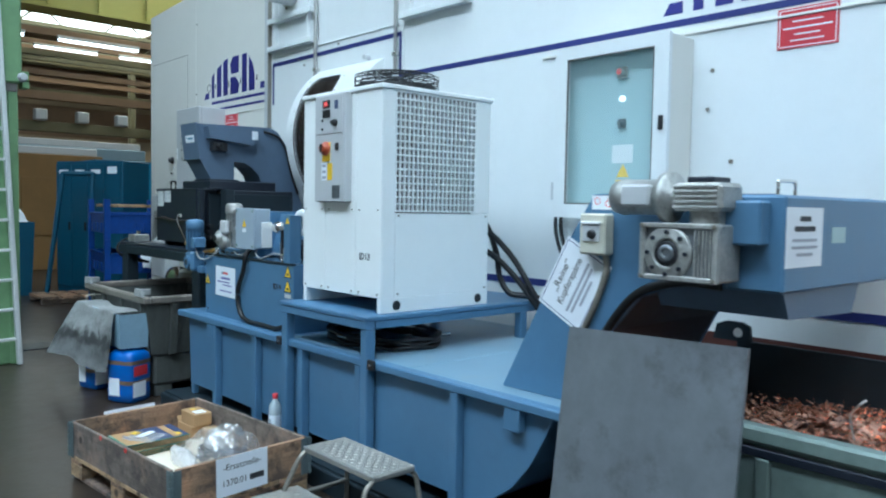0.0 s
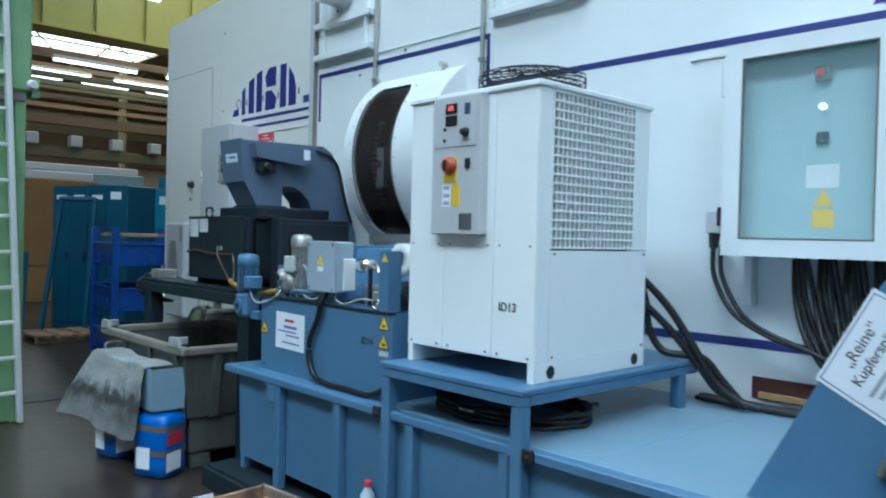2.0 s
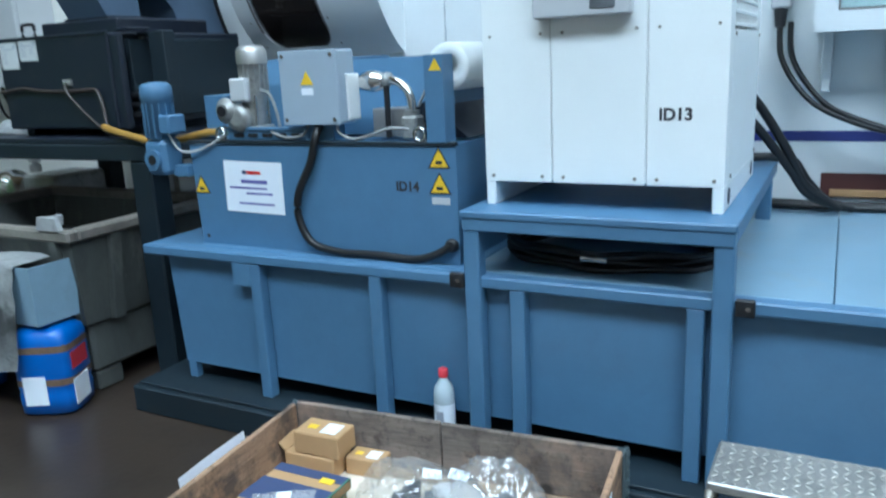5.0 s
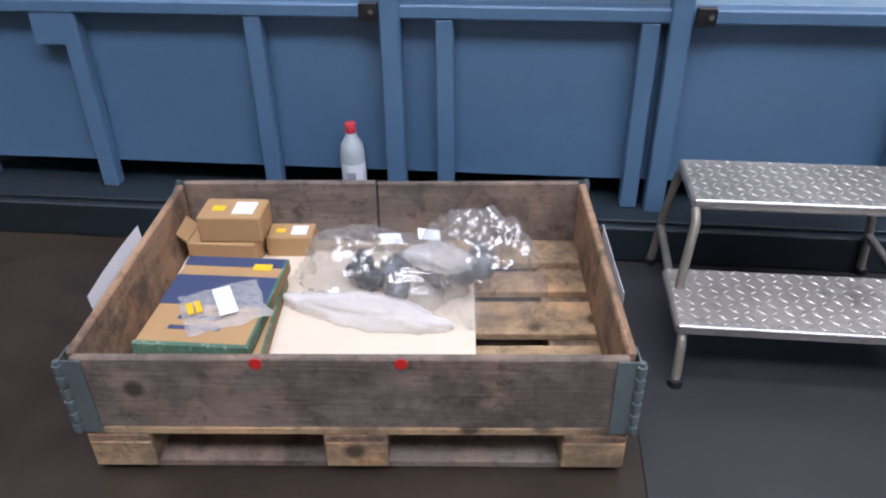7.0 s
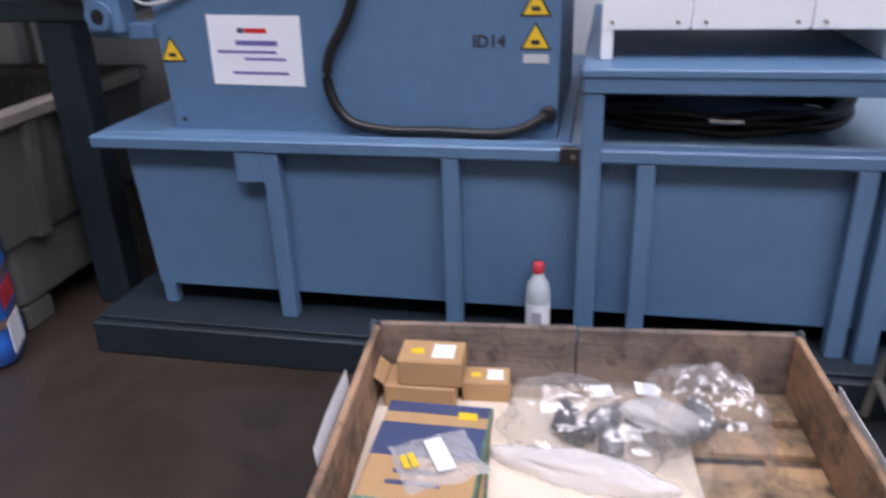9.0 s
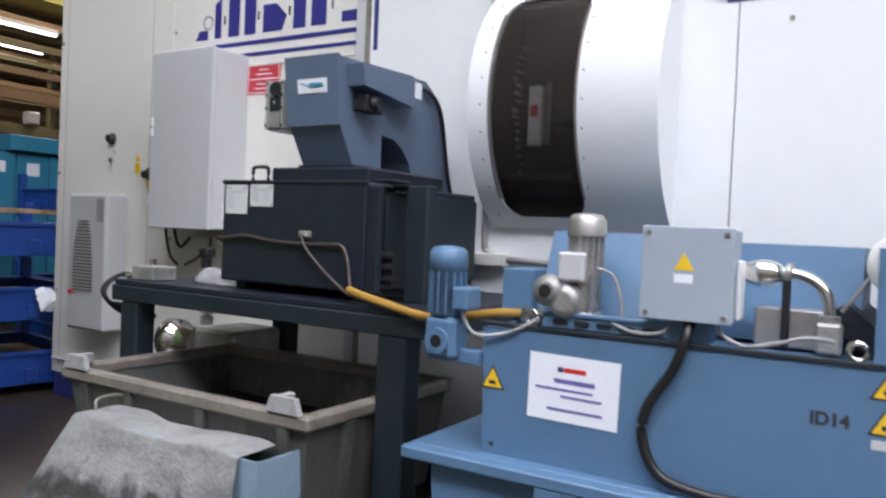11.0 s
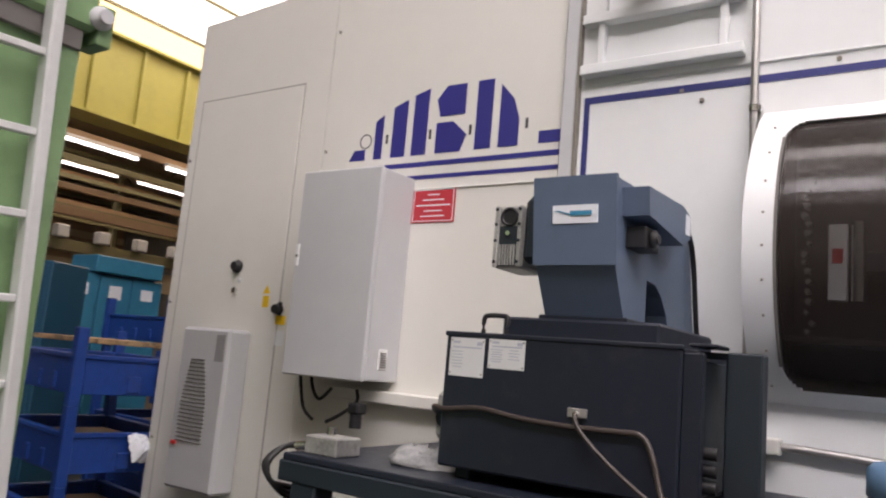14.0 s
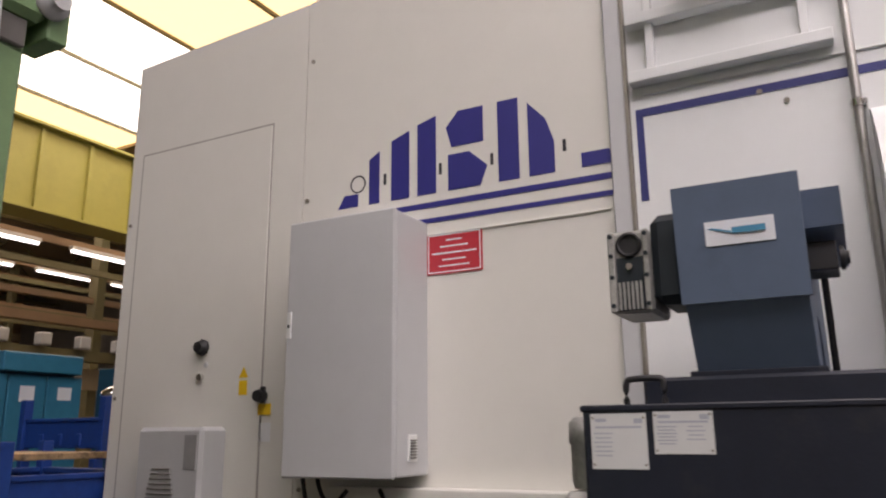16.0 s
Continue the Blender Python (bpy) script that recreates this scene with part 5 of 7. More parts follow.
smo = part("side_motor", S().lathe((3.3, 7.27, 1.52), (0, 0, 1), [(0, 0.05), (0.02, 0.056), (0.12, 0.056), (0.125, 0.062), (0.18, 0.06), (0.195, 0.045), (0.2, 0.015)], 22), M_CAST, sp, "grey drive motor")
part("motor_gear", box(3.22, 3.36, 7.227, 7.33, 1.34, 1.515, b=0.015), M_CAST, smo)
part("gear_cap", S().lathe((3.22, 7.28, 1.42), (-1, 0, 0), [(0, 0.04), (0.012, 0.038), (0.016, 0.02)], 16), M_STEELDARK, smo)
for k in range(3):
    part("side_knob", S().cyl((3.2, 6.36, 1.32 + 0.05 * k), (3.2, 6.27, 1.32 + 0.05 * k), 0.02, n=10), M_BLACK, sp)
cp2 = S().box(3.28, 3.36, 6.165, 6.275, 1.222, 1.735, b=0.006).box(3.29, 3.35, 6.27, 6.37, 1.712, 1.733, b=0.004)
single("support_post", cp2, M_STEELDARK, "dark petrol support post standing on the table", "post")
part("arm_screw", S().cyl((3.3, 6.345, 1.712), (3.3, 6.345, 1.68), 0.012, n=8), M_TUBE, sp)
part("side_bracket", box(3.16, 3.3, 6.27, 6.36, 1.74, 1.752), M_DARK, sp)
for pts, r in (([(3.2, 7.31, 1.44), (3.11, 7.26, 1.465), (3.085, 7.19, 1.462), (3.085, 7.05, 1.478), (3.085, 6.9, 1.462), (3.085, 6.72, 1.455), (3.085, 6.55, 1.458), (3.085, 6.47, 1.455), (3.075, 6.43, 1.40), (3.06, 6.40, 1.31), (3.04, 6.37, 1.24)], 0.010),
               ([(3.076, 6.69, 1.495), (3.065, 6.67, 1.455), (3.06, 6.60, 1.39), (3.05, 6.50, 1.32), (3.035, 6.38, 1.255), (3.02, 6.26, 1.235), (3.04, 6.2, 1.233)], 0.008)):
    single("cable", S().tube(pts, r), M_BROWNCABLE, "brown cable along the separator", "cable", "separator cables")
jb = thing("table_junction_box", (3.12, 7.74, 1.222), "grey metal junction box on the table edge", "junction box")
part("box", box(3.05, 3.2, 7.66, 7.83, 1.222, 1.295, b=0.006), M_CAST, jb)
part("cable_gland", S().cyl((3.12, 7.75, 1.295), (3.12, 7.75, 1.33), 0.02, n=10), M_CHROME, jb)
part("plug", S().cyl((3.1, 7.83, 1.25), (3.08, 7.9, 1.24), 0.02, n=10), M_CHROME, jb)
for k in range(3):
    single("cable", S().tube([(3.1, 7.86, 1.255 - 0.01 * k), (3.05, 7.93, 1.235), (2.99, 7.955 + 0.01 * k, 1.17), (3.0, 7.94, 1.10), (3.1, 7.93, 1.07 - 0.02 * k), (3.3, 7.95, 1.0)], 0.011), M_HOSE, "black cable looping off the table", "cable", "table cables")
rag = S()
rr = random.Random(8)
for k in range(3):
    cx, cy = 3.22 + 0.03 * k, 7.42 - 0.06 * k
    n1, n2 = 8, 10
    vs = [(cx + 0.07 * math.cos(6.283 * j / n2) * math.cos(1.5 * i / n1) * (0.7 + 0.6 * rr.random()), cy + 0.09 * math.sin(6.283 * j / n2) * math.cos(1.5 * i / n1) * (0.7 + 0.6 * rr.random()), 1.224 + 0.075 * math.sin(1.5 * i / n1) * (0.7 + 0.5 * rr.random())) for i in range(n1 + 1) for j in range(n2)]
    rag.add(vs, [(i * n2 + j, i * n2 + (j + 1) % n2, (i + 1) * n2 + (j + 1) % n2, (i + 1) * n2 + j) for i in range(n1) for j in range(n2)], True)
single("cleaning_rag", rag, M_CLOTH, "crumpled grey cleaning rag on the table", "rag")
for pts in ([(4.2, 9.02, 1.50), (4.2, 9.0, 1.40), (4.22, 8.98, 1.28), (4.22, 8.9, 1.22)], [(4.22, 8.95, 1.50), (4.2, 8.9, 1.40), (4.18, 8.82, 1.35), (4.2, 8.75, 1.42)], [(4.25, 8.6, 1.42), (4.2, 8.55, 1.36), (4.15, 8.62, 1.28), (4.12, 8.7, 1.23)]):
    single("cable", S().tube(pts, 0.011), M_HOSE, "black cable under the terminal cabinet", "cable", "terminal cables")
single("plug_connector", S().box(4.06, 4.15, 8.42, 8.5, 1.30, 1.36, b=0.01).cyl((4.1, 8.46, 1.222), (4.1, 8.46, 1.30), 0.035, n=12), M_BLACK, "black plug connector behind the table", "connector")
# pump unit below the table
pb = thing("floor_pump", (3.85, 8.1, 0), "grey cast pump unit under the table", "pump")
part("base", box(3.6, 4.2, 7.55, 8.45, 0, 0.62, b=0.02), M_CAST, pb)
part("motor", S().lathe((3.78, 8.42, 0.78), (0, -1, 0), [(0, 0.09), (0.02, 0.13), (0.10, 0.13), (0.12, 0.10), (0.28, 0.10)], 22), M_CHROME, pb)
part("pump_block", box(3.65, 4.05, 7.7, 8.05, 0.62, 0.90, b=0.02), M_CAST, pb)
part("pipe", S().tube([(3.8, 8.1, 0.9), (3.8, 8.1, 1.0), (3.82, 8.16, 1.05), (3.9, 8.3, 1.05)], 0.04, 12), M_ALU, pb)
part("red_valve", S().lathe((3.75, 8.15, 1.02), (0, 0, 1), [(0, 0.03), (0.02, 0.045), (0.05, 0.04)], 14), M_REDPL, pb, "red valve wheel")

# ---- container, tray, canisters ----
cn = thing("swarf_container", (3.12, 6.95, 0), "grimy grey open swarf container under the table", "container")
x0, x1, y0, y1, zr = 2.62, 3.60, 6.22, 7.66, 0.86


def tub(x0, x1, y0, y1, z0, z1, taper, wall):
    """An open tapered tub with wall thickness."""
    s = S()
    o = lambda k, z: [(x0 + k, y0 + k, z), (x1 - k, y0 + k, z), (x1 - k, y1 - k, z), (x0 + k, y1 - k, z)]
    v = o(taper, z0) + o(0, z1) + o(wall, z1) + o(taper + wall, z0 + wall)
    f = [(3, 2, 1, 0), (12, 13, 14, 15)]
    for a, b in ((0, 4), (4, 8), (8, 12)):
        f += [(a + k, a + (k + 1) % 4, b + (k + 1) % 4, b + k) for k in range(4)]
    return s.add(v, f)


part("tub", tub(x0, x1, y0, y1, 0.36, 0.80, 0.06, 0.02), M_BINGREY, cn)
part("lower_body", S().box(x0 + 0.09, x1 - 0.09, y0 + 0.08, y1 - 0.08, 0.10, 0.36, b=0.02), M_BINGREY, cn)
for y in (y0 + 0.09, y1 - 0.25):
    for x in (x0 + 0.10, x1 - 0.25):
        part("foot", box(x, x + 0.15, y, y + 0.16, 0, 0.10, b=0.01), M_BINGREY, cn)
rim = S()
for a in ((x0 - 0.03, x0 + 0.03, y0 - 0.03, y1 + 0.03), (x1 - 0.03, x1 + 0.03, y0 - 0.03, y1 + 0.03), (x0 + 0.03, x1 - 0.03, y0 - 0.03, y0 + 0.03), (x0 + 0.03, x1 - 0.03, y1 - 0.03, y1 + 0.03)):
    rim.box(*a, 0.79, 0.85, b=0.012)
part("rim", rim, M_BINRIM, cn, "rubbed brown rim")
for y in (y0 + 0.01, y1 - 0.17):
    part("corner_lug", S().prism([(y, 0.85), (y + 0.16, 0.85), (y + 0.14, 0.91), (y + 0.02, 0.91)], "x", x0 - 0.04, x0 - 0.015).box(x0 - 0.015, x0 + 0.09, y + 0.13, y + 0.16, 0.85, 0.90), M_CLOTH, cn, "light worn corner lug")
for y in (6.3, 6.75, 7.2, 7.5):
    part("rib", S().prism([(x0 + 0.0, 0.79), (x0 - 0.02, 0.79), (x0 + 0.03, 0.36), (x0 + 0.06, 0.36)], "y", y, y + 0.05), M_BINGREY, cn)
part("end_rib", S().prism([(y0, 0.79), (y0 - 0.03, 0.79), (y0 + 0.02, 0.36), (y0 + 0.06, 0.36)], "x", x0 + 0.2, x0 + 0.26), M_BINGREY, cn)
# slab put in to darken the open inside of the tub
part("swarf_fill", box(x0 + 0.05, x1 - 0.05, y0 + 0.05, y1 - 0.05, 0.45, 0.60), M_DARK, cn)


M_OLDTAPE = mat("dirty_brown_tape", (0.17, 0.11, 0.07), 0.5, scale=12, var=0.4)


def canister(x, y, rz, group):
    t = thing("canister", pose(x, y, 0, 0, 0, rz), "blue plastic canister with paper labels and brown tape", "canister", group)
    body = S()
    n = 28

    def ring(sx, sy, z):
        out = []
        for k in range(n):
            a = 2 * math.pi * k / n
            c, d = math.cos(a), math.sin(a)
            e = 0.45
            out.append((sx * math.copysign(abs(c) ** e, c), sy * math.copysign(abs(d) ** e, d), z))
        return out
    rows = [(0.10, 0.11, 0.0), (0.125, 0.135, 0.015), (0.128, 0.138, 0.10), (0.122, 0.132, 0.12), (0.128, 0.138, 0.14), (0.128, 0.138, 0.35), (0.12, 0.13, 0.39), (0.09, 0.10, 0.415), (0.05, 0.06, 0.42)]
    v = [p for r in rows for p in ring(*r)]
    body.add(v, [(j * n + k, j * n + (k + 1) % n, (j + 1) * n + (k + 1) % n, (j + 1) * n + k) for j in range(len(rows) - 1) for k in range(n)], True)
    body.add(v[-n:], [tuple(range(n))])
    part("body", body, M_DRUM, t)
    part("cap", S().lathe((0.0, 0.0, 0.42), (0, 0, 1), [(0, 0.03), (0.018, 0.03)], 14), M_BLACK, t)
    for z in (0.15, 0.31):
        band = S()
        v = ring(0.1295, 0.1395, z) + ring(0.1295, 0.1395, z + 0.032)
        band.add(v, [(k, (k + 1) % n, n + (k + 1) % n, n + k) for k in range(n)], True)
        part("tape", band, M_OLDTAPE, t, "brown packing tape")
    part("label", box(-0.132, -0.129, -0.02, 0.085, 0.06, 0.20, b=0), M_PAPER, t, "white paper label")
    part("label", box(-0.11, 0.03, -0.142, -0.139, 0.05, 0.17, b=0), M_PAPER, t, "white paper label")
    part("red_label", box(-0.10, 0.05, -0.1415, -0.1395, 0.22, 0.30, b=0), M_RED, t, "red warning label")
    return t


canister(2.53, 6.36, 28, "canisters on the floor")
canister(2.49, 6.98, 12, "canisters on the floor")
part_tray = thing("tray_box", (2.54, 6.75, 0.42), "open pale blue steel tray resting on two canisters", "tray")
part("tray", tub(2.42, 2.66, 6.26, 7.26, 0.438, 0.715, 0.012, 0.006), mat("pale_blue_enamel", (0.27, 0.38, 0.47), 0.4, scale=4, var=0.1, stain=(0.15, 0.17, 0.18), stain_amount=0.4), part_tray)
part("handle", S().tube([(2.48, 7.24, 0.70), (2.48, 7.26, 0.76), (2.52, 7.27, 0.775), (2.58, 7.27, 0.775), (2.62, 7.26, 0.76), (2.62, 7.24, 0.70)], 0.007), M_TUBE, part_tray)
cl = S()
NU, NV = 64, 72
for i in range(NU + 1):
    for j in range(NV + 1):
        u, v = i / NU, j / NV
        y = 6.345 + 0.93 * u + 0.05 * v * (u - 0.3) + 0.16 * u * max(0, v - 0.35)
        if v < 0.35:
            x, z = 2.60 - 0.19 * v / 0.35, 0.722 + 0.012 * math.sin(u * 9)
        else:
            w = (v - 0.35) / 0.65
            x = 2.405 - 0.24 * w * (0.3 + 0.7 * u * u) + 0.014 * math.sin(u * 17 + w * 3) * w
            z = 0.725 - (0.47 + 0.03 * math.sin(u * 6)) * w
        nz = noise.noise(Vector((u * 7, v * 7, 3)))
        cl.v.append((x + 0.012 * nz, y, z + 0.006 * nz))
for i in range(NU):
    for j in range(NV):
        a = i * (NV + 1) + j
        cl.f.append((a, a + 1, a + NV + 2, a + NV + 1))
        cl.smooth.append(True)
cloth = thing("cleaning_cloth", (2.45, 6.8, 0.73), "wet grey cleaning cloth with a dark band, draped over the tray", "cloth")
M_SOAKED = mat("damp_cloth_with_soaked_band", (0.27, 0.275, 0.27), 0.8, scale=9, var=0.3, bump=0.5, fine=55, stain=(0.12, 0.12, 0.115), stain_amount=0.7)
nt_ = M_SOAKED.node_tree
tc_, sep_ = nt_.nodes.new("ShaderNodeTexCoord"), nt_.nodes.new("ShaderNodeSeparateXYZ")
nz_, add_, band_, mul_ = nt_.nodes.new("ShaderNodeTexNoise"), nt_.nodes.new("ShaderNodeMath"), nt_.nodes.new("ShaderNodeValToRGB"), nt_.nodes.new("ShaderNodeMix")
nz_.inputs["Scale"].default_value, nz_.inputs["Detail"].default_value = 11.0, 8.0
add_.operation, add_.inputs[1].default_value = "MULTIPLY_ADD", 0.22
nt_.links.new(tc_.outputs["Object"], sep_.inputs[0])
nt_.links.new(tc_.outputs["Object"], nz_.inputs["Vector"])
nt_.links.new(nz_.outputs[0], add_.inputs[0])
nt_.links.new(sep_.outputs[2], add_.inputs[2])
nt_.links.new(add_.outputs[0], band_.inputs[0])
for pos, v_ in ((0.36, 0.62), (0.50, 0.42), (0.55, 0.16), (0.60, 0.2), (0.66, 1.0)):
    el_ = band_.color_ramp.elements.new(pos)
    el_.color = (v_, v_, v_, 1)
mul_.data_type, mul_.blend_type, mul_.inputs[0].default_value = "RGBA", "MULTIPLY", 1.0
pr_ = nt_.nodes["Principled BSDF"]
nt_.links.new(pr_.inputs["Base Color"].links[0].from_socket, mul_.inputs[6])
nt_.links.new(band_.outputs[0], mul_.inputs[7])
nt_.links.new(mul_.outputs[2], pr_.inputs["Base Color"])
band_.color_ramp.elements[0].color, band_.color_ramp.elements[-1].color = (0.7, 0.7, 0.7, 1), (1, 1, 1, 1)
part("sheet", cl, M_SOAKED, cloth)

# ---- chip conveyor, plate, copper bin ----
M_SWITCHBOX = mat("yellowed_cream_plastic", (0.62, 0.6, 0.5), 0.45, scale=8, var=0.05)
cv = thing("chip_conveyor", (3.2, 1.9, 0.78), "blue chip conveyor rising from the tank to a discharge box", "conveyor")
side = [(2.53, 0.781), (2.16, 1.48), (2.03, 1.68), (1.26, 1.68), (1.26, 1.336), (1.62, 1.336), (1.80, 1.27), (1.93, 1.12), (2.02, 0.95), (2.10, 0.781)]
part("side_plate", S().prism(side, "x", 2.90, 2.925), M_BLUE, cv)
part("side_plate", S().prism(side, "x", 3.75, 3.775), M_BLUE, cv)
part("cover_plate", S().prism([(2.53, 0.79), (2.16, 1.478), (2.03, 1.672), (2.0, 1.672), (2.14, 1.45), (2.50, 0.79)], "x", 2.925, 3.75), M_BLUE, cv)
part("belt_bed", S().prism([(2.10, 0.785), (2.02, 0.95), (1.93, 1.12), (1.80, 1.27), (1.62, 1.34), (1.62, 1.36), (1.83, 1.30), (1.97, 1.13), (2.07, 0.95), (2.15, 0.785)], "x", 2.925, 3.75), M_DARK, cv)
part("guard_trim", S().tube([(2.895, 2.03, 0.95), (2.895, 1.945, 1.12), (2.895, 1.81, 1.28), (2.895, 1.63, 1.345), (2.895, 1.45, 1.345)], 0.018), M_HOSE, cv)
db = part("discharge_box", box(2.88, 4.15, 1.22, 1.43, 1.336, 1.676, b=0.01), M_BLUE, cv, "blue discharge box")
part("top_cover", box(2.9, 4.15, 1.43, 2.0, 1.66, 1.682), M_BLUE, cv)
part("box_side", box(2.80, 2.88, 1.27, 1.46, 1.50, 1.655, b=0.008), M_BLUE, cv)
part("chute", S().prism([(2.93, 1.335), (2.98, 1.24), (3.55, 1.22), (3.62, 1.335)], "y", 1.24, 1.75), M_SLATE, cv, "dull dark chute below the box")
part("handle", S().tube([(2.90, 1.26, 1.676), (2.90, 1.26, 1.715), (2.915, 1.26, 1.725), (3.02, 1.26, 1.725), (3.035, 1.26, 1.715), (3.035, 1.26, 1.676)], 0.007, 8, 4), M_CHROME, cv, "steel lifting handle")
ga = part("gearbox", box(2.712, 2.86, 1.365, 1.665, 1.37, 1.57, b=0.006), M_CAST, cv, "cast grey worm gearbox")
part("recess", box(2.709, 2.712, 1.383, 1.647, 1.388, 1.552, b=0), M_STEEL, ga, "darker grey recessed face")
for a_ in ((1.647, 1.667, 1.368, 1.572), (1.363, 1.383, 1.368, 1.572), (1.383, 1.647, 1.368, 1.386), (1.383, 1.647, 1.554, 1.572)):
    part("edge_frame", box(2.69, 2.712, *a_, b=0.003), M_CAST, ga)
for a_ in ((1.656, 1.379), (1.374, 1.379), (1.656, 1.562), (1.374, 1.562)):
    part("corner_bolt", S().cyl((2.69, *a_), (2.683, *a_), 0.008, n=8), M_TUBE, ga)
part("flange", S().lathe((2.708, 1.555, 1.465), (-1, 0, 0), [(0, 0.095), (0.012, 0.095), (0.014, 0.085), (0.02, 0.06), (0.022, 0.05), (0.006, 0.045)], 28), M_CAST, ga)
part("hollow_shaft", S().lathe((2.70, 1.555, 1.465), (-1, 0, 0), [(0, 0.045), (0.016, 0.043), (0.01, 0.032)], 22), M_BLACK, ga)
part("shaft_end", S().lathe((2.70, 1.555, 1.465), (-1, 0, 0), [(0, 0.032), (0.016, 0.031), (0.018, 0.014), (0.014, 0.012)], 18), M_STEEL, ga, "grey shaft end")
for k in range(8):
    a = 2 * math.pi * k / 8
    part("flange_bolt", S().cyl((2.69, 1.555 + 0.075 * math.cos(a), 1.465 + 0.075 * math.sin(a)), (2.682, 1.555 + 0.075 * math.cos(a), 1.465 + 0.075 * math.sin(a)), 0.008, n=8), M_DARK, ga)
for k in range(6):
    part("gear_rib", box(2.693, 2.70, 1.375 + 0.014 * k, 1.381 + 0.014 * k, 1.385, 1.55, b=0.001), M_CAST, ga)
part("torque_mount", box(2.86, 2.90, 1.45, 1.60, 1.40, 1.54), M_STEELDARK, ga)
mo = part("drive_motor", S().lathe((2.78, 1.84, 1.665), (0, -1, 0), [(0, 0.03), (0.01, 0.06), (0.05, 0.07), (0.07, 0.066), (0.22, 0.066), (0.225, 0.092), (0.255, 0.092), (0.26, 0.05), (0.30, 0.045)], 28), M_CAST, cv, "grey electric drive motor")
part("terminal_box", box(2.695, 2.735, 1.64, 1.76, 1.63, 1.71, b=0.008), M_GREY, mo)
part("reducer", box(2.70, 2.86, 1.36, 1.55, 1.615, 1.715, b=0.015), M_CAST, mo)
for k in range(5):
    part("reducer_rib", box(2.694, 2.70, 1.37, 1.54, 1.625 + 0.018 * k, 1.633 + 0.018 * k, b=0.001), M_CAST, mo)
part("reducer_neck", S().cyl((2.78, 1.45, 1.565), (2.78, 1.45, 1.62), 0.06, n=18), M_CAST, mo)
part("reducer_foot", S().box(2.72, 2.84, 1.40, 1.50, 1.715, 1.735), M_DARK, mo)
sb = part("switch_box", box(2.835, 2.9, 1.925, 2.055, 1.43, 1.60, b=0.008), M_SWITCHBOX, cv, "cream switch box")
part("switch_window", box(2.829, 2.836, 1.95, 2.035, 1.485, 1.555, b=0.002), M_GREY, sb)
part("window_hood", box(2.822, 2.836, 1.945, 2.04, 1.555, 1.566, b=0.002), M_CLEAN, sb)
part("switch_knob", S().lathe((2.829, 1.985, 1.515), (-1, 0, 0), [(0, 0.021), (0.014, 0.017), (0.016, 0.01)], 12), M_BLACK, sb)
part("conduit", S().tube([(2.88, 1.95, 1.43), (2.885, 1.95, 1.36), (2.885, 2.0, 1.22), (2.885, 2.08, 1.06), (2.885, 2.12, 0.95)], 0.014), M_TUBE, cv)
part("safety_label", plane_shape(facing(2.899, 1.985, 1.645), oblong(0.11, 0.058)), M_PAPER, cv, "white label with red prohibition rings")
for dy, dz in ((0.028, 0.006), (-0.028, -0.004)):
    rg = S()
    rg.tube([(2.8975, 1.985 + dy + 0.014 * math.cos(2 * math.pi * k / 14), 1.645 + dz + 0.014 * math.sin(2 * math.pi * k / 14)) for k in range(15)], 0.0018, 5, 1)
    part("prohibition_ring", rg, M_REDPL, cv)
part("safety_label", plane_shape(facing(2.899, 1.86, 1.645), oblong(0.11, 0.045)), M_GREY, cv)
nt2 = thing("notice_sheet", (2.898, 2.13, 1.1), "white framed notice sheet on the sloping conveyor side", "notice")
fm = facing(2.8985, 2.125, 1.293, turn=-28)
part("sheet", plane_shape(fm, oblong(0.262, 0.335)), M_PAPER, nt2)
tm = fm @ Matrix.Translation((0, 0, 0.002)) @ Matrix.Rotation(radians(90), 4, "Z")
words("„Reine“", 0.05, tm @ Matrix.Translation((0.0, 0.075, 0)), M_INK, nt2)
words("Kupferspäne", 0.045, tm @ Matrix.Translation((0.0, 0.025, 0)), M_INK, nt2)
part("print", bars(tm, [(0, -0.025, 0.24, 0.012), (0, -0.05, 0.22, 0.012), (0, -0.075, 0.12, 0.012)]), M_GREYINK, nt2)
part("border", bars(fm @ Matrix.Translation((0, 0, 0.0012)), [(-0.12, 0, 0.003, 0.31), (0.12, 0, 0.003, 0.31), (0, 0.155, 0.243, 0.003), (0, -0.155, 0.243, 0.003)]), M_STRIPE, nt2)
nt3 = thing("notice_sheet", (3.03, 1.219, 1.42), "white printed notice sheet on the discharge box", "notice")
part("sheet", plane_shape(facing(3.03, 1.2185, 1.53, "-y"), oblong(0.30, 0.21)), M_PAPER, nt3)
part("print", bars(facing(3.03, 1.217, 1.53, "-y"), [(0, 0.065, 0.09, 0.018), (0, 0.03, 0.17, 0.018)]), M_INK, nt3)
part("print", bars(facing(3.03, 1.217, 1.53, "-y"), [(0, -0.01, 0.2, 0.01), (0, -0.035, 0.21, 0.01), (0, -0.06, 0.13, 0.01)]), M_GREYINK, nt3)
part("maker_plate", plane_shape(facing(3.33, 1.2185, 1.535, "-y"), oblong(0.13, 0.06)), M_TEALWHITE, cv)

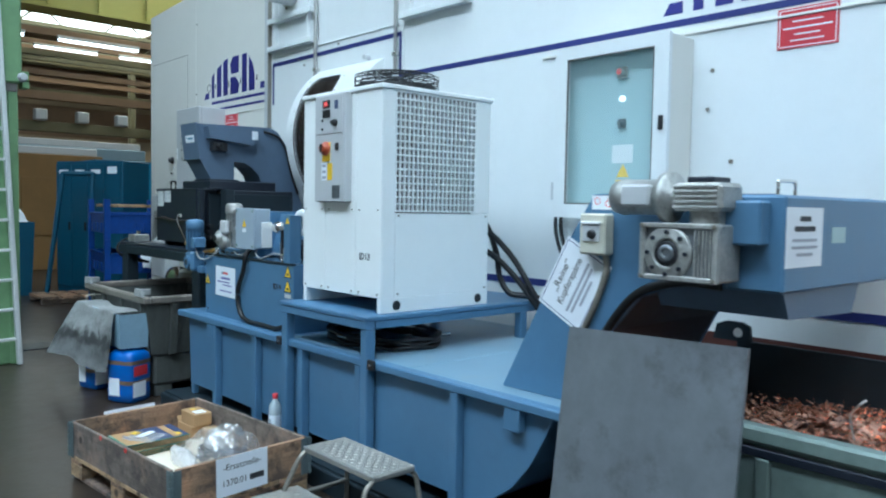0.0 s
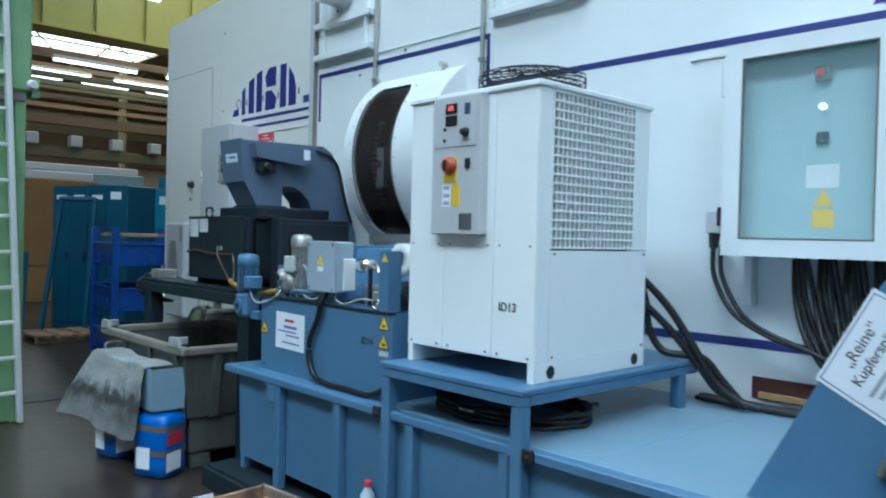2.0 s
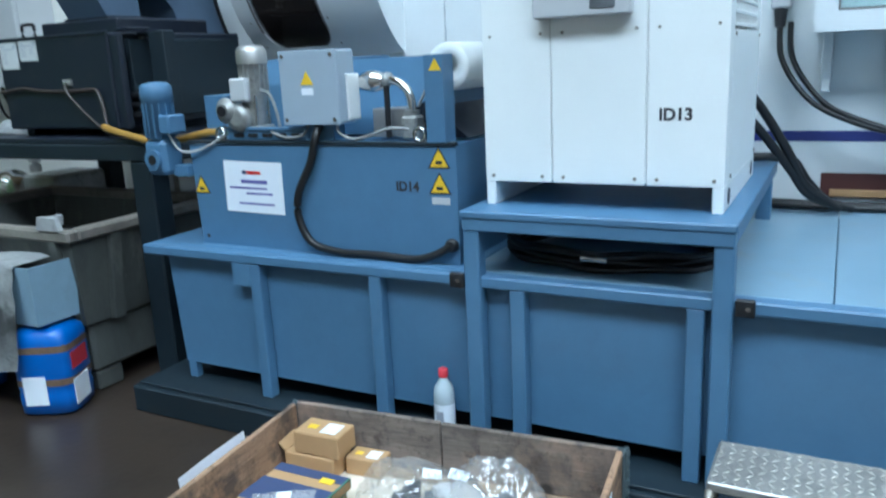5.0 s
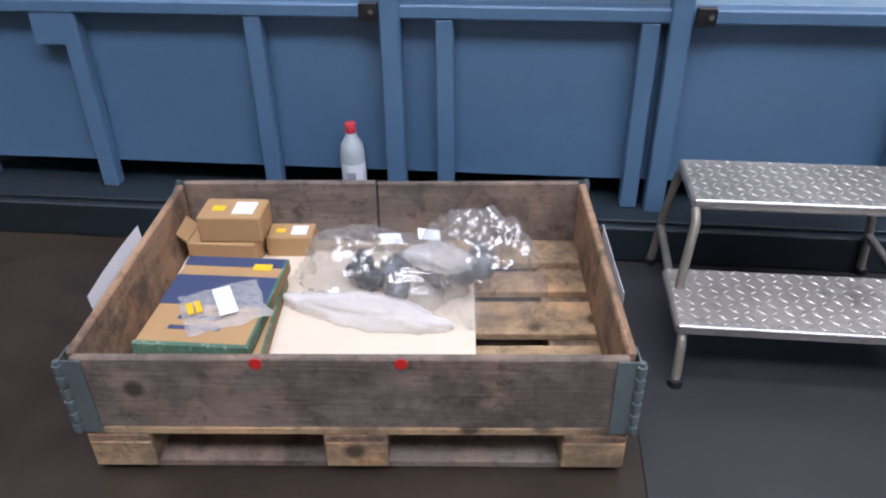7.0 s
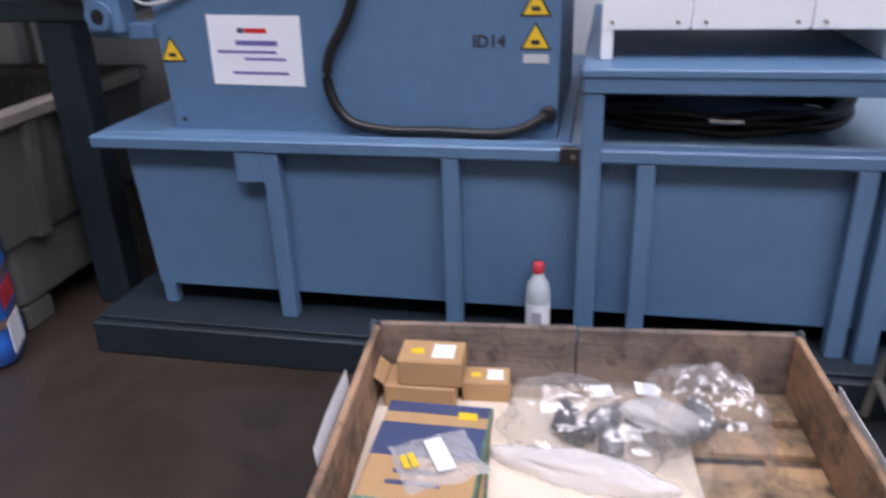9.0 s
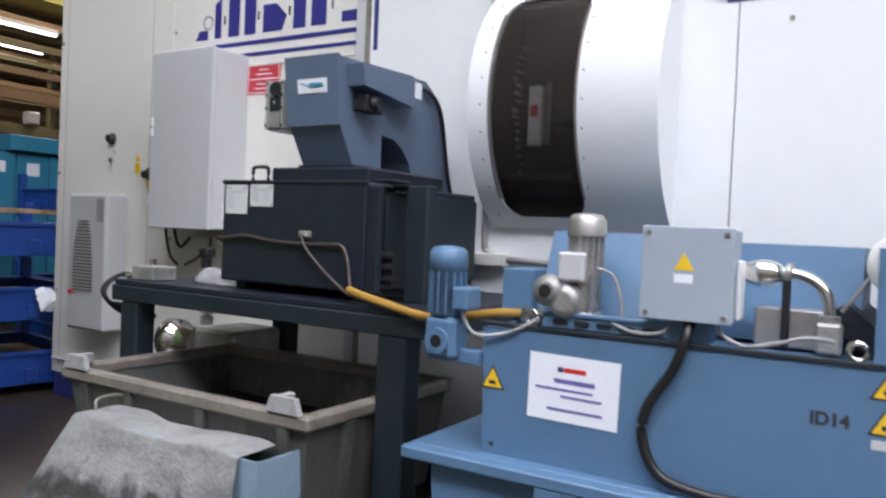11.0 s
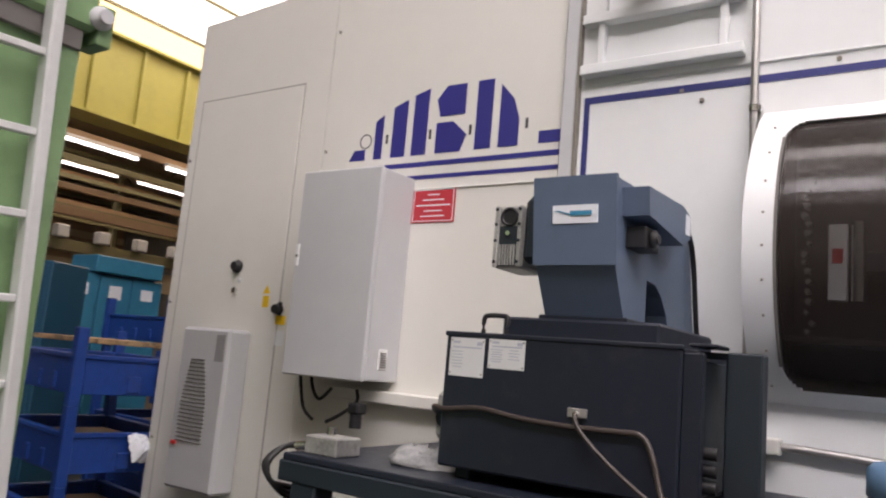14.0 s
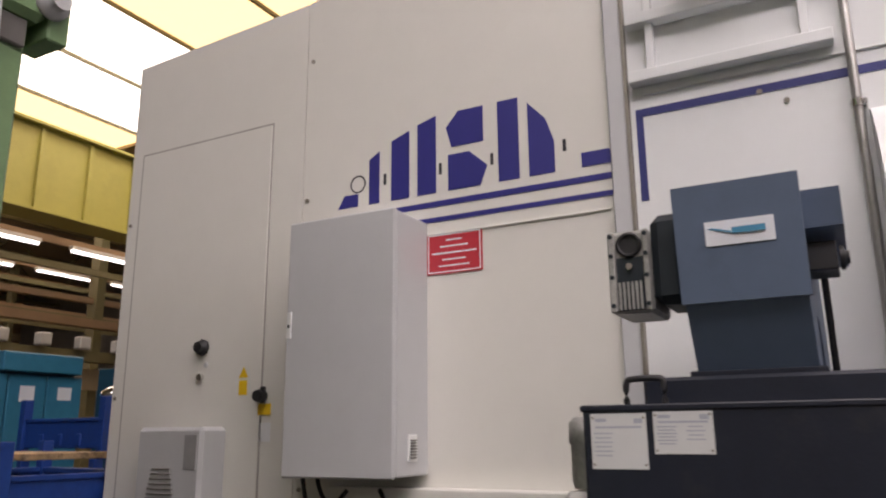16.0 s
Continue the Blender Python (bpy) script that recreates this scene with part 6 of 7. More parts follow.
sheet = S()
corners = [(2.795, 2.06, 1.13), (2.70, 1.245, 1.17), (2.50, 1.215, 0.006), (2.60, 2.03, 0.006)]
off = Vector((0.012, -0.001, -0.003))
sheet.add([Vector(c) for c in corners] + [Vector(c) + off for c in corners], [(0, 1, 2, 3), (7, 6, 5, 4)] + [(k, (k + 1) % 4, 4 + (k + 1) % 4, 4 + k) for k in range(4)])
single("steel_plate", sheet, M_PLATE, "bare grey steel plate leaning against the conveyor", "steel plate")

cb = thing("copper_bin", (3.6, 0.7, 0), "old green-grey steel bin full of copper swarf", "bin")
bx0, bx1, by0, by1 = 3.03, 4.12, -0.3, 1.95
part("front_wall", box(bx0, bx0 + 0.02, by0, by1, 0.12, 0.80), M_BINOUT, cb)
part("front_rim", box(bx0 - 0.03, bx0 + 0.045, by0, by1, 0.765, 0.83, b=0.012), M_BINOUT, cb)
# shade under the rim, put in as a dark bar
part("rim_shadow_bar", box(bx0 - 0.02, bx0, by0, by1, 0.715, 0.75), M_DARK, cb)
# inner walls and bottom take a darker colour than the front wall
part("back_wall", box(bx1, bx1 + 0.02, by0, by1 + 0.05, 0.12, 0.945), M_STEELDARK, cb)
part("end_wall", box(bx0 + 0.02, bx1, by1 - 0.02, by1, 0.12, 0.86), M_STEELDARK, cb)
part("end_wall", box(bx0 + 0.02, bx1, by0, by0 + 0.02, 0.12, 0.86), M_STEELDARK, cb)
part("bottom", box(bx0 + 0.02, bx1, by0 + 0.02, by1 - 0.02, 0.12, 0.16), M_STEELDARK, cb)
for x in (bx0 + 0.1, bx1 - 0.2):
    part("skid", box(x, x + 0.1, by0, by1, 0, 0.12), M_STEELDARK, cb)
part("crane_lug", S().prism([(1.92, 0.94), (2.13, 0.94), (2.11, 1.02), (2.06, 1.04), (1.97, 1.04), (1.93, 1.02)], "x", bx1 - 0.01, bx1 + 0.015), M_STEELDARK, cb, "dark crane lug with a hole")
part("lug_hole", S().cyl((bx1 - 0.012, 1.99, 0.985), (bx1 - 0.006, 1.99, 0.985), 0.025, n=16), M_WHITE, cb)
for y in (0.2, 0.75, 1.3):
    part("rib", box(bx0 - 0.03, bx0, y, y + 0.05, 0.12, 0.715), M_BINOUT, cb)
heap = S()
N1, N2 = 30, 50
for i in range(N1 + 1):
    for j in range(N2 + 1):
        x, y = bx0 + 0.03 + (bx1 - bx0 - 0.06) * i / N1, by0 + 0.05 + (by1 - by0 - 0.1) * j / N2
        h = 0.64 + 0.13 * math.exp(-((x - 3.5) ** 2 + (y - 1.1) ** 2) / 0.3) + 0.05 * noise.noise(Vector((x * 6, y * 6, 0))) + 0.03 * noise.noise(Vector((x * 22, y * 22, 4)))
        heap.v.append((x, y, h))
heap.f = [(i * (N2 + 1) + j, (i + 1) * (N2 + 1) + j, (i + 1) * (N2 + 1) + j + 1, i * (N2 + 1) + j + 1) for i in range(N1) for j in range(N2)]
heap.smooth = [False] * len(heap.f)
single("copper_swarf", heap, M_COPPER, "heap of shiny copper swarf in the bin", "swarf", kind="stuff")
curl = S()
rg2 = random.Random(11)
for k in range(650):
    x, y = rg2.uniform(bx0 + 0.06, bx1 - 0.1), rg2.uniform(0.2, by1 - 0.1)
    h = 0.665 + 0.13 * math.exp(-((x - 3.5) ** 2 + (y - 1.1) ** 2) / 0.3) + rg2.uniform(-0.01, 0.03)
    a, r, L = rg2.uniform(0, 6.28), rg2.uniform(0.006, 0.016), rg2.uniform(0.02, 0.06)
    dx, dy, dz = math.cos(a) * L, math.sin(a) * L, rg2.uniform(-0.02, 0.03)
    w = rg2.uniform(0.003, 0.007)
    pts = []
    for s_ in range(7):
        t_ = s_ / 6
        pts.append(Vector((x + dx * t_ + r * math.cos(9 * t_ + a), y + dy * t_ + r * math.sin(9 * t_ + a), h + dz * t_ + r * math.sin(7 * t_))))
    base = len(curl.v)
    for p in pts:
        curl.v += [tuple(p), (p.x, p.y + w * 0.6, p.z + w)]
    curl.f += [(base + 2 * s_, base + 2 * s_ + 1, base + 2 * s_ + 3, base + 2 * s_ + 2) for s_ in range(6)]
    curl.smooth += [True] * 6
single("copper_curls", curl, M_COPPER, "loose bright copper curls on the heap", "swarf", kind="stuff")
for y0_, z_ in ((1.12, 0.78), (1.62, 0.72)):
    single("long_chip", S().tube([(3.3, y0_, z_), (3.31, y0_ + 0.02, z_ + 0.08), (3.3, y0_ - 0.01, z_ + 0.13), (3.32, y0_ - 0.03, z_ + 0.15)], 0.004, 5), M_ALU, "bright long metal chip sticking out of the swarf", "chip", "long chips")

# ---- pallet with a collar ----
PA = pose(2.078, 4.20, 0, 0, 0, 5.2)
LX, LY2, HC = 0.80, 1.19, 0.339
pallet = thing("pallet", PA, "worn wooden pallet with weathered boards", "pallet")
for x, w in ((-0.33, 0.14), (-0.165, 0.1), (0.0, 0.14), (0.165, 0.1), (0.33, 0.14)):
    part("deck_board", box(x - w / 2, x + w / 2, -0.595, 0.595, 0.122, 0.144, b=0.003), M_DECK, pallet)
for y in (-0.525, 0.0, 0.525):
    part("cross_board", box(-0.4, 0.4, y - 0.07, y + 0.07, 0.10, 0.1215, b=0.003), M_WOOD_X, pallet)
    for x in (-0.33, 0.0, 0.33):
        part("block", box(x - 0.07, x + 0.07, y - 0.07, y + 0.07, 0.0225, 0.0995, b=0.004), M_DECK, pallet)
for x in (-0.33, 0.0, 0.33):
    part("runner", box(x - 0.05, x + 0.05, -0.595, 0.595, 0, 0.022, b=0.003), M_WOOD_Y, pallet)
collar = thing("pallet_collar", PA, "weathered hinged wooden pallet collar standing on the pallet", "pallet collar")
part("front_board", box(-0.40, -0.38, -0.578, 0.578, 0.1445, HC, b=0.004), M_WOOD_Y, collar)
part("back_board", box(0.38, 0.40, -0.578, 0.01, 0.1445, HC, b=0.004), M_WOOD_Y, collar)
part("back_board", box(0.38, 0.40, 0.014, 0.578, 0.1445, HC + 0.004, b=0.004), M_WOOD_Y, collar)
part("side_board", box(-0.378, 0.378, 0.575, 0.595, 0.1445, HC, b=0.004), M_WOOD_X, collar)
part("side_board", box(-0.378, 0.378, -0.595, -0.575, 0.1445, HC, b=0.004), M_WOOD_X, collar)
for x, sx in ((-0.402, 1), (0.402, -1)):
    for y, sy in ((0.597, -1), (-0.597, 1)):
        hg = part("corner_hinge", S().box(min(x, x - sx * 0.003), max(x, x - sx * 0.003), min(y, y + sy * 0.045), max(y, y + sy * 0.045), 0.135, 0.335, b=0).box(min(x, x + sx * 0.05), max(x, x + sx * 0.05), min(y, y - sy * 0.003), max(y, y - sy * 0.003), 0.135, 0.335, b=0), M_GALV, collar, "galvanised corner hinge")
        part("hinge_pin", S().cyl((x - sx * 0.004, y - sy * 0.004, 0.135), (x - sx * 0.004, y - sy * 0.004, 0.337), 0.007, n=8), M_GALV, hg)
        for z in (0.142, 0.175, 0.208, 0.241, 0.274, 0.307):
            part("knuckle", S().cyl((x - sx * 0.004, y - sy * 0.004, z), (x - sx * 0.004, y - sy * 0.004, z + 0.02), 0.011, n=8), M_GALV, hg)
for y in (0.19, -0.11):
    part("red_sticker", S().cyl((-0.4003, y, HC - 0.012), (-0.4025, y, HC - 0.012), 0.0135, n=16), M_REDPL, collar, "round red sticker")
note4 = thing("paper_sign", PA @ Matrix.Translation((-0.02, -0.6, 0.145)), "white paper sign stapled outside the pallet collar", "sign")
pm = facing(0.0, -0.004, 0.10, "-y", 1)
part("sheet", plane_shape(pm, oblong(0.30, 0.20)), M_PAPER, note4)
words("-Ersatzteile-", 0.046, pm @ Matrix.Translation((0, 0.045, 0.0015)), M_INK, note4)
words("1370.01", 0.046, pm @ Matrix.Translation((-0.045, -0.035, 0.0015)), M_INK, note4)
part("print", bars(pm @ Matrix.Translation((0, 0, 0.0012)), [(0.085, -0.035, 0.085, 0.03)]), M_INK, note4)
sgn = S()
for i in range(9):
    t_ = i / 8
    sgn.v += [(-0.20 + 0.32 * t_, 0.5995 + 0.002 * (1 - (2 * t_ - 1) ** 2), 0.16), (-0.20 + 0.32 * t_, 0.616 + 0.005 * (1 - (2 * t_ - 1) ** 2), 0.352)]
sgn.f = [(2 * i, 2 * i + 2, 2 * i + 3, 2 * i + 1) for i in range(8)]
sgn.smooth = [True] * 8
cs = single("paper_sign", sgn, M_PAPER, "white bowed paper sheet tucked outside the pallet collar", "sign")
cs.matrix_basis = PA

# what lies in it
ob = single("board_sheet", box(-0.375, 0.31, -0.27, 0.572, 0.1445, 0.15, b=0.001), M_SHEET, "pale thin board lying on the pallet", "board")
ob.matrix_basis = PA


def carton(x, y, z, sx, sy, sz, rz, label):
    t = thing("carton", PA @ pose(x, y, z, 0, 0, rz), label, "carton", "cartons in the pallet")
    part("box", box(-sx / 2, sx / 2, -sy / 2, sy / 2, 0, sz, b=0.004), M_KRAFT, t)
    part("label", box(-sx * 0.3, sx * 0.3, -sy * 0.36, -sy * 0.02, sz, sz + 0.001, b=0), M_PAPER, t)
    part("yellow_sticker", box(-sx * 0.15, sx * 0.1, sy * 0.12, sy * 0.32, sz, sz + 0.001, b=0), M_YELLOW, t)
    return t


low_c = carton(0.29, 0.445, 0.15, 0.115, 0.20, 0.075, -3, "open brown carton under another carton")
part("flap", S().prism([(0.10, 0.075), (0.135, 0.105), (0.138, 0.102), (0.102, 0.07)], "x", -0.05, 0.05), M_KRAFT, low_c)
carton(0.295, 0.415, 0.2265, 0.115, 0.18, 0.08, -2, "closed brown carton with a white label, stacked")
carton(0.325, 0.265, 0.15, 0.085, 0.135, 0.065, 0, "small brown carton with a white label")
for z, dx, dy, rz, lab in ((0.15, -0.035, -0.01, 1, "flat brown carton under a printed one"), (0.188, 0.0, 0.0, -4, "flat brown and navy printed carton with green tape")):
    t = thing("flat_carton", PA @ pose(-0.03 + dx, 0.395 + dy, z, 0, 0, rz), lab, "carton", "flat cartons")
    part("box", box(-0.19, 0.19, -0.146, 0.132, 0, 0.037, b=0.004), M_KRAFT, t)
    part("tape", S().box(-0.1915, -0.178, -0.147, 0.133, 0.003, 0.0378, b=0).box(-0.178, 0.19, -0.146, -0.139, 0.003, 0.0378, b=0), M_TAPE, t, "green printed tape")
    if z > 0.16:
        part("navy_band", box(0.145, 0.1905, -0.1385, 0.132, 0.037, 0.0378, b=0), M_NAVY, t, "navy printed band")
        part("navy_band", box(-0.03, 0.10, -0.1385, 0.132, 0.037, 0.0378, b=0), M_NAVY, t, "navy printed band")
        part("print", S().box(-0.09, -0.075, -0.05, 0.06, 0.037, 0.0378, b=0).box(-0.13, -0.115, -0.06, 0.07, 0.037, 0.0378, b=0), M_NAVY, t)
        part("yellow_sticker", box(0.13, 0.16, -0.11, -0.06, 0.0379, 0.039, b=0), M_YELLOW, t)
zb_ = thing("zip_bag", PA @ pose(-0.07, 0.36, 0.2275, 0, 0, 25), "clear zip bag with a white slip, lying on a carton", "zip bag")


def film(nu, nv, sx, sy, h, seed, rough):
    """A crumpled sheet of film, puffed up in its middle."""
    s = S()
    for i in range(nu + 1):
        for j in range(nv + 1):
            u, v = 2 * i / nu - 1, 2 * j / nv - 1
            p = Vector((u * 2.2, v * 2.2, seed))
            ridge = 1 - abs(noise.noise(p * 1.7)) * 2
            dome = max(0, (1 - u * u) * (1 - v * v)) ** 0.6
            z = h * dome * (0.55 + 0.45 * ridge) + rough * abs(noise.noise(p * 4.5))
            wob = 1 + 0.16 * noise.noise(Vector((u, v, seed + 9)) * 2)
            s.v.append((sx * u * wob, sy * v * wob, z))
    s.f = [(i * (nv + 1) + j, (i + 1) * (nv + 1) + j, (i + 1) * (nv + 1) + j + 1, i * (nv + 1) + j + 1) for i in range(nu) for j in range(nv)]
    s.smooth = [(k * 7) % 3 == 0 for k in range(len(s.f))]
    return s


part("film", film(18, 18, 0.09, 0.10, 0.012, 2.0, 0.006), M_ZIP, zb_)
part("slip", box(-0.06, 0.06, -0.03, 0.015, 0.0165, 0.018, b=0), M_PAPER, zb_, "white slip")
part("yellow_sticker", box(-0.02, 0.03, 0.05, 0.065, 0.014, 0.0155, b=0).box(-0.02, 0.03, 0.07, 0.085, 0.014, 0.0155, b=0), M_YELLOW, zb_)
bag = thing("parts_bag", PA @ pose(0.10, -0.07, 0.1505, 0, 0, -14), "crumpled clear plastic bag full of dark machine parts", "plastic bag")


def creased(sx, sy, h, seed, at, n1=34, n2=110):
    """A bag lobe of film: a slumped dome with a ragged hem, pinched into folds of three sizes."""
    s = S()
    for i in range(n1 + 1):
        for j in range(n2):
            a, e = 2 * math.pi * j / n2, 0.5 * math.pi * i / n1
            d = Vector((math.cos(a) * math.cos(e), math.sin(a) * math.cos(e), math.sin(e)))
            q = d * 1.1 + Vector((seed, seed * 0.7, 0))
            warp = noise.noise_vector(q * 1.6) * 0.45
            folds = [(1 - 2 * abs(noise.noise((q + warp) * f))) for f in (1.5, 3.6, 8.0)]
            r = 1 + 0.26 * noise.noise(q * 1.2) + 0.09 * folds[0] + 0.085 * folds[1] + 0.04 * folds[2] + (0.16 * noise.noise(q * 4) if i == 0 else 0)
            s.v.append((at[0] + sx * d.x * r, at[1] + sy * d.y * r, at[2] + max(0.002, h * d.z ** 0.8 * r)))
    s.f = [(i * n2 + j, i * n2 + (j + 1) % n2, (i + 1) * n2 + (j + 1) % n2, (i + 1) * n2 + j) for i in range(n1) for j in range(n2)]
    s.smooth = [True] * len(s.f)
    return s


# tool holders in the bag: stepped turned parts lying on their sides
for x, y, a, k in ((0.06, 0.13, 20, 0.75), (0.0, 0.10, 75, 0.8), (0.07, 0.03, -30, 0.85), (-0.02, 0.0, 10, 0.75), (0.06, -0.08, 60, 0.85), (0.09, -0.20, 15, 0.95), (0.03, -0.17, -50, 0.9)):
    z = 0.046 * k + (0.035 if y < -0.08 else 0)
    d_ = Vector((math.cos(radians(a)), math.sin(radians(a)), 0.05))
    holder = S().lathe(Vector((x, y, z)) - d_ * 0.07 * k, d_, [(0, 0.018 * k), (0.02 * k, 0.02 * k), (0.03 * k, 0.042 * k), (0.055 * k, 0.042 * k), (0.06 * k, 0.034 * k), (0.075 * k, 0.044 * k), (0.09 * k, 0.036 * k), (0.14 * k, 0.024 * k)], 18)
    part("machine_part", holder, M_DARK if a > 15 else M_PLATE, bag, "dark metal machine part")
part("film", creased(0.135, 0.22, 0.125, 5.0, (0.02, 0.07, 0)), M_BAG, bag, "crumpled clear film")
part("film", creased(0.145, 0.15, 0.225, 12.4, (0.07, -0.2, 0.002)), M_BAG, bag, "crumpled clear film")
part("film", creased(0.05, 0.2, 0.055, 21.0, (-0.125, 0.05, 0.001), 20, 70), M_BAGGLEAM, bag, "folded film whitened for its highlight")
part("film", creased(0.05, 0.08, 0.04, 33.0, (0.0, -0.11, 0.12), 16, 50), M_BAGGLEAM, bag, "folded film whitened for its highlight")
for x, y, z, a in ((0.05, -0.07, 0.165, 20), (0.06, 0.04, 0.13, 35)):
    m_ = pose(x, y, z, 12, -14, a)
    s = S().box(-0.02, 0.02, -0.03, 0.03, 0, 0.001, b=0)
    s.v = [tuple(m_ @ Vector(p)) for p in s.v]
    part("slip", s, M_PAPER, bag, "white slip")

# ---- step stool ----
stool = thing("step_stool", (2.33, 3.08, 0.005), "two-step aluminium step stool with chequer-plate treads", "step stool")
for xa, xb, z, Ys0, Ys1 in ((2.335, 2.59, 0.392, 2.79, 3.375), (2.07, 2.335, 0.178, 2.745, 3.425)):
    tr = part("tread", S().box(xa, xb, Ys0, Ys1, z - 0.032, z, b=0.008), M_TREAD, stool, "chequer-plate tread")
    part("nosing", box(xa - 0.003, xa + 0.012, Ys0 + 0.002, Ys1 - 0.002, z - 0.014, z + 0.002, b=0.004), M_ALU, tr, "bright strip along the front edge")
    studs = S()
    nx, ny = 9, 20
    for i in range(nx):
        for j in range(ny):
            cx, cy = xa + 0.015 + (xb - xa - 0.03) * i / (nx - 1), Ys0 + 0.015 + (Ys1 - Ys0 - 0.03) * j / (ny - 1)
            a = 0.785 if (i + j) % 2 else -0.785
            c, d = math.cos(a), math.sin(a)
            q = [(cx + 0.0165 * c, cy + 0.0165 * d, z), (cx - 0.005 * d, cy + 0.005 * c, z), (cx - 0.0165 * c, cy - 0.0165 * d, z), (cx + 0.005 * d, cy - 0.005 * c, z), (cx, cy, z + 0.003)]
            studs.add(q, [(0, 1, 4), (1, 2, 4), (2, 3, 4), (3, 0, 4)])
    st_ = part("chequer_studs", studs, M_TREAD, tr)
    tagged(st_, kind="stuff")
for y, g in ((2.80, -0.05), (3.365, 0.05)):
    part("front_leg", S().tube([(2.34, y, 0.362), (2.31, y, 0.34), (2.285, y + 0.2 * g, 0.29), (2.25, y + 0.5 * g, 0.21), (2.235, y + 0.6 * g, 0.165)], 0.0125, 10), M_TUBE, stool)
    part("rear_leg", S().tube([(2.57, y, 0.36), (2.60, y, 0.33), (2.612, y + 0.4 * g, 0.2), (2.625, y + 0.8 * g, 0.0)], 0.0125, 10), M_TUBE, stool)
    part("side_bar", S().tube([(2.612, y + 0.5 * g, 0.148), (2.45, y + 0.6 * g, 0.142), (2.2, y + 0.8 * g, 0.14), (2.09, y + 0.8 * g, 0.14)], 0.0125, 10), M_TUBE, stool)
    part("lower_leg", S().tube([(2.10, y + 0.8 * g, 0.14), (2.075, y + 0.8 * g, 0.12), (2.06, y + 0.85 * g, 0.06), (2.045, y + 0.9 * g, 0.0)], 0.0125, 10), M_TUBE, stool)
    part("rubber_foot", S().cyl((2.045, y + 0.9 * g, 0.0), (2.046, y + 0.9 * g, 0.025), 0.019, n=12), M_BLACK, stool)
    part("rubber_foot", S().cyl((2.625, y + 0.8 * g, 0.0), (2.623, y + 0.8 * g, 0.025), 0.019, n=12), M_BLACK, stool)

bt = thing("bottle", (2.745, 4.381, 0.14), "white plastic bottle with a red cap, standing on the skid", "bottle")
part("body", S().lathe((2.745, 4.381, 0.14), (0, 0, 1), [(0, 0.036), (0.006, 0.04), (0.16, 0.04), (0.19, 0.036), (0.215, 0.02), (0.235, 0.015)], 22), M_BOTTLE, bt)
part("cap", S().lathe((2.745, 4.381, 0.372), (0, 0, 1), [(0, 0.018), (0.03, 0.018), (0.032, 0.015)], 16), M_RED, bt, "red screw cap")
part("label", S().lathe((2.745, 4.381, 0.18), (0, 0, 1), [(0, 0.0405), (0.09, 0.0405)], 22), M_PAPER, bt)
part("label_print", box(2.703, 2.705, 4.366, 4.396, 0.20, 0.245, b=0), M_GREYINK, bt)

# ---- far left: ladder, crates, lockers ----
gl = thing("machine_column", (1.5, 8.6, 0), "reseda green painted machine column with rivets", "machine column")
part("column", box(0.7, 2.19, 8.42, 9.3, 0, 2.74, b=0.02), M_GREEN, gl)
part("edge_profile", box(2.12, 2.21, 8.40, 8.46, 0, 2.74, b=0.01), M_GREEN, gl)
part("cross_beam", box(0.5, 2.24, 8.36, 9.35, 2.74, 4.6, b=0.02), M_GREEN, gl)
part("dark_gap", box(0.6, 2.2, 8.385, 8.41, 2.66, 2.74), M_SEAM, gl)
for k in range(9):
    part("rivet", S().lathe((1.9, 8.42, 0.25 + 0.29 * k), (0, -1, 0), [(0, 0.02), (0.01, 0.015), (0.014, 0.006)], 10), M_STEELDARK, gl)
part("end_knob", S().lathe((2.24, 8.36, 2.80), (0, -1, 0), [(0, 0.045), (0.02, 0.045), (0.025, 0.03), (0.05, 0.028)], 14), M_GREY, gl)
part("bracket", box(2.24, 2.30, 8.36, 8.5, 2.70, 2.86), M_GREEN, gl)
ld = thing("ladder", (1.9, 8.33, 0), "fixed aluminium ladder in front of a green column", "ladder")
for x in (1.62, 2.13):
    part("rail", box(x, x + 0.045, 8.30, 8.37, 0.0, 4.4, b=0.006), M_RAIL, ld)
for k in range(15):
    part("rung", box(1.665, 2.13, 8.315, 8.35, 0.24 + 0.29 * k, 0.268 + 0.29 * k, b=0.004), M_RAIL, ld, "pale aluminium rung")

ld.rotation_euler.y = -0.045
ld.location.x += 0.03


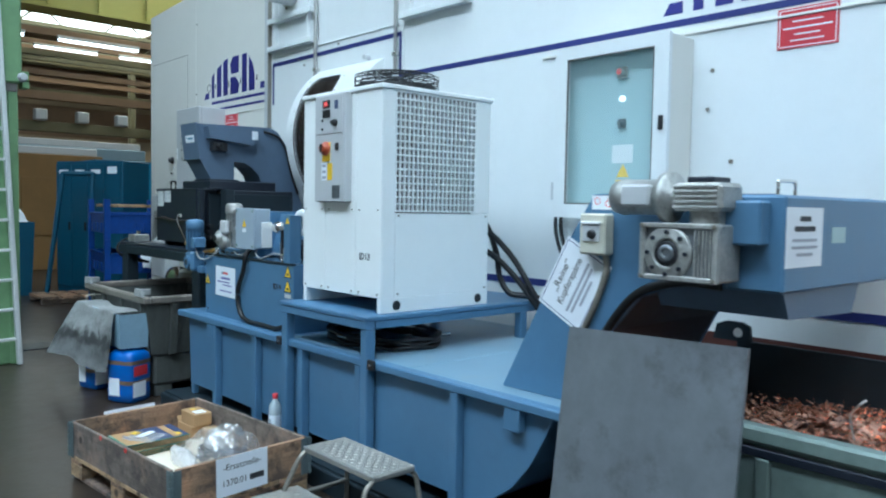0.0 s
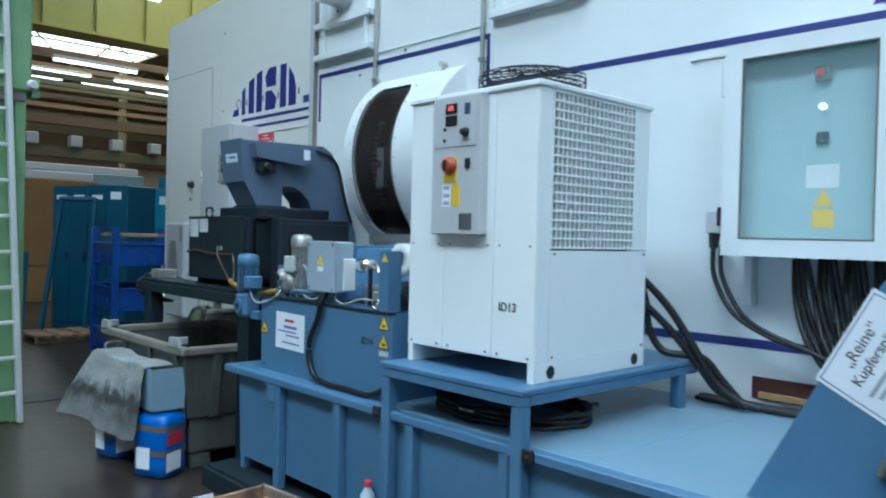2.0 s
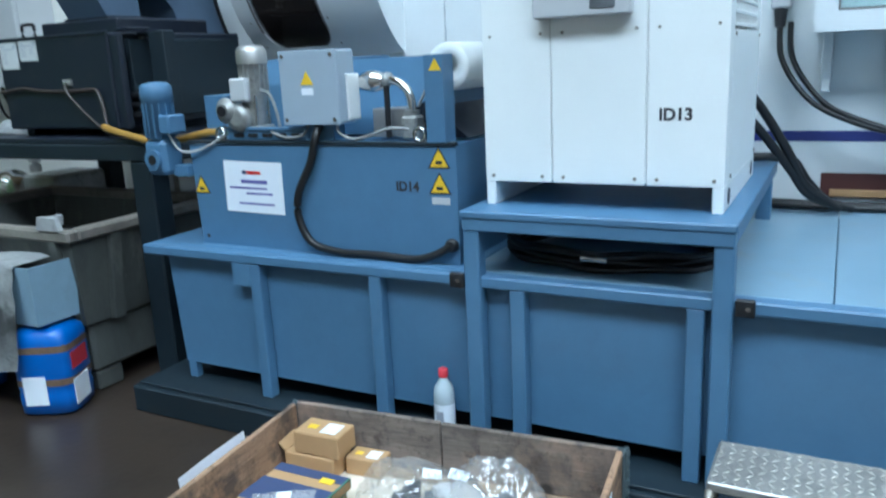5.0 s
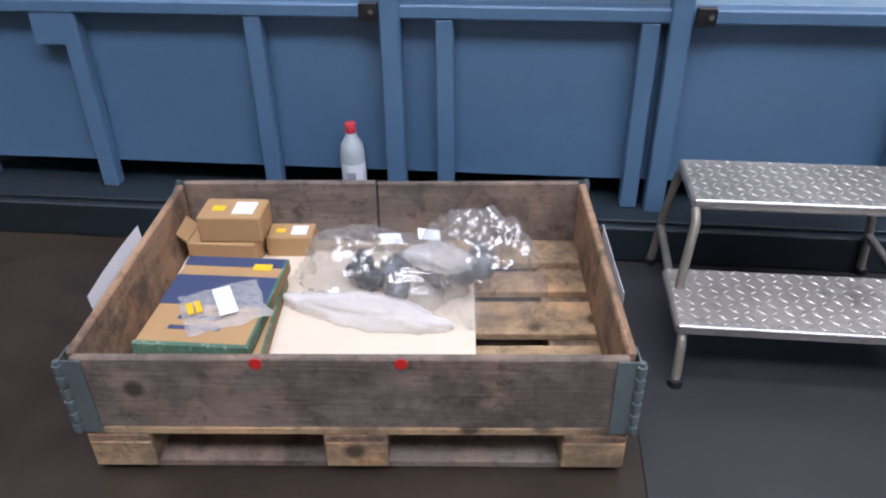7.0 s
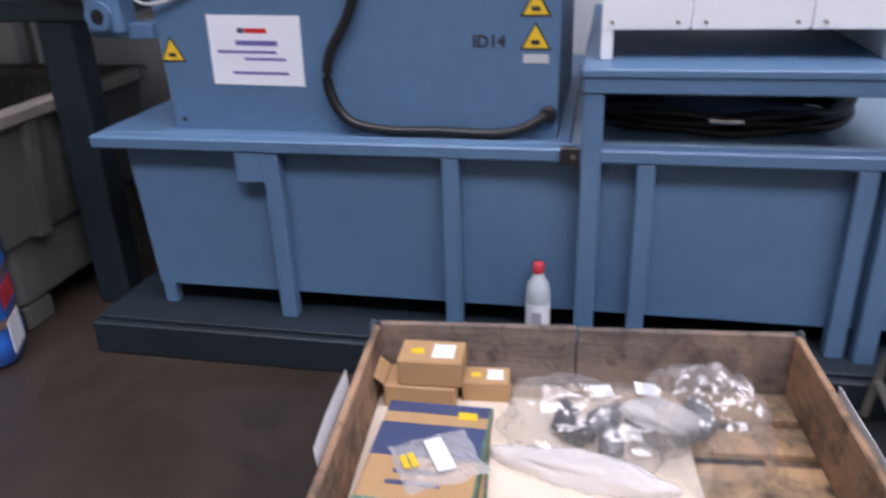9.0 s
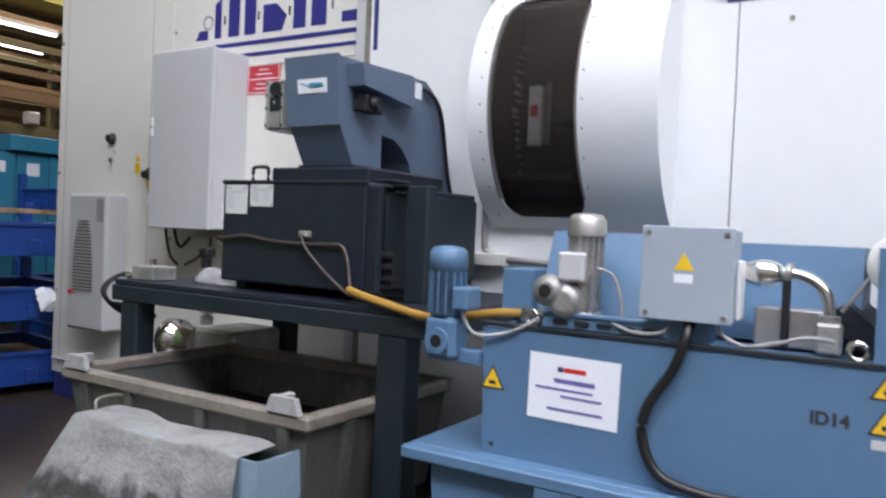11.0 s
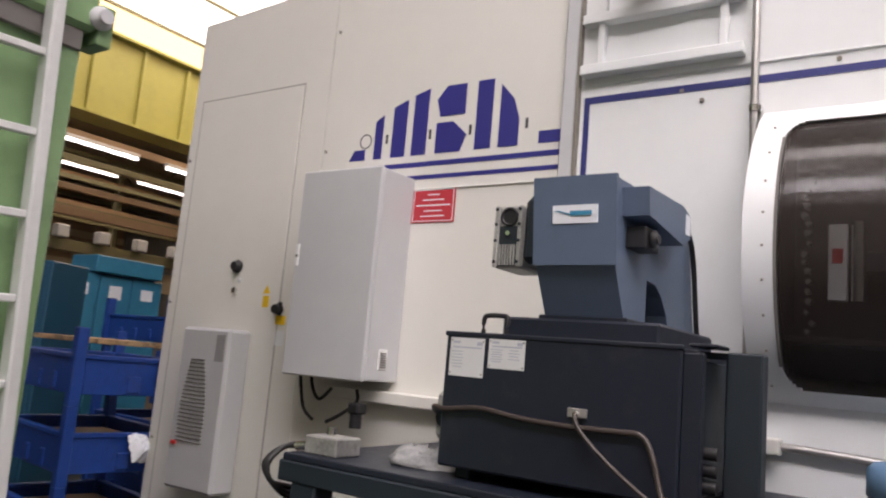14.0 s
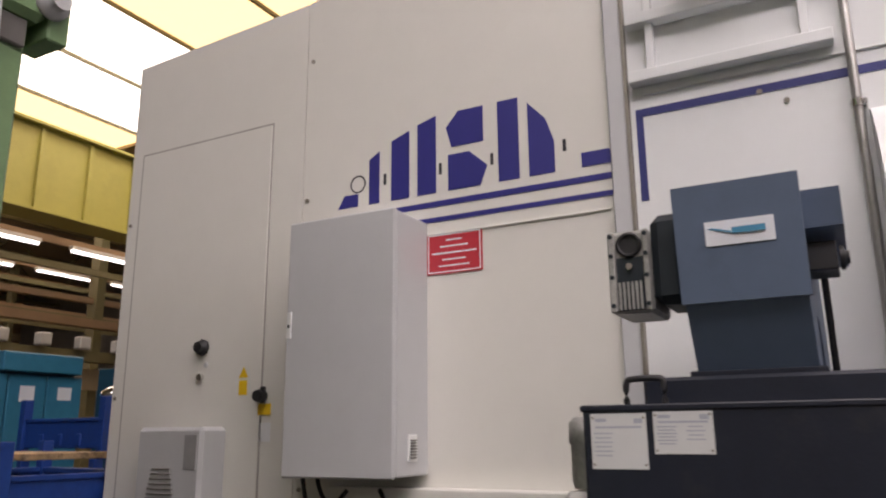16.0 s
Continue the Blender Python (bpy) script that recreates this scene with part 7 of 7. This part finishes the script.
def crate(x, y, z, rz, h=0.5):
    t = thing("stacking_crate", PC @ pose(x, y, z, 0, 0, rz), "blue steel stacking crate", "crate", "stacked crates")
    for sx in (-0.6, 0.6):
        for sy in (-0.42, 0.42):
            part("corner_post", box(sx - 0.04, sx + 0.04, sy - 0.04, sy + 0.04, 0, h, b=0.005), M_CRATE, t)
    part("floor_panel", box(-0.56, 0.56, -0.4, 0.4, 0.10, 0.14), M_CRATE, t)
    part("load", box(-0.5, 0.5, -0.36, 0.36, 0.141, h * 0.5, b=0.02), M_BRICK, t, "brown wooden load")
    for sy in (-0.42, 0.42):
        part("side_panel", box(-0.56, 0.56, sy - 0.015, sy + 0.015, 0.08, h * 0.62, b=0.004), M_CRATE, t)
        part("side_rib", box(-0.56, 0.56, sy - 0.03, sy + 0.03, h * 0.60, h * 0.66), M_CRATE, t)
        for x_ in (-0.28, 0.0, 0.28):
            part("side_fold", box(x_ - 0.03, x_ + 0.03, sy - 0.028, sy + 0.028, 0.1, h * 0.4, b=0.006), M_CRATE, t)
    for sx in (-0.6, 0.6):
        part("end_panel", box(sx - 0.015, sx + 0.015, -0.38, 0.38, 0.08, h * 0.62, b=0.004), M_CRATE, t)
        part("end_rib", box(sx - 0.03, sx + 0.03, -0.38, 0.38, h * 0.60, h * 0.66), M_CRATE, t)
        part("end_fold", box(sx - 0.028, sx + 0.028, -0.05, 0.05, 0.1, h * 0.4, b=0.006), M_CRATE, t)
    part("label", box(-0.2, -0.05, -0.437, -0.435, h * 0.45, h * 0.58, b=0), M_PAPER, t)
    return t


PC = pose(4.33, 11.36, 0, 0, 0, 82)
for k in range(3):
    crate(0, 0, 0.55 * k, 0, 0.55)
single("wooden_slats", box(4.0, 4.6, 10.9, 11.8, 1.54, 1.58), M_DECK, "bare wooden slats on the crate stack", "slats")
PC = pose(5.9, 12.6, 0, 0, 0, 82)
for k in range(4):
    crate(0, 0, 0.5 * k, 3 * (k % 2))
for k in range(3):
    single("casting", S().lathe((5.7 + 0.2 * k, 12.3 + 0.2 * k, 2.0), (0, 0, 1), [(0, 0.1), (0.02, 0.12), (0.05, 0.11), (0.09, 0.05), (0.1, 0.01)], 14), M_CHROME, "shiny round castings on the crates", "casting", "castings")
single("paper_bag", film(10, 10, 0.09, 0.11, 0.12, 31.0, 0.03), M_PAPER, "crumpled white paper hanging from the crate stack", "paper").matrix_basis = pose(4.32, 10.72, 0.80, 60, 10, 20)

lk = thing("locker", pose(4.64, 14.2, 0, 0, 0, -66), "teal blue steel locker with four narrow doors", "locker")
part("body", box(-0.8, 0.8, 0.0, 0.6, 0, 2.32, b=0.01), M_TEAL, lk)
for k in range(4):
    d_ = part("door", box(-0.78 + 0.39 * k, -0.41 + 0.39 * k, -0.02, 0.0, 0.1, 2.27, b=0.005), M_TEAL, lk)
    part("label", box(-0.70 + 0.39 * k, -0.48 + 0.39 * k, -0.023, -0.02, 2.1, 2.17 if k < 3 else 2.22, b=0), M_PAPER, d_)
    part("handle", box(-0.46 + 0.39 * k, -0.43 + 0.39 * k, -0.05, -0.02, 1.1, 1.25), M_BLACK, d_)
fr_ = thing("leaning_rack", pose(4.0, 13.9, 0, 0, 0, -40), "dark teal steel rack leaning by the locker", "rack")
part("upright", S().cyl((-0.15, 0, 0), (0.1, 0.1, 2.1), 0.04, n=8), M_TEAL, fr_)
part("upright", S().cyl((0.5, 0, 0), (0.6, 0.1, 2.1), 0.04, n=8), M_TEAL, fr_)
part("cross_bar", S().cyl((0.1, 0.1, 2.08), (0.6, 0.1, 2.08), 0.04, n=8), M_TEAL, fr_)
tc = thing("locker_row", (6.1, 15.5, 0), "row of narrow teal lockers with paper labels", "locker")
part("body", box(5.0, 7.4, 15.03, 15.9, 0, 2.40, b=0.01), M_TEAL, tc)
for k in range(5):
    d_ = part("door", box(5.02 + 0.476 * k, 5.478 + 0.476 * k, 15.0, 15.03, 0.08, 2.37, b=0.006), M_TEALUP, tc)
    part("label", box(5.16 + 0.476 * k, 5.34 + 0.476 * k, 14.997, 15.0, 2.1 - 0.03 * (k % 2), 2.25, b=0), M_PAPER, d_)
    part("handle", box(5.42 + 0.476 * k, 5.45 + 0.476 * k, 14.97, 15.0, 1.1, 1.28), M_BLACK, d_)
part("top_box", box(6.3, 7.3, 14.9, 15.5, 2.402, 2.62, b=0.01), M_TEALUP, tc, "bright blue box on top")
tc2 = thing("workshop_cabinet", (8.4, 14.0, 0), "teal workshop cabinet with labelled doors", "cabinet")
part("body", box(7.6, 10.5, 14.2, 15.0, 0, 2.5, b=0.01), M_TEAL, tc2)
for k in range(3):
    part("door", box(7.65 + 0.95 * k, 8.55 + 0.95 * k, 14.17, 14.2, 0.1, 2.4, b=0.005), M_TEAL, tc2)
    part("label", box(7.9 + 0.95 * k, 8.1 + 0.95 * k, 14.165, 14.17, 2.0, 2.2, b=0), M_PAPER, tc2)
rb = thing("waste_bin", (3.4, 14.6, 0), "grey waste bin with pale sacks on top", "waste bin")
part("bin", tub(3.1, 3.8, 14.3, 15.0, 0.0, 1.25, 0.05, 0.02), M_TEAL, rb)
part("sack", film(12, 12, 0.3, 0.3, 0.35, 40.0, 0.05), M_PAPER, rb)
rb.children[-1].matrix_parent_inverse = Matrix.Translation((3.45 - 3.4, 14.65 - 14.6, 1.2))
fp = thing("floor_pallet", (4.3, 12.6, 0), "low brown pallet on the hall floor", "pallet")
for k in range(4):
    part("board", box(3.55 + 0.3 * k, 3.8 + 0.3 * k, 12.9, 13.7, 0.08, 0.12), M_WOOD_X, fp)
for y in (12.95, 13.6):
    part("beam", box(3.55, 4.7, y, y + 0.08, 0, 0.08), M_WOOD_Y, fp)
sh = thing("cardboard_scrap", (2.6, 9.3, 0), "dark scrap of cardboard lying on the floor", "cardboard")
part("sheet", box(2.35, 2.75, 9.1, 9.5, 0.0, 0.006, b=0.001), M_DARK, sh)
